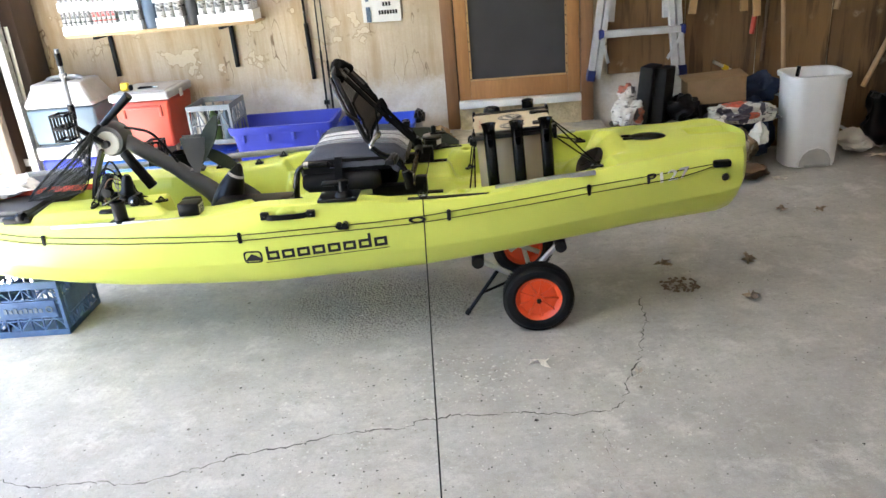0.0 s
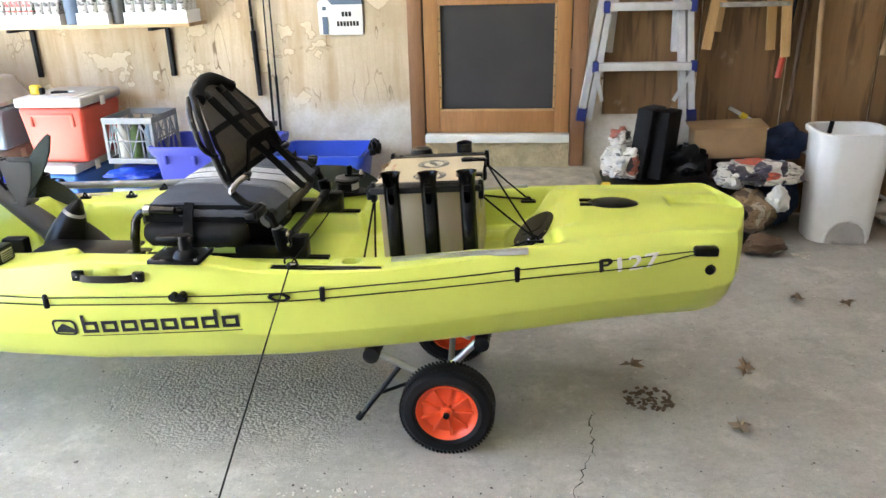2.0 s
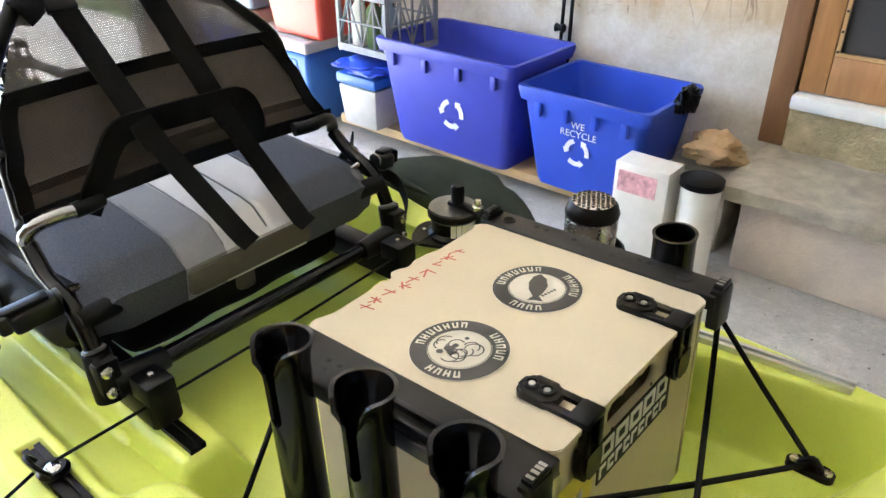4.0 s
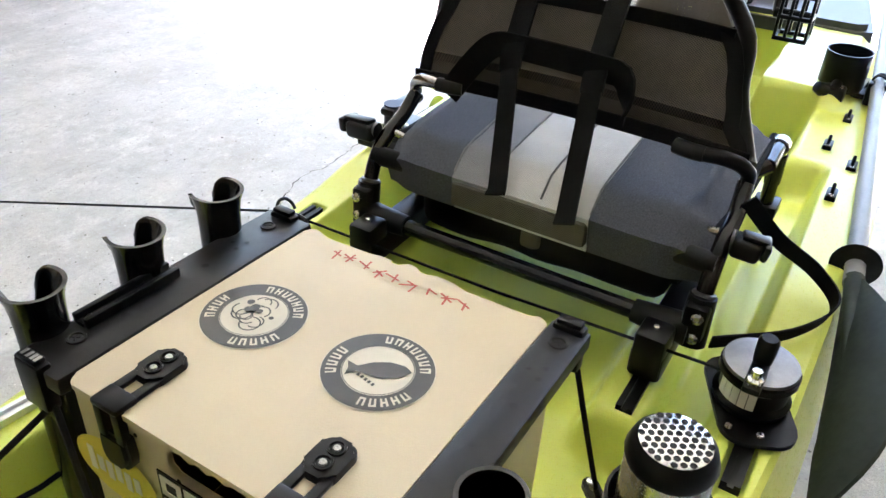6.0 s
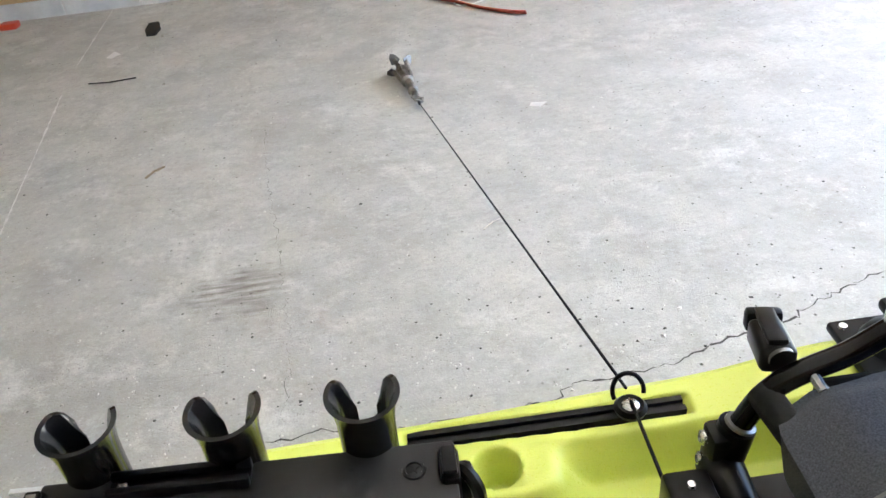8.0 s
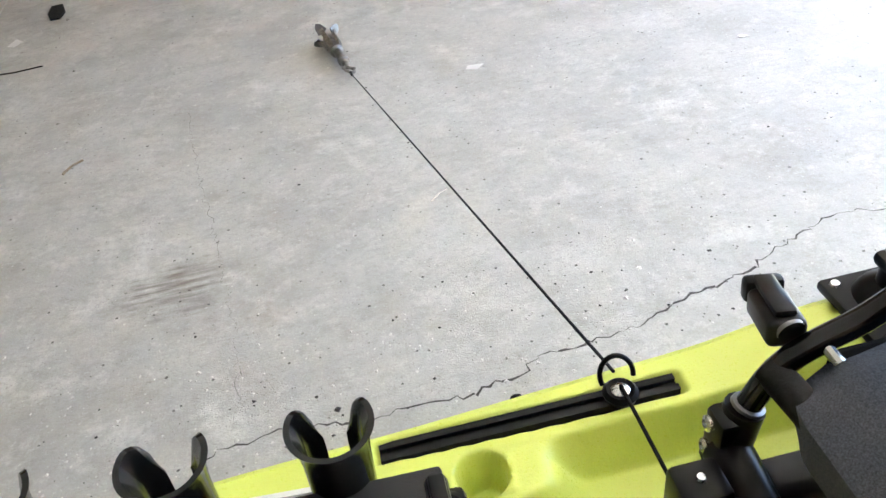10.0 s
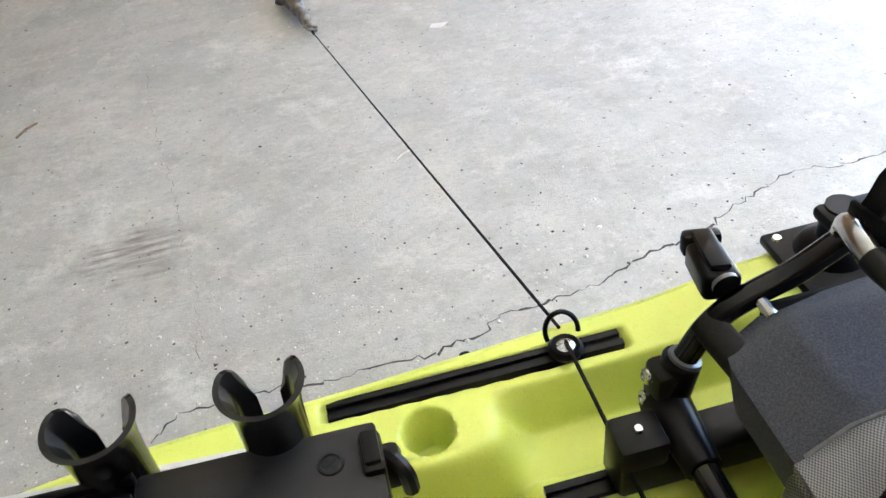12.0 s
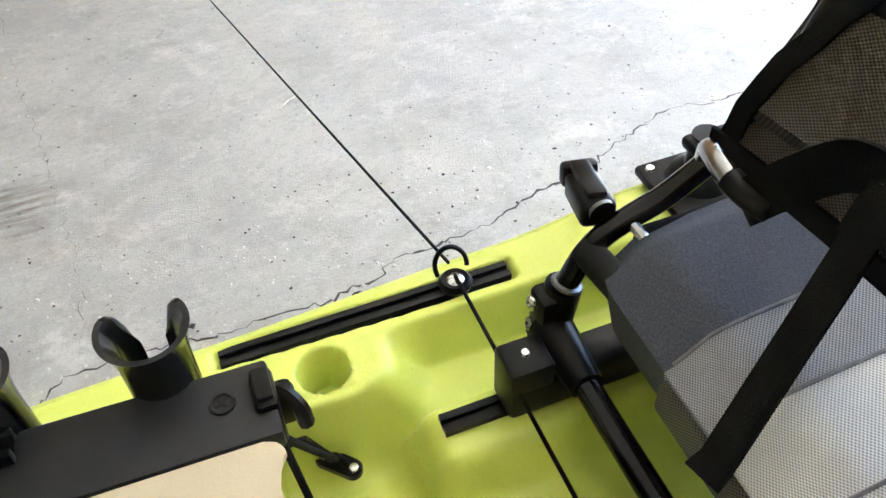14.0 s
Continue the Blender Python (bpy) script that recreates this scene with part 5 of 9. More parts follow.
vs = [bm.verts.new((XP + 0.001, 3.086 + 0.055 * math.cos(a), 0.708 + 0.036 * math.sin(a))) for a in (2 * math.pi * k / 32 for k in range(32))]
bm.faces.new(vs)
oval = part("yellow_sticker", bm, YELIN, crate, "yellow oval sticker", flat=True)
bm = bmesh.new()
for k in range(6):
    y = 3.050 + k * 0.0125
    box(bm, XP + 0.0014, XP + 0.002, y, y + 0.008, 0.694 + 0.004 * (k % 2), 0.724 - 0.007 * (k % 3 > 0))
part("pale_print", bm, PAPER, oval, kind="stuff", flat=True)

# the crate sits tipped with the kayak, its stern end higher
crate.matrix_basis = TILT @ WORLD[crate.name]

# bungee cords holding the crate, each hooked to a deck eyelet
def bungee(pts, r=0.0032):
    bm = bmesh.new()
    for a, b in zip(pts, pts[1:]):
        tube(bm, [a, (Vector(a) + Vector(b)) / 2 + Vector((0, 0, -0.002)), b], r, 8)
    return bm
CL = TILT @ Vector((BX1 + 0.012, BY0 - 0.016, BZ1 - 0.03))
CR = TILT @ Vector((BX1 + 0.012, BY1 + 0.02, BZ1 - 0.03))
CBL = TILT @ Vector((BX0 - 0.01, BY0 - 0.016, BZ1 - 0.028))
CBR = TILT @ Vector((BX0 - 0.01, BY1 + 0.02, BZ1 - 0.028))
EN, EF = (0.956, 2.965, 0.668), (0.937, 3.362, 0.666)
EBN, EBF = (0.436, 2.945, 0.556), (0.436, 3.44, 0.556)
for pts in ([CL, EN], [CL, EF], [CR, EF], [CR, EN], [CBL, EBN], [CBR, EBF], [CBL, (0.462, 3.035, 0.545)], [EBN, (0.46, 2.94, 0.605), (0.60, 2.948, 0.606), (0.80, 2.950, 0.612), EN]):
    tagged(part("bungee_cord", bungee(pts), CORD), "black bungee cord stretched from the tackle crate", "bungee cord", "crate bungees")
for x, y, z in (EN, EF, EBN, EBF):
    th = 0 if x > 0.6 else radians(-45 if y < KC else 45)
    ca, sa = math.cos(th), math.sin(th)
    bm = prism(bmesh.new(), rounded(-0.026, 0.026, -0.010, 0.010, 0.0095), 0.008, Matrix.Translation((x, y, z - 0.012)) @ pose(0, 0, 0, 0, 0, math.degrees(th)), 0.001)
    tube(bm, curve([(x - 0.012 * ca, y - 0.012 * sa, z - 0.006), (x, y, z + 0.006), (x + 0.012 * ca, y + 0.012 * sa, z - 0.006)], 4), 0.0045, 8)
    pe = part("deck_eyelet", bm, BLACK, deck)
    for dx in (-0.018, 0.018):
        part("screw", lathe(bmesh.new(), (x + dx * ca, y + dx * sa, z - 0.004), [(0.0055, 0), (0.0045, 0.003), (0, 0.0035)], 10), STEEL, pe)

hk = part("cord_hook", box(bmesh.new(), 0.452, 0.482, 3.002, 3.028, 0.774, 0.800, 0.006), BLACK, crate)
part("hook_tip", tube(bmesh.new(), curve([(0.470, 3.012, 0.800), (0.460, 3.022, 0.808), (0.452, 3.032, 0.800), (0.450, 3.034, 0.782)], 4), 0.006, 8), BLACK, hk)

# ---- seat ----
seat = thing("fishing_chair", (-0.05, KC, 0.6), "folding kayak seat with grey cushion and dark mesh back", "chair")
SY0, SY1 = 2.952, 3.452
# cushion: rounded slab, its bow end sagging
def cushion(y0, y1, mt, name, x1=0.16):
    bm = bmesh.new()
    n, m_ = 26, 12
    top, bot = [], []
    for i in range(n + 1):
        xi = -0.235 + (x1 + 0.235) * i / n
        zt = 0.778 + 0.018 * math.sin(math.pi * min(1, max(0, i / n)) ** 0.8) - 0.030 * (1 - smooth(-0.235, -0.185, xi)) - 0.026 * smooth(x1 - 0.045, x1, xi)
        rt, rb = [], []
        for k in range(m_ + 1):
            y = y0 + (y1 - y0) * k / m_
            e = min(y - SY0, SY1 - y)
            dz = -0.022 * (1 - smooth(0, 0.04, e)) + 0.003 * noise.noise(Vector((xi * 9, y * 9, 0)))
            x = xi - 0.016 * (1 - smooth(0.0, 0.05, e)) * smooth(0.0, x1, xi)
            rt.append(bm.verts.new((x, y, zt + dz)))
            rb.append(bm.verts.new((x - 0.012 * smooth(0.1, x1, xi), y, zt - 0.05 - 0.008 * smooth(0.08, x1, xi))))
        top.append(rt)
        bot.append(rb)
    for i in range(n):
        for k in range(m_):
            bm.faces.new((top[i][k], top[i + 1][k], top[i + 1][k + 1], top[i][k + 1]))
            bm.faces.new((bot[i][k], bot[i][k + 1], bot[i + 1][k + 1], bot[i + 1][k]))
    for i in range(n):
        bm.faces.new((top[i][0], bot[i][0], bot[i + 1][0], top[i + 1][0]))
        bm.faces.new((top[i][-1], top[i + 1][-1], bot[i + 1][-1], bot[i][-1]))
    for k in range(m_):
        bm.faces.new((top[0][k], top[0][k + 1], bot[0][k + 1], bot[0][k]))
        bm.faces.new((top[-1][k], bot[-1][k], bot[-1][k + 1], top[-1][k + 1]))
    return part(name, bm, mt, seat)
cushion(SY0, 3.081, SEATF, "cushion_side", 0.186)
cushion(3.0815, 3.146, SEATS, "cushion_strip", 0.187)
cushion(3.1465, 3.296, SEATM, "cushion_centre", 0.187)
cushion(3.2965, SY1, SEATF, "cushion_side", 0.186)
for y in (3.0812, 3.1462, 3.222, 3.2962):
    pts = [(-0.225 + 0.405 * k / 14, y, 0.7815 + 0.018 * math.sin(math.pi * (k / 14) ** 0.8) - 0.030 * (1 - smooth(-0.235, -0.185, -0.225 + 0.405 * k / 14)) - 0.026 * smooth(0.142, 0.187, -0.225 + 0.405 * k / 14)) for k in range(15)]
    part("seam", tube(bmesh.new(), pts, 0.0016, 5), SEATD, seat)
part("rear_patch", box(bmesh.new(), 0.160, 0.1915, 3.082, 3.296, 0.706, 0.745, 0.006), MESHR, seat, "brown mesh rear edge")
TUBEM = GLOSSB
for ya in (SY0 - 0.007, SY1 - 0.007):
    part("side_band", box(bmesh.new(), -0.225, 0.135, ya, ya + 0.014, 0.712, 0.766, 0.006), WEB, seat, "black fabric side edge")
for s, y in ((-1, 2.935), (1, 3.465)):
    yo = y
    # front leg bent from the pan down to the deck
    leg = part("front_leg", tube(bmesh.new(), curve([(-0.265, yo, 0.60), (-0.258, yo, 0.66), (-0.245, yo, 0.725), (-0.205, yo, 0.752), (-0.12, yo, 0.752)]), 0.012, 12), TUBEM, seat)
    part("leg_collar", tube(bmesh.new(), [(-0.262, yo, 0.66), (-0.248, yo, 0.72)], 0.0140, 12), TUBEM, leg)
    part("leg_clamp", lathe(bmesh.new(), (-0.205, yo, 0.752), [(0.012, -0.012), (0.0165, -0.010), (0.0165, 0.010), (0.012, 0.012)], 16, (1, 0, 0)), DULLST, leg)
    part("leg_foot", box(bmesh.new(), -0.30, -0.245, yo - 0.022, yo + 0.022, 0.594, 0.618, 0.004), BLACK, leg)
    part("pan_tube", tube(bmesh.new(), [(-0.12, yo, 0.752), (-0.08, yo - s * 0.03, 0.738), (0.10, yo - s * 0.045, 0.735)], 0.012, 12), TUBEM, seat)
    # rear fitting with its bolts, and the bent side tube up to the backrest
    rear = part("rear_fitting", box(tube(bmesh.new(), [(0.206, yo, 0.634), (0.192, yo, 0.701)], [0.021, 0.0180], 16), 0.192, 0.221, yo - 0.016, yo + 0.016, 0.638, 0.698, 0.007), BLACK, seat)
    part("socket", tube(bmesh.new(), [(0.206, yo - s * 0.004, 0.651), (0.206, yo - s * 0.080, 0.651)], [0.023, 0.0165], 16), BLACK, rear)
    part("steel_ring", lathe(bmesh.new(), (0.190, yo, 0.700), [(0.0145, 0), (0.0158, 0.001), (0.015, 0.004), (0.0115, 0.005)], 16, (-0.35, 0, 1)), DULLH, rear)
    for bz in (0.684, 0.652):
        part("bolt", lathe(bmesh.new(), (0.2225, yo + s * 0.004, bz), [(0.008, -0.004), (0.0078, 0.002), (0.004, 0.004), (0.004, 0.002), (0, 0.002)], 12, (1, 0, 0.15)), STEEL, rear)
    part("side_tube", tube(bmesh.new(), curve([(0.193, yo, 0.695), (0.187, yo, 0.708), (0.175, yo, 0.733), (0.158, yo, 0.752), (0.134, yo, 0.765), (0.099, yo, 0.779), (0.066, yo - s * 0.003, 0.806)], 5), 0.0115, 12), GLOSSB, seat)
    part("foam_sleeve", tube(bmesh.new(), [(0.172, yo + s * 0.004, 0.738), (0.163, yo - s * 0.060, 0.734)], 0.0152, 16), RUBBER, seat, "black foam sleeve")
    # sliding foot on the deck track
    yf = KC + s * 0.228
    foot = part("slide_foot", box(bmesh.new(), 0.045, 0.27, yf - 0.022, yf + 0.022, 0.600, 0.640, 0.004), BLACK, seat)
    part("foot_block", box(bmesh.new(), 0.225, 0.272, yf - 0.021, yf + 0.021, 0.598, 0.668, 0.006), BLACK, foot)
    part("foot_pin", lathe(bmesh.new(), (0.248, yf, 0.668), [(0.0045, 0), (0.004, 0.004), (0, 0.005)], 10), STEEL, foot)
    # cam lever for the backrest
    m = Matrix.Translation((0.157, yo + s * 0.010, 0.768)) @ pose(0, 0, 0, 0, 0, 12 * s) @ pose(0, 0, 0, -9 * s, 0, 0)
    reach = 1.0 if s < 0 else 0.62
    o0, o1 = sorted((0.0, s * 0.060 * reach))
    knob = part("cam_body", box(bmesh.new(), -0.017, 0.017, o0, o1, -0.014, 0.013, 0.007, m, seg=3), BLACK, rear)
    o2, o3 = sorted((s * 0.008, s * 0.070 * reach))
    part("cam_lever", box(bmesh.new(), -0.010, 0.010, o2, o3, 0.012, 0.020, 0.004, m), BLACK, knob)
    part("cam_end", box(bmesh.new(), -0.018, 0.018, reach * min(s * 0.058, s * 0.074), reach * max(s * 0.058, s * 0.074), -0.006, 0.018, 0.005, m), BLACK, knob)
    part("cam_washer", lathe(bmesh.new(), (0.155, yo + s * 0.012, 0.772), [(0.012, -0.002), (0.012, 0.002), (0, 0.002)], 18, (0, s, 0.1)), DULLH, knob)
    part("cam_bolt", tube(bmesh.new(), [(0.134, yo - s * 0.006, 0.765), (0.131, yo - s * 0.024, 0.760)], 0.0055, 8), DULLST, knob)
part("rear_cross_tube", tube(bmesh.new(), [(0.206, 2.96, 0.651), (0.206, 3.44, 0.651)], 0.0125, 16), TUBEM, seat)
part("upper_cross_tube", tube(bmesh.new(), [(0.138, 2.99, 0.733), (0.138, 3.41, 0.733)], 0.013, 14), TUBEM, seat)
part("front_cross_tube", tube(bmesh.new(), [(-0.2, 2.935, 0.745), (-0.2, 3.465, 0.745)], 0.011, 12), TUBEM, seat)

# backrest: bent tube frame, woven mesh, webbing
def back(u, v):
    """u across (0 to 1), v up (0 to 1) on the slightly curved backrest."""
    w = table([(0, 0.262), (0.25, 0.255), (0.5, 0.232), (0.8, 0.180), (1.0, 0.125)], v)
    if u > 0.5:
        w *= 1 - 0.10 * smooth(0.0, 0.2, v) - 0.16 * smooth(0.4, 1.0, v)
    y = KC + (2 * u - 1) * w
    x = table([(0, 0.062), (0.25, 0.045), (0.6, 0.0), (1.0, -0.062)], v) + 0.03 * (1 - (2 * u - 1) ** 2) * -0.6
    z = 0.828 + 0.260 * v
    x += 0.006 * math.sin(v * 40) * (1 - smooth(0.3, 0.5, v))
    return Vector((x, y, z))
for ja, jb, mt, nm, lab in ((0, 9, MESHB, "back_mesh", "dark brown woven mesh"), (9, 16, MESHU, "upper_mesh", "see-through brown mesh")):
    bm = bmesh.new()
    g = [[bm.verts.new(back(i / 16, j / 16)) for i in range(17)] for j in range(17)]
    for j in range(ja, jb):
        for i in range(16):
            bm.faces.new((g[j][i], g[j][i + 1], g[j + 1][i + 1], g[j + 1][i]))
    bmesh.ops.delete(bm, geom=[v for v in bm.verts if not v.link_faces], context="VERTS")
    part(nm, bm, mt, seat, lab)
fr_pts = [(0.060, 2.942, 0.828)] + [back(0.015, v) + Vector((-0.016, 0, 0)) for v in (0.05, 0.3)] + [back(-0.03, v) + Vector((-0.012, 0, 0)) for v in (0.55, 0.75, 0.9, 0.98)] + [back(u, 1.04) for u in (0.15, 0.35, 0.5, 0.65, 0.85)] + [back(1.03, v) + Vector((-0.012, 0, 0)) for v in (0.98, 0.9, 0.75, 0.55)] + [back(0.985, v) + Vector((-0.016, 0, 0)) for v in (0.3, 0.05)] + [(0.060, 3.458, 0.828)]
part("back_frame", tube(bmesh.new(), curve(fr_pts, 4), 0.0115, 12), BLACK, seat)
for s, mt, lab in ((-1, DULLST, "worn bare metal frame bend"), (1, BLACK, "")):
    part("frame_bend", tube(bmesh.new(), curve([(0.065, KC + s * 0.263, 0.807), (0.066, KC + s * 0.262, 0.820), (0.075, KC + s * 0.250, 0.834), (0.086, KC + s * 0.226, 0.842), (0.090, KC + s * 0.203, 0.842)], 5), 0.0102, 14), mt, seat, lab)
    part("lumbar_bar", tube(bmesh.new(), curve([(0.090, KC + s * 0.206, 0.842), (0.089, KC + s * 0.185, 0.842), (0.084, KC + s * 0.165, 0.842)], 4), 0.011, 12), BLACK, seat)
part("hand_loop", tube(bmesh.new(), curve([back(u, v) + Vector((-0.03 * smooth(0.3, 0.5, v), 0, -0.01)) for u, v in ((0.0, 0.36), (-0.04, 0.44), (-0.08, 0.55), (-0.095, 0.67), (-0.09, 0.79), (-0.05, 0.89), (0.02, 0.95))], 4), 0.0085, 10), GLOSSB, seat)
part("top_sleeve", tube(bmesh.new(), curve([back(0.0, 0.9), back(0.12, 1.0), back(0.35, 1.05), back(0.5, 1.055), back(0.65, 1.05), back(0.88, 1.0), back(1.0, 0.9)], 4), 0.020, 12), WEB, seat, "padded black top sleeve")
off = Vector((0.012, 0, 0.0))
for u in (0.0, 1.0):
    part("edge_binding", strap(bmesh.new(), [back(u + (0.02 if u < 0.5 else -0.02), v / 12) + off * 0.3 for v in range(8)], 0.020, 0.004, (0, 1, 0)), WEB, seat)
part("lower_band", strap(bmesh.new(), [back(u / 12, 0.04) + off * 0.3 for u in range(13)], 0.022, 0.004, (0, 0, 1)), WEB, seat)
part("middle_band", strap(bmesh.new(), [back(u / 12, 0.56) + off * 0.3 for u in range(13)], 0.020, 0.004, (0, 0, 1)), WEB, seat)
part("belt", strap(bmesh.new(), curve([Vector((0.088, 3.012, 0.830)), Vector((0.086, 3.040, 0.872)), Vector((0.080, 3.068, 0.908)), Vector((0.078, 3.092, 0.922)), Vector((0.078, 3.14, 0.923)), Vector((0.078, 3.24, 0.920)), Vector((0.080, 3.276, 0.916)), Vector((0.086, 3.288, 0.890)), Vector((0.090, 3.290, 0.855))], 3), 0.036, 0.005, (0, 0, 1)), WEB, seat)
# two taut straps from the top of the back down to the rear edge of the cushion
for top_, mid_, low_ in (((-0.040, 3.098, 1.068), (0.092, 3.116, 0.912), (0.205, 3.166, 0.770)), ((-0.048, 3.228, 1.068), (0.086, 3.240, 0.906), (0.203, 3.270, 0.758))):
    a_, b_, c_ = Vector(top_), Vector(mid_), Vector(low_)
    part("webbing_strap", strap(bmesh.new(), [a_, a_.lerp(b_, 0.5), b_, b_.lerp(c_, 0.1)], 0.034, 0.005, (0.25, 1, 0)), WEB, seat)
    part("strap_tail", strap(bmesh.new(), [b_, b_.lerp(c_, 0.5), c_, c_ + Vector((0.012, 0.003, -0.006))], 0.030, 0.003, (0.35, 1, 0)), WEB, seat)
    part("strap_buckle", box(bmesh.new(), -0.006, 0.006, -0.021, 0.021, -0.012, 0.012, 0.003, Matrix.Translation(a_) @ pose(0, 0, 0, 0, -40, 0)), BLACK, seat)
part("hanging_strap", strap(bmesh.new(), curve([(0.10, 3.475, 0.80), (0.05, 3.52, 0.73), (0.02, 3.58, 0.68), (0.06, 3.615, 0.66), (0.13, 3.575, 0.645), (0.20, 3.49, 0.640)], 6), 0.022, 0.003, (0, 0.3, 1)), WEB, seat)

# black storage bag slung below the seat
bag = thing("seat_bag", (-0.03, KC, 0.6), "black cylindrical storage bag strapped under the seat", "bag")
bm = bmesh.new()
prof = rounded(-0.235, 0.115, 0.632, 0.725, 0.035)
vs = [[bm.verts.new((x, y, z)) for x, z in prof] for y in (2.985, 2.99, 3.2, 3.415, 3.42)]
for row, k in ((vs[0], 0.9), (vs[-1], 0.9)):
    for v in row:
        v.co.x = -0.06 + (v.co.x + 0.06) * k
        v.co.z = 0.678 + (v.co.z - 0.678) * k
for a, b in zip(vs, vs[1:]):
    for k in range(len(prof)):
        bm.faces.new((a[k], a[(k + 1) % len(prof)], b[(k + 1) % len(prof)], b[k]))
bm.faces.new(vs[0][::-1])
bm.faces.new(vs[-1])
part("bag_body", bm, WEB, bag)
def roll(bm, x0, x1, y, z, r, sag=0.0):
    """A soft roll along the boat with rounded ends."""
    n = 14
    pts = [Vector((x0 + (x1 - x0) * k / n, y, z - sag * math.sin(math.pi * k / n))) for k in range(n + 1)]
    rs = [r * min(1.0, 0.55 + 0.9 * math.sin(math.pi * min(0.5, max(0.02, min(k, n - k) / n * 2.2)))) * (1 + 0.03 * math.sin(k * 2.1)) for k in range(n + 1)]
    return tube(bm, pts, rs, 18)
bm = box(bmesh.new(), 0.04, 0.140, 2.995, 3.405, 0.612, 0.708, 0.026, seg=3)
bmesh.ops.subdivide_edges(bm, edges=[e for e in bm.edges if e.calc_length() > 0.2], cuts=24)
for v in bm.verts:
    v.co.x += 0.010 * noise.noise(v.co * 11)
    v.co.z += 0.012 * noise.noise(v.co * 9 + Vector((3, 1, 2)))
part("bag_rear", bm, WEB, bag, "black cloth pouch sagging behind the seat")
part("net_pocket", box(bmesh.new(), 0.112, 0.151, 3.180, 3.214, 0.645, 0.690, 0.010), MESHR, bag, "brown mesh pocket")
part("side_roll", roll(bmesh.new(), -0.235, 0.085, 2.968, 0.672, 0.043, 0.004), RUBBER, bag)
part("upper_roll", roll(bmesh.new(), -0.13, 0.125, 2.968, 0.742, 0.026), SEATF, bag, "dark grey cloth roll under the cushion")
part("bag_strap", strap(bmesh.new(), curve([(-0.075, 2.945, 0.775), (-0.077, 2.926, 0.74), (-0.080, 2.920, 0.68), (-0.084, 2.925, 0.635), (-0.086, 2.94, 0.612)], 4), 0.03, 0.004, (1, 0, 0)), WEB, bag)

# ---- pedal drive, tipped up ----
drive = thing("pedal_drive", (-0.9, KC, 0.5), "grey pedal drive tipped up with black propeller blades", "pedal drive")
part("boom", tube(bmesh.new(), [(-1.09, KC, 0.865), (-1.02, KC, 0.825), (-0.86, KC, 0.715), (-0.72, KC, 0.60), (-0.66, KC, 0.53)], [0.038, 0.034, 0.032, 0.042, 0.05], 16), GREYP, drive)
hubp = part("crank_housing", lathe(bmesh.new(), (-1.10, KC, 0.86), [(0, -0.05), (0.062, -0.05), (0.07, -0.035), (0.07, 0.035), (0.062, 0.05), (0, 0.05)], 28, (0, 1, 0)), GREYP, drive)
part("crank_disc", lathe(bmesh.new(), (-1.105, KC - 0.052, 0.852), [(0, -0.008), (0.028, -0.008), (0.05, -0.004), (0.052, 0.002)], 28, (0, 1, 0)), OFFW, hubp, "pale round crank cover")
for s, a, b in ((-1, (-1.105, KC - 0.075, 0.852), (-1.22, KC - 0.10, 0.955)), (1, (-1.105, KC + 0.075, 0.852), (-0.99, KC + 0.10, 0.75))):
    arm = part("crank_arm", tube(bmesh.new(), [a, b], [0.014, 0.011], 10), BLACK, drive)
    part("crank_axle", tube(bmesh.new(), [(a[0], a[1] - s * 0.05, a[2]), (a[0], a[1] + s * 0.012, a[2])], 0.016, 12), BLACK, arm)
    px, py, pz = b
    ped = part("pedal", tube(bmesh.new(), [(px, py - s * 0.005, pz), (px, py + s * 0.085, pz)], 0.013, 10), BLACK, arm)
    bm = bmesh.new()
    for k in range(4):
        y = py + s * (0.012 + 0.024 * k)
        for dx in (-0.030, 0.030):
            box(bm, px + dx - 0.004, px + dx + 0.004, y - 0.004, y + 0.004, pz - 0.052, pz + 0.052, 0.002)
    for dz in (-0.052, 0.0, 0.052):
        for dx in (-0.030, 0.030):
            box(bm, px + dx - 0.005, px + dx + 0.005, py + min(s * 0.008, s * 0.088), py + max(s * 0.008, s * 0.088), pz + dz - 0.005, pz + dz + 0.005, 0.002)
        for o in (0.012, 0.084):
            box(bm, px - 0.030, px + 0.030, py + s * o - 0.004, py + s * o + 0.004, pz + dz - 0.005, pz + dz + 0.005, 0.002)
    part("pedal_cage", bm, BLACK, ped, kind="stuff")
part("lift_bar", tube(bmesh.new(), [(-1.17, KC - 0.03, 0.885), (-0.975, KC - 0.03, 1.045)], [0.012, 0.019], 12), BLACK, drive)
part("support_leg", strap(bmesh.new(), curve([(-1.13, KC - 0.06, 0.83), (-1.185, KC - 0.06, 0.72), (-1.235, KC - 0.06, 0.56)], 5), 0.045, 0.014, (0, 1, 0)), BLACK, drive)
part("shock", box(bmesh.new(), -0.017, 0.017, -0.02, 0.02, -0.095, 0.095, 0.006, Matrix.Translation((-0.985, KC - 0.08, 0.735)) @ pose(0, 0, 0, 0, -30, 0)), BLACK, drive)
part("cable", tube(bmesh.new(), curve([(-1.03, KC - 0.02, 0.91), (-0.92, KC - 0.03, 0.88), (-0.86, KC - 0.03, 0.80), (-0.83, KC - 0.02, 0.74)], 6), 0.006, 8), BLACK, drive)
DY = 3.116
ax = Vector((0.46, 0.02, 0.885)).normalized()
U0 = Vector((-0.655, DY, 0.505))
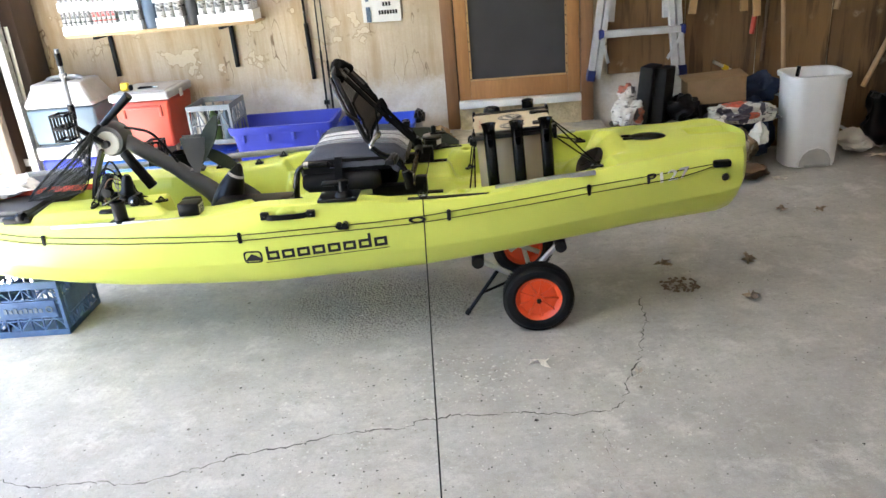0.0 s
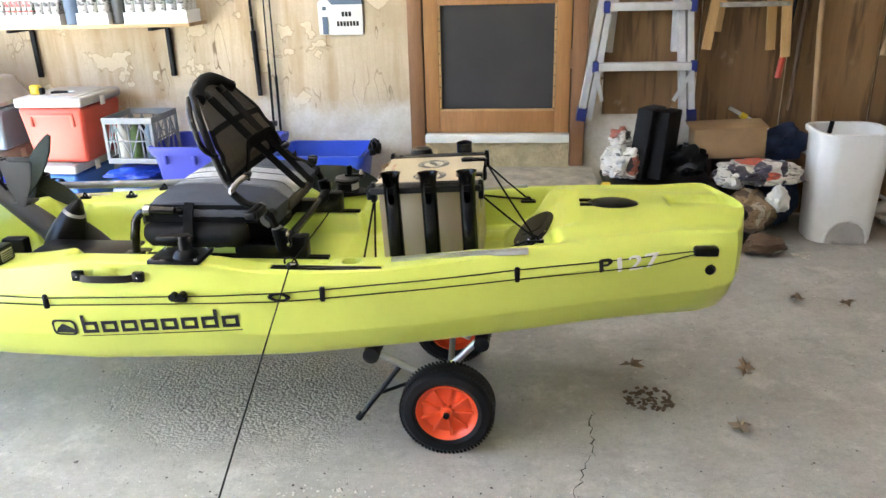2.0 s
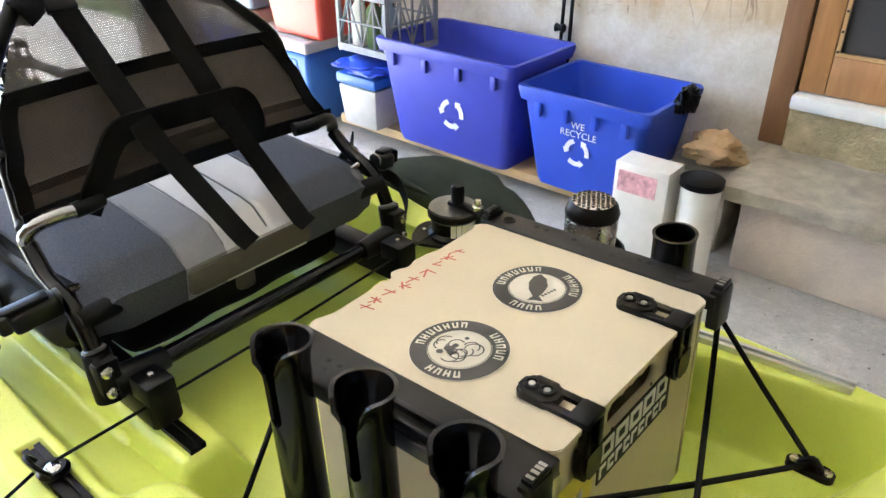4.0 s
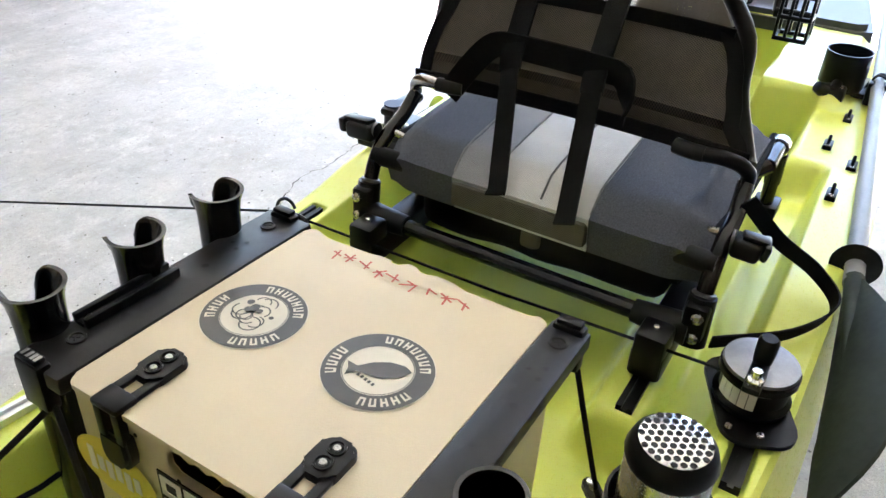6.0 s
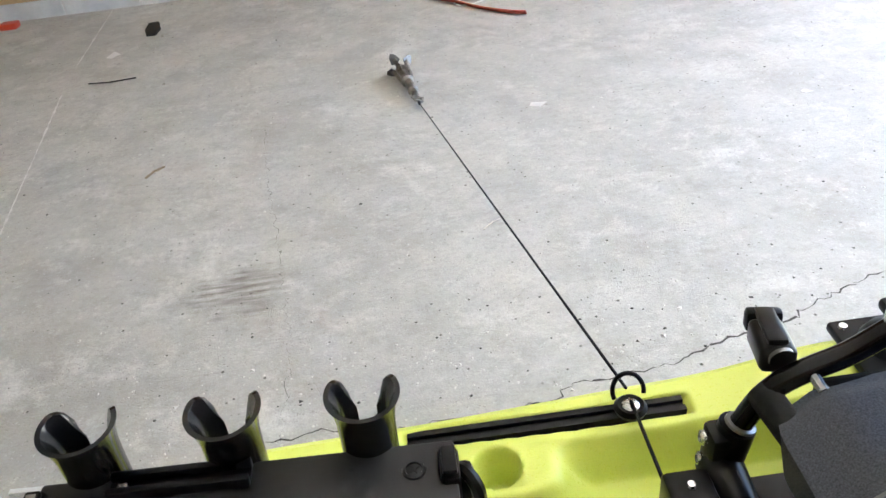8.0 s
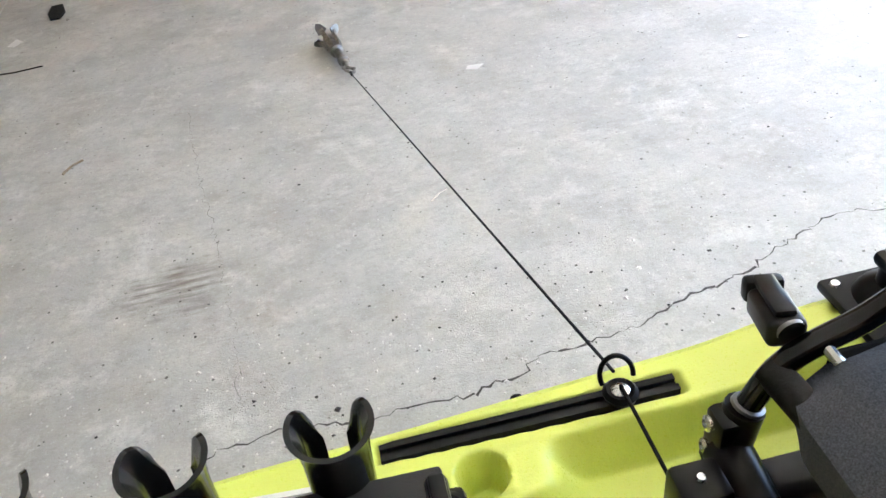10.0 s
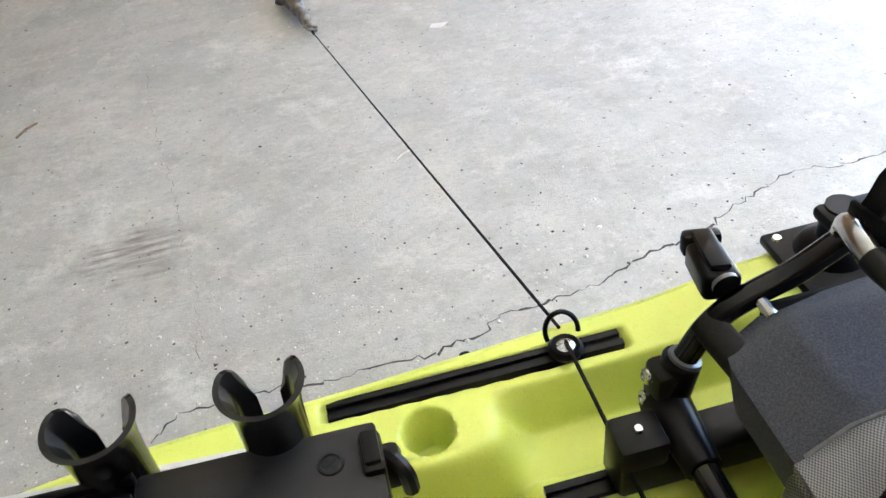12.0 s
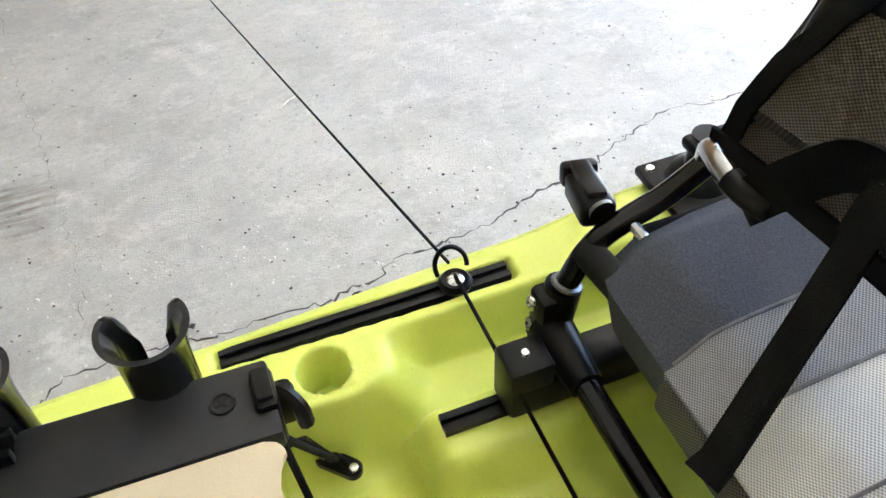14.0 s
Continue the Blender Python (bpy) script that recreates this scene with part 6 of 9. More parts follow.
lu = part("lower_unit", lathe(bmesh.new(), U0, [(0, 0), (0.048, 0.0), (0.060, 0.03), (0.062, 0.08), (0.055, 0.135), (0.042, 0.180), (0.033, 0.203), (0.028, 0.214), (0.016, 0.240), (0.006, 0.252), (0, 0.254)], 30, ax), BLACK, drive)
part("unit_band", lathe(bmesh.new(), U0 + ax * 0.196, [(0.034, 0.0), (0.0375, 0.002), (0.0335, 0.010), (0.030, 0.012)], 24, ax), GALV, lu, "bare metal band")
part("unit_foot", lathe(bmesh.new(), (-0.60, DY + 0.01, 0.488), [(0, 0), (0.055, 0), (0.058, 0.006), (0.045, 0.014), (0.030, 0.016)], 26), BLACK, drive)


def leaf_blade(a, b, widths, face, th=0.006):
    """A flat blade from a to b; widths: its half widths along the way."""
    a, b = Vector(a), Vector(b)
    d = (b - a).normalized()
    n = Vector(face)
    n = (n - d * n.dot(d)).normalized()
    w = n.cross(d)
    ln = (b - a).length
    k = len(widths) - 1
    poly = [(-v, ln * i / k) for i, v in enumerate(widths)] + [(v * 0.8, ln * i / k) for i, v in reversed(list(enumerate(widths)))]
    m = Matrix((w, d, n)).transposed().to_4x4()
    m.translation = a
    return prism(bmesh.new(), poly, th, m, 0.002)


bm = prism(bmesh.new(), [(-0.052, 0.075), (-0.047, 0.078), (0.046, 0.072), (0.052, 0.066), (0.036, 0.0), (0.004, -0.078), (-0.014, -0.078), (-0.036, -0.02)], 0.006, Matrix.Translation((-0.705, 3.080, 0.792)) @ pose(0, 0, 0, 90, 0, 10), 0.002)
part("bracket_plate", bm, GREYP, drive, "grey U-shaped bracket")
bm = prism(bmesh.new(), [(-0.052, 0.075), (0.046, 0.072), (0.036, 0.0), (0.004, -0.078), (-0.014, -0.078), (-0.036, -0.02)], 0.006, Matrix.Translation((-0.718, 3.140, 0.792)) @ pose(0, 0, 0, 90, 0, 10), 0.002)
part("bracket_plate", bm, GREYP, drive)
part("bracket_bridge", box(bmesh.new(), -0.030, 0.030, -0.030, 0.030, -0.004, 0.004, 0.002, Matrix.Translation((-0.718, 3.108, 0.722)) @ pose(0, 0, 0, 0, 0, 10)), GREYP, drive)
part("fin", leaf_blade((-0.722, 3.085, 0.728), (-0.606, 3.136, 0.940), [0.010, 0.026, 0.036, 0.040, 0.038, 0.030, 0.008], (-0.3, -1, 0.25)), OLIVE, drive, "dark olive leaf-shaped fin")
part("prop_blade", leaf_blade((-0.560, 3.150, 0.700), (-0.672, 3.127, 0.786), [0.014, 0.026, 0.031, 0.030, 0.022], (0.2, -1, 0.5)), OLIVE, drive)
part("lower_blade", leaf_blade((-0.60, 3.135, 0.60), (-0.445, 3.15, 0.535), [0.075, 0.070, 0.055, 0.035, 0.012], (0.1, -1, 0.3)), GREYP, drive)
part("foot_tray", box(bmesh.new(), -0.62, -0.30, 2.93, 3.06, 0.598, 0.610, 0.004), BLACK, drive)
part("drive_base", box(bmesh.new(), -0.80, -0.42, 3.08, 3.32, 0.462, 0.486, 0.008), BLACK, drive)
part("drive_side", box(bmesh.new(), -0.80, -0.72, 3.05, 3.09, 0.47, 0.61, 0.008), BLACK, drive)

# ---- paddle along the far gunwale ----
paddle = thing("paddle", (-0.3, 3.65, 0.6), "kayak paddle with dark olive blade and grey shaft", "paddle")
part("shaft", tube(bmesh.new(), [(-1.75, 3.515, 0.640), (-0.9, 3.570, 0.644), (-0.10, 3.624, 0.652), (-0.03, 3.629, 0.650)], 0.0145, 14), GREYS, paddle)
part("drip_ring", lathe(bmesh.new(), (-0.082, 3.625, 0.652), [(0.015, -0.006), (0.034, -0.002), (0.036, 0.002), (0.015, 0.008)], 24, (1, 0.07, 0)), RUBBER, paddle)
bm = bmesh.new()
prof = []
for i in range(19):
    u = i / 18
    x = -0.035 + 0.42 * u
    wl = table([(0, 0.014), (0.12, 0.026), (0.35, 0.046), (0.6, 0.052), (0.8, 0.044), (0.93, 0.026), (1.0, 0.010)], u)
    wr = table([(0, 0.014), (0.12, 0.035), (0.35, 0.070), (0.6, 0.073), (0.70, 0.070), (0.705, 0.060), (0.80, 0.056), (0.9, 0.036), (1.0, 0.008)], u)
    prof.append((x, wl, wr))
top, bot = [], []
for x, wl, wr in prof:
    y = 3.629 + (x + 0.035) * 0.070
    z = 0.650 - 0.08 * (x + 0.035)
    rt, rb = [], []
    for k in range(9):
        f = k / 8
        off_ = -wl + (wl + wr) * f
        # the blade stands on edge, its upper edge leaning outwards
        curl = 0.24 * (wl + wr - 0.028) * (2 * f - 1) ** 2
        yy, zz = y + off_ * 0.52 + curl, z + off_ * 0.85
        rt.append(bm.verts.new((x, yy - 0.002, zz + 0.001)))
        rb.append(bm.verts.new((x, yy + 0.002, zz - 0.001)))
    top.append(rt)
    bot.append(rb)
for a, b, c, d in zip(top, top[1:], bot, bot[1:]):
    for k in range(8):
        bm.faces.new((a[k], a[k + 1], b[k + 1], b[k]))
        bm.faces.new((c[k], d[k], d[k + 1], c[k + 1]))
    bm.faces.new((a[0], b[0], d[0], c[0]))
    bm.faces.new((a[8], c[8], d[8], b[8]))
bm.faces.new(top[0] + bot[0][::-1])
bm.faces.new(top[-1][::-1] + bot[-1])
part("blade", bm, OLIVE, paddle)
part("blade_spine", tube(bmesh.new(), [(-0.04, 3.629, 0.653), (0.06, 3.638, 0.644), (0.16, 3.646, 0.632)], [0.0145, 0.010, 0.003], 10), OLIVE, paddle)
ph = part("paddle_clip", box(bmesh.new(), -0.935, -0.895, 3.548, 3.588, 0.60, 0.655, 0.006), BLACK, paddle)
part("clip_knob", lathe(bmesh.new(), (-0.915, 3.593, 0.64), [(0, 0), (0.012, 0.0), (0.014, 0.02), (0, 0.022)], 14, (0, 1, 0.3)), BLACK, ph)
part("clip_knob", lathe(bmesh.new(), (-0.99, 3.573, 0.665), [(0, 0), (0.012, 0.0), (0.014, 0.02), (0, 0.022)], 14, (0, 1, 0.3)), BLACK, ph)

part("clip_strap", strap(bmesh.new(), curve([(-0.93, 3.543, 0.632), (-0.925, 3.563, 0.668), (-0.90, 3.588, 0.664), (-0.905, 3.603, 0.629)], 5), 0.018, 0.003, (1, 0, 0)), WEB, ph)
for x, y, z in ((-0.78, 3.535, 0.611), (-0.58, 3.520, 0.623), (-0.47, 3.575, 0.638), (-0.30, 3.560, 0.653)):
    bm = box(bmesh.new(), x - 0.020, x + 0.020, y - 0.009, y + 0.009, z - 0.012, z, 0.003)
    tube(bm, curve([(x - 0.010, y, z - 0.002), (x, y, z + 0.014), (x + 0.010, y, z - 0.002)], 4), 0.0035, 8)
    fe = part("deck_eyelet", bm, BLACK, deck)
    part("screw", lathe(bmesh.new(), (x + 0.015, y, z), [(0.0045, 0), (0.0035, 0.0025), (0, 0.003)], 10), STEEL, fe)

# ---- cups and reel on the far gunwale ----
def cup(bm, at, r, h, t=0.003):
    return lathe(bm, at, [(0, 0), (r * 0.94, 0), (r, 0.008), (r, h), (r - t, h), (r - t, 0.01), (0, 0.008)], 32)
c1 = thing("cup_holder", (-1.0, 3.49, 0.6), "black cup holder clamped to the bow track", "cup holder")
part("cup", cup(bmesh.new(), (-0.937, 3.489, 0.618), 0.051, 0.090), BLACK, c1)
part("arm", box(bmesh.new(), -1.06, -0.93, 3.485, 3.55, 0.600, 0.615, 0.004), BLACK, c1)
clampp = part("clamp", box(bmesh.new(), -0.900, -0.845, 3.460, 3.510, 0.599, 0.640, 0.008), BLACK, c1)
part("clamp_neck", tube(bmesh.new(), [(-0.87, 3.485, 0.632), (-0.905, 3.487, 0.646)], 0.013, 12), BLACK, clampp)
part("clamp_knob", lathe(bmesh.new(), (-0.852, 3.465, 0.632), [(0, -0.006), (0.015, -0.004), (0.017, 0.006), (0.013, 0.022), (0, 0.024)], 10, (0.5, -0.7, 0.4)), BLACK, clampp)
part("clamp_bolt", lathe(bmesh.new(), (-0.868, 3.500, 0.640), [(0.006, 0), (0.005, 0.004), (0, 0.005)], 10), STEEL, clampp)
c2 = thing("cup_holder", (0.55, 3.55, 0.6), "black cup holder on the gunwale track beside the tackle crate", "cup holder")
part("cup", cup(bmesh.new(), (0.556, 3.523, 0.638), 0.049, 0.092), BLACK, c2)
part("foot", box(bmesh.new(), 0.535, 0.585, 3.500, 3.545, 0.622, 0.642, 0.004), BLACK, c2)
part("clamp_knob", lathe(bmesh.new(), (0.63, 3.466, 0.628), [(0, 0), (0.010, 0), (0.011, 0.012), (0.006, 0.016), (0, 0.016)], 12), BLACK, c2)
tumbler = thing("tumbler", (0.557, 3.54, 0.65), "stainless steel tumbler with black honeycomb lid", "tumbler")
part("body", lathe(bmesh.new(), (0.553, 3.521, 0.652), [(0, 0), (0.034, 0), (0.0375, 0.03), (0.0385, 0.125), (0.036, 0.130), (0, 0.130)], 32), STEEL, tumbler)
lidp = part("lid", lathe(bmesh.new(), (0.553, 3.521, 0.782), [(0.0385, 0), (0.040, 0.006), (0.036, 0.018), (0.030, 0.024), (0.0, 0.022)], 28), BLACK, tumbler)
# Black discs over the uncut plate paint its openings as dark.
bm = bmesh.new()
for i in range(-4, 5):
    for j in range(-4, 5):
        x, y = i * 0.0078 + (j % 2) * 0.0039, j * 0.0068
        if math.hypot(x, y) < 0.0285:
            disc(bm, 0.553 + x, 3.521 + y, 0.8066, 0.0, 0.0031, 8)
part("honeycomb", bm, BLACK, lidp, kind="stuff", flat=True)
part("lid_plate", lathe(bmesh.new(), (0.553, 3.521, 0.8045), [(0.031, -0.002), (0.031, 0.001), (0.030, 0.0016), (0, 0.0016)], 28), STEEL, lidp, "bright perforated steel plate")
part("label_bar", box(bmesh.new(), 0.5895, 0.5918, 3.512, 3.524, 0.722, 0.758), DULLST, tumbler, flat=True)

reel = thing("anchor_reel", (0.265, 3.557, 0.62), "black anchor line reel with chrome side plate", "anchor reel")
rb = part("base_plate", prism(bmesh.new(), rounded(-0.075, 0.075, -0.045, 0.045, 0.03), 0.006, Matrix.Translation((0.265, 3.557, 0.624)) @ pose(0, 0, 0, 0, 0, 25), 0.001), BLACK, reel)
for dx, dy in ((-0.055, -0.02), (0.055, 0.025), (0.06, -0.01), (-0.05, 0.02)):
    part("screw", lathe(bmesh.new(), (0.265 + dx, 3.557 + dy, 0.631), [(0.005, 0), (0.004, 0.002), (0, 0.003)], 10), STEEL, rb)
part("drum", lathe(bmesh.new(), (0.262, 3.557, 0.631), [(0.044, 0), (0.046, 0.008), (0.040, 0.014), (0.040, 0.036), (0.046, 0.042), (0.046, 0.050), (0.0, 0.052)], 32), BLACK, reel)
part("cover", lathe(bmesh.new(), (0.262, 3.557, 0.684), [(0.044, 0), (0.043, 0.004), (0.0, 0.006)], 32), DULLH, reel, "dark brushed steel cover")
part("crank", box(bmesh.new(), 0.255, 0.330, 3.547, 3.567, 0.690, 0.699, 0.003), BLACK, reel)
part("knob", lathe(bmesh.new(), (0.272, 3.557, 0.697), [(0.011, 0), (0.012, 0.012), (0.012, 0.030), (0.009, 0.034), (0, 0.034)], 16), BLACK, reel)
part("drag_nut", lathe(bmesh.new(), (0.316, 3.557, 0.698), [(0.010, 0), (0.010, 0.006), (0.006, 0.008), (0.006, 0.018), (0, 0.019)], 6), STEEL, reel)
bm = bmesh.new()
for k in range(5):
    a = radians(-50 + 14 * k)
    box(bm, 0, 0.0012, -0.0045, 0.0045, 0.645, 0.668, 0, Matrix.Translation((0.262 + 0.0405 * math.cos(a), 3.557 + 0.0405 * math.sin(a), 0)) @ pose(0, 0, 0, 0, 0, math.degrees(a)))
part("pale_print", bm, PAPER, reel, kind="stuff", flat=True)

# ---- anchor, its line and the ring on the track ----
line = thing("anchor_line", (0.45, 0.5, 0.0), "thin black anchor line from the reel to the floor", "anchor line")
RING = Vector((0.262, 2.829, 0.636))
part("deck_run", tube(bmesh.new(), [(0.262, 3.517, 0.655), (0.262, 3.2, 0.640), RING], 0.0022, 6), CORD, line)
part("floor_run", tube(bmesh.new(), [RING + Vector((0, -0.02, 0)), (0.430, 0.600, 0.028)], 0.0022, 6), CORD, line)
part("knot", lathe(bmesh.new(), (0.43, 0.60, 0.028), [(0, -0.02), (0.005, -0.012), (0.006, 0.01), (0, 0.02)], 8, (0.1, -1, 0)), CORD, line)
eye = thing("line_guide", (0.262, 2.829, 0.62), "black ring eye with steel bolt on the gunwale track", "line guide")
bm = bmesh.new()
c = RING + Vector((0.0, -0.012, 0.004))
tube(bm, [c + Vector((0.018 * math.cos(a), -0.010 * math.sin(a), 0.018 * math.sin(a))) for a in (math.pi * (-0.12 + 1.2 * k / 18) for k in range(19))], 0.0028, 8)
part("ring", bm, BLACK, eye)
part("collar", lathe(bmesh.new(), RING + Vector((0, 0, -0.018)), [(0.008, 0), (0.017, 0.002), (0.019, 0.008), (0.015, 0.013), (0.010, 0.012)], 20), BLACK, eye)
part("bolt", lathe(bmesh.new(), RING + Vector((0, 0, -0.014)), [(0.010, 0), (0.010, 0.008), (0.006, 0.011), (0, 0.011)], 16), STEEL, eye)
anchor = thing("folding_anchor", (0.47, 0.38, 0.0), "small galvanised folding anchor lying on the floor", "anchor")
A0, A1 = Vector((0.486, 0.262, 0.046)), Vector((0.436, 0.545, 0.030))
ad = (A1 - A0).normalized()
part("shank", lathe(bmesh.new(), A0, [(0, -0.01), (0.020, -0.01), (0.024, 0.0), (0.022, 0.03), (0.021, 0.10), (0.027, 0.108), (0.028, 0.130), (0.018, 0.140), (0.017, 0.20), (0.023, 0.208), (0.023, 0.228), (0.015, 0.236), (0.014, 0.27), (0.008, 0.287), (0, 0.287)], 18, ad), GALVD, anchor)
u, w = basis(ad)
for k in range(4):
    a = radians(30 + 90 * k)
    n = u * math.cos(a) + w * math.sin(a)
    sd = ad.cross(n)
    pts = [A0 + ad * 0.120 + n * 0.020, A0 + ad * 0.07 + n * 0.029, A0 + ad * 0.01 + n * 0.030, A0 - ad * 0.024 + n * 0.042]
    pts = [Vector((p.x, p.y, max(p.z, 0.007))) for p in pts]
    fl = part("fluke", strap(bmesh.new(), curve(pts, 4), 0.020, 0.011, sd), GALVD, anchor)
    q_ = pts[-1] - ad * 0.004
    tip = prism(bmesh.new(), [(-0.023, -0.014), (0.0, -0.026), (0.023, -0.014), (0.015, 0.016), (0, 0.030), (-0.015, 0.016)], 0.006, Matrix.Translation(q_) @ Matrix((sd, (n * 0.75 - ad * 0.66).normalized(), (n * 0.66 + ad * 0.75).normalized())).transposed().to_4x4(), 0.001)
    part("palm", tip, DULLH, fl)
bm = bmesh.new()
c = A1 + ad * 0.018
tube(bm, [c + ad * 0.026 * math.cos(a) + Vector((0.018, 0, 0.006)) * math.sin(a) for a in (2 * math.pi * k / 20 for k in range(20))], 0.0055, 8, closed=True)
part("shackle", bm, GALVD, anchor)
part("shackle_pin", tube(bmesh.new(), [c + Vector((-0.026, 0, -0.004)) - ad * 0.010, c + Vector((0.026, 0, 0.006)) - ad * 0.010], 0.005, 8), GALVD, anchor)

# ---- cart under the stern ----
cart = thing("kayak_cart", (0.68, 3.15, 0.0), "steel kayak cart with black tyres on orange hubs", "kayak cart")
def wheel(cx, cy, s):
    r, w = 0.146, 0.040
    wh = part("wheel", lathe(bmesh.new(), (cx, cy, r), [(0.094, -w * 0.75), (0.108, -w), (0.130, -w * 0.95), (0.143, -w * 0.6), (0.146, -w * 0.2), (0.146, w * 0.2), (0.143, w * 0.6), (0.130, w * 0.95), (0.108, w), (0.094, w * 0.75)], 56, (0, 1, 0)), RUBBER, cart)
    bm = bmesh.new()
    for k in range(72):
        a = 2 * math.pi * k / 72
        for t, o in ((-0.5, 0.0), (0.5, 0.07)):
            m = Matrix.Translation((cx, cy, r)) @ Matrix.Rotation(a + o, 4, "Y") @ Matrix.Translation((0, t * w * 0.9, 0.1455)) @ pose(0, 0, 0, 0, 0, 28 * t * 2)
            box(bm, -0.0034, 0.0034, -w * 0.40, w * 0.40, -0.003, 0.0012, 0, m)
    part("tread", bm, RUBBER, wh, kind="stuff", flat=True)
    rim = part("rim", lathe(bmesh.new(), (cx, cy, r), [(0.016, s * 0.012), (0.05, s * 0.018), (0.076, s * 0.012), (0.084, s * 0.026), (0.095, s * 0.034), (0.097, s * 0.028), (0.097, -s * 0.028), (0.09, -s * 0.03), (0.08, -s * 0.004), (0.016, -s * 0.012)], 48, (0, 1, 0)), ORANGE, wh, "orange plastic hub")
    for k in range(9):
        a = 2 * math.pi * k / 9 + 0.2
        m = Matrix.Translation((cx, cy, r)) @ Matrix.Rotation(a, 4, "Y")
        bm = box(bmesh.new(), -0.004, 0.004, min(s * 0.008, s * 0.026), max(s * 0.008, s * 0.026), 0.018, 0.084, 0.0015, m)
        part("spoke", bm, ORANGE, rim)
    part("hub_cap", lathe(bmesh.new(), (cx, cy, r), [(0.022, s * 0.012), (0.020, s * 0.032), (0.012, s * 0.034), (0.011, s * 0.042), (0, s * 0.042)], 20, (0, 1, 0)), ORANGE, rim)
    part("axle_nut", lathe(bmesh.new(), (cx, cy + s * 0.042, r), [(0.010, 0), (0.010, s * 0.008), (0, s * 0.010)], 12, (0, 1, 0)), BLACK, rim)
wheel(0.697, 2.862, -1)
wheel(0.665, 3.43, 1)
part("axle", tube(bmesh.new(), [(0.697, 2.89, 0.146), (0.665, 3.41, 0.146)], 0.011, 12), ALU, cart)
for y in (2.96, 3.33):
    part("cross_tube", tube(bmesh.new(), [(0.735, y, 0.145), (0.60, y, 0.205), (0.455, y, 0.285)], 0.0115, 12), ALU, cart)
    part("cross_tube", tube(bmesh.new(), [(0.60, y + 0.024, 0.150), (0.70, y + 0.024, 0.225), (0.80, y + 0.024, 0.335)], 0.0115, 12), ALU, cart)
    part("pad", tube(bmesh.new(), [(0.455, y - 0.05, 0.290), (0.455, y + 0.10, 0.290)], 0.026, 14), RUBBER, cart, "black foam pad")
    part("pad", tube(bmesh.new(), [(0.80, y - 0.05, 0.340), (0.80, y + 0.10, 0.340)], 0.024, 14), RUBBER, cart, "black foam pad")
part("kickstand", tube(bmesh.new(), [(0.545, 2.98, 0.235), (0.40, 2.95, 0.045)], 0.0085, 10), BLACK, cart)
part("kick_brace", tube(bmesh.new(), [(0.46, 2.963, 0.125), (0.60, 3.0, 0.165)], 0.006, 8), BLACK, cart)
part("kickstand_foot", tube(bmesh.new(), [(0.405, 2.951, 0.055), (0.391, 2.948, 0.036)], 0.011, 10), RUBBER, cart)

# ---- milk crates ----
def lattice_crate(name, x0, x1, y0, y1, z0, z1, material, label, rows=3, cols=4, turn=0.0, panel=False):
    """Moulded crate with open lattice sides."""
    cx, cy = (x0 + x1) / 2, (y0 + y1) / 2
    th = thing(name, (cx, cy, z0), label, "crate")
    m = Matrix.Translation((cx, cy, 0)) @ pose(0, 0, 0, 0, 0, turn) @ Matrix.Translation((-cx, -cy, 0))
    h = z1 - z0
    t = 0.010
    walls = []
    for axis, a0, a1, at in (("x", x0, x1, y0), ("x", x0, x1, y1 - t), ("y", y0 + t, y1 - t, x0), ("y", y0 + t, y1 - t, x1 - t)):
        bm = bmesh.new()
        def bar(u0, u1, za, zb):
            if axis == "x":
                box(bm, u0, u1, at, at + t, za, zb, 0.002, m, seg=1)
            else:
                box(bm, at, at + t, u0, u1, za, zb, 0.002, m, seg=1)
        bar(a0, a1, z1 - 0.035, z1)
        bar(a0, a1, z0, z0 + 0.03)
        w = (a1 - a0) / cols
        lo, hi = z0 + 0.031, z1 - 0.036
        if panel:
            bar(a0 + w * 0.6, a1 - w * 0.6, z0 + h * 0.34, z0 + h * 0.66)
        for c in range(cols + 1):
            u = a0 + (a1 - a0) * c / cols
            wid = 0.018 if c in (0, cols) else 0.007
            ua = min(max(u - wid / 2, a0), a1 - wid)
            if panel and 0 < c < cols:
                bar(ua, ua + wid, lo, z0 + h * 0.34)
                bar(ua, ua + wid, z0 + h * 0.66, hi)
            else:
                bar(ua, ua + wid, lo, hi)
        for r in range(1, rows):
            z = lo + (hi - lo) * r / rows
            if not (panel and abs(z - (lo + hi) / 2) < h * 0.17):
                bar(a0, a1, z - 0.0035, z + 0.0035)
        # slanting struts
        for c in range(cols):
            for za, zb in (((lo, z0 + h * 0.34), (z0 + h * 0.66, hi)) if panel else ((lo, hi),)):
                ua, ub = a0 + w * c, a0 + w * (c + 1)
                if c % 2:
                    ua, ub = ub, ua
                pa, pb = ((ua, at + t / 2, za), (ub, at + t / 2, zb)) if axis == "x" else ((at + t / 2, ua, za), (at + t / 2, ub, zb))
                tube(bm, [m @ Vector(pa), m @ Vector(pb)], 0.004, 6)
        walls.append(part("lattice_side", bm, material, th))
    part("crate_floor", box(bmesh.new(), x0 + t, x1 - t, y0 + t, y1 - t, z0 + 0.004, z0 + 0.012, 0.001, m), material, th)
    return th, walls


bowcrate, cw = lattice_crate("milk_crate", -1.795, -1.455, 3.025, 3.35, 0.0, 0.272, CRATEB, "dusty blue milk crate propping up the kayak's bow", 4, 6, 2.0, True)
bm = bmesh.new()
for k in range(8):
    x = -1.725 + k * 0.024
    box(bm, x, x + 0.016, 3.0165, 3.0185, 0.125, 0.150 - 0.006 * (k % 2))
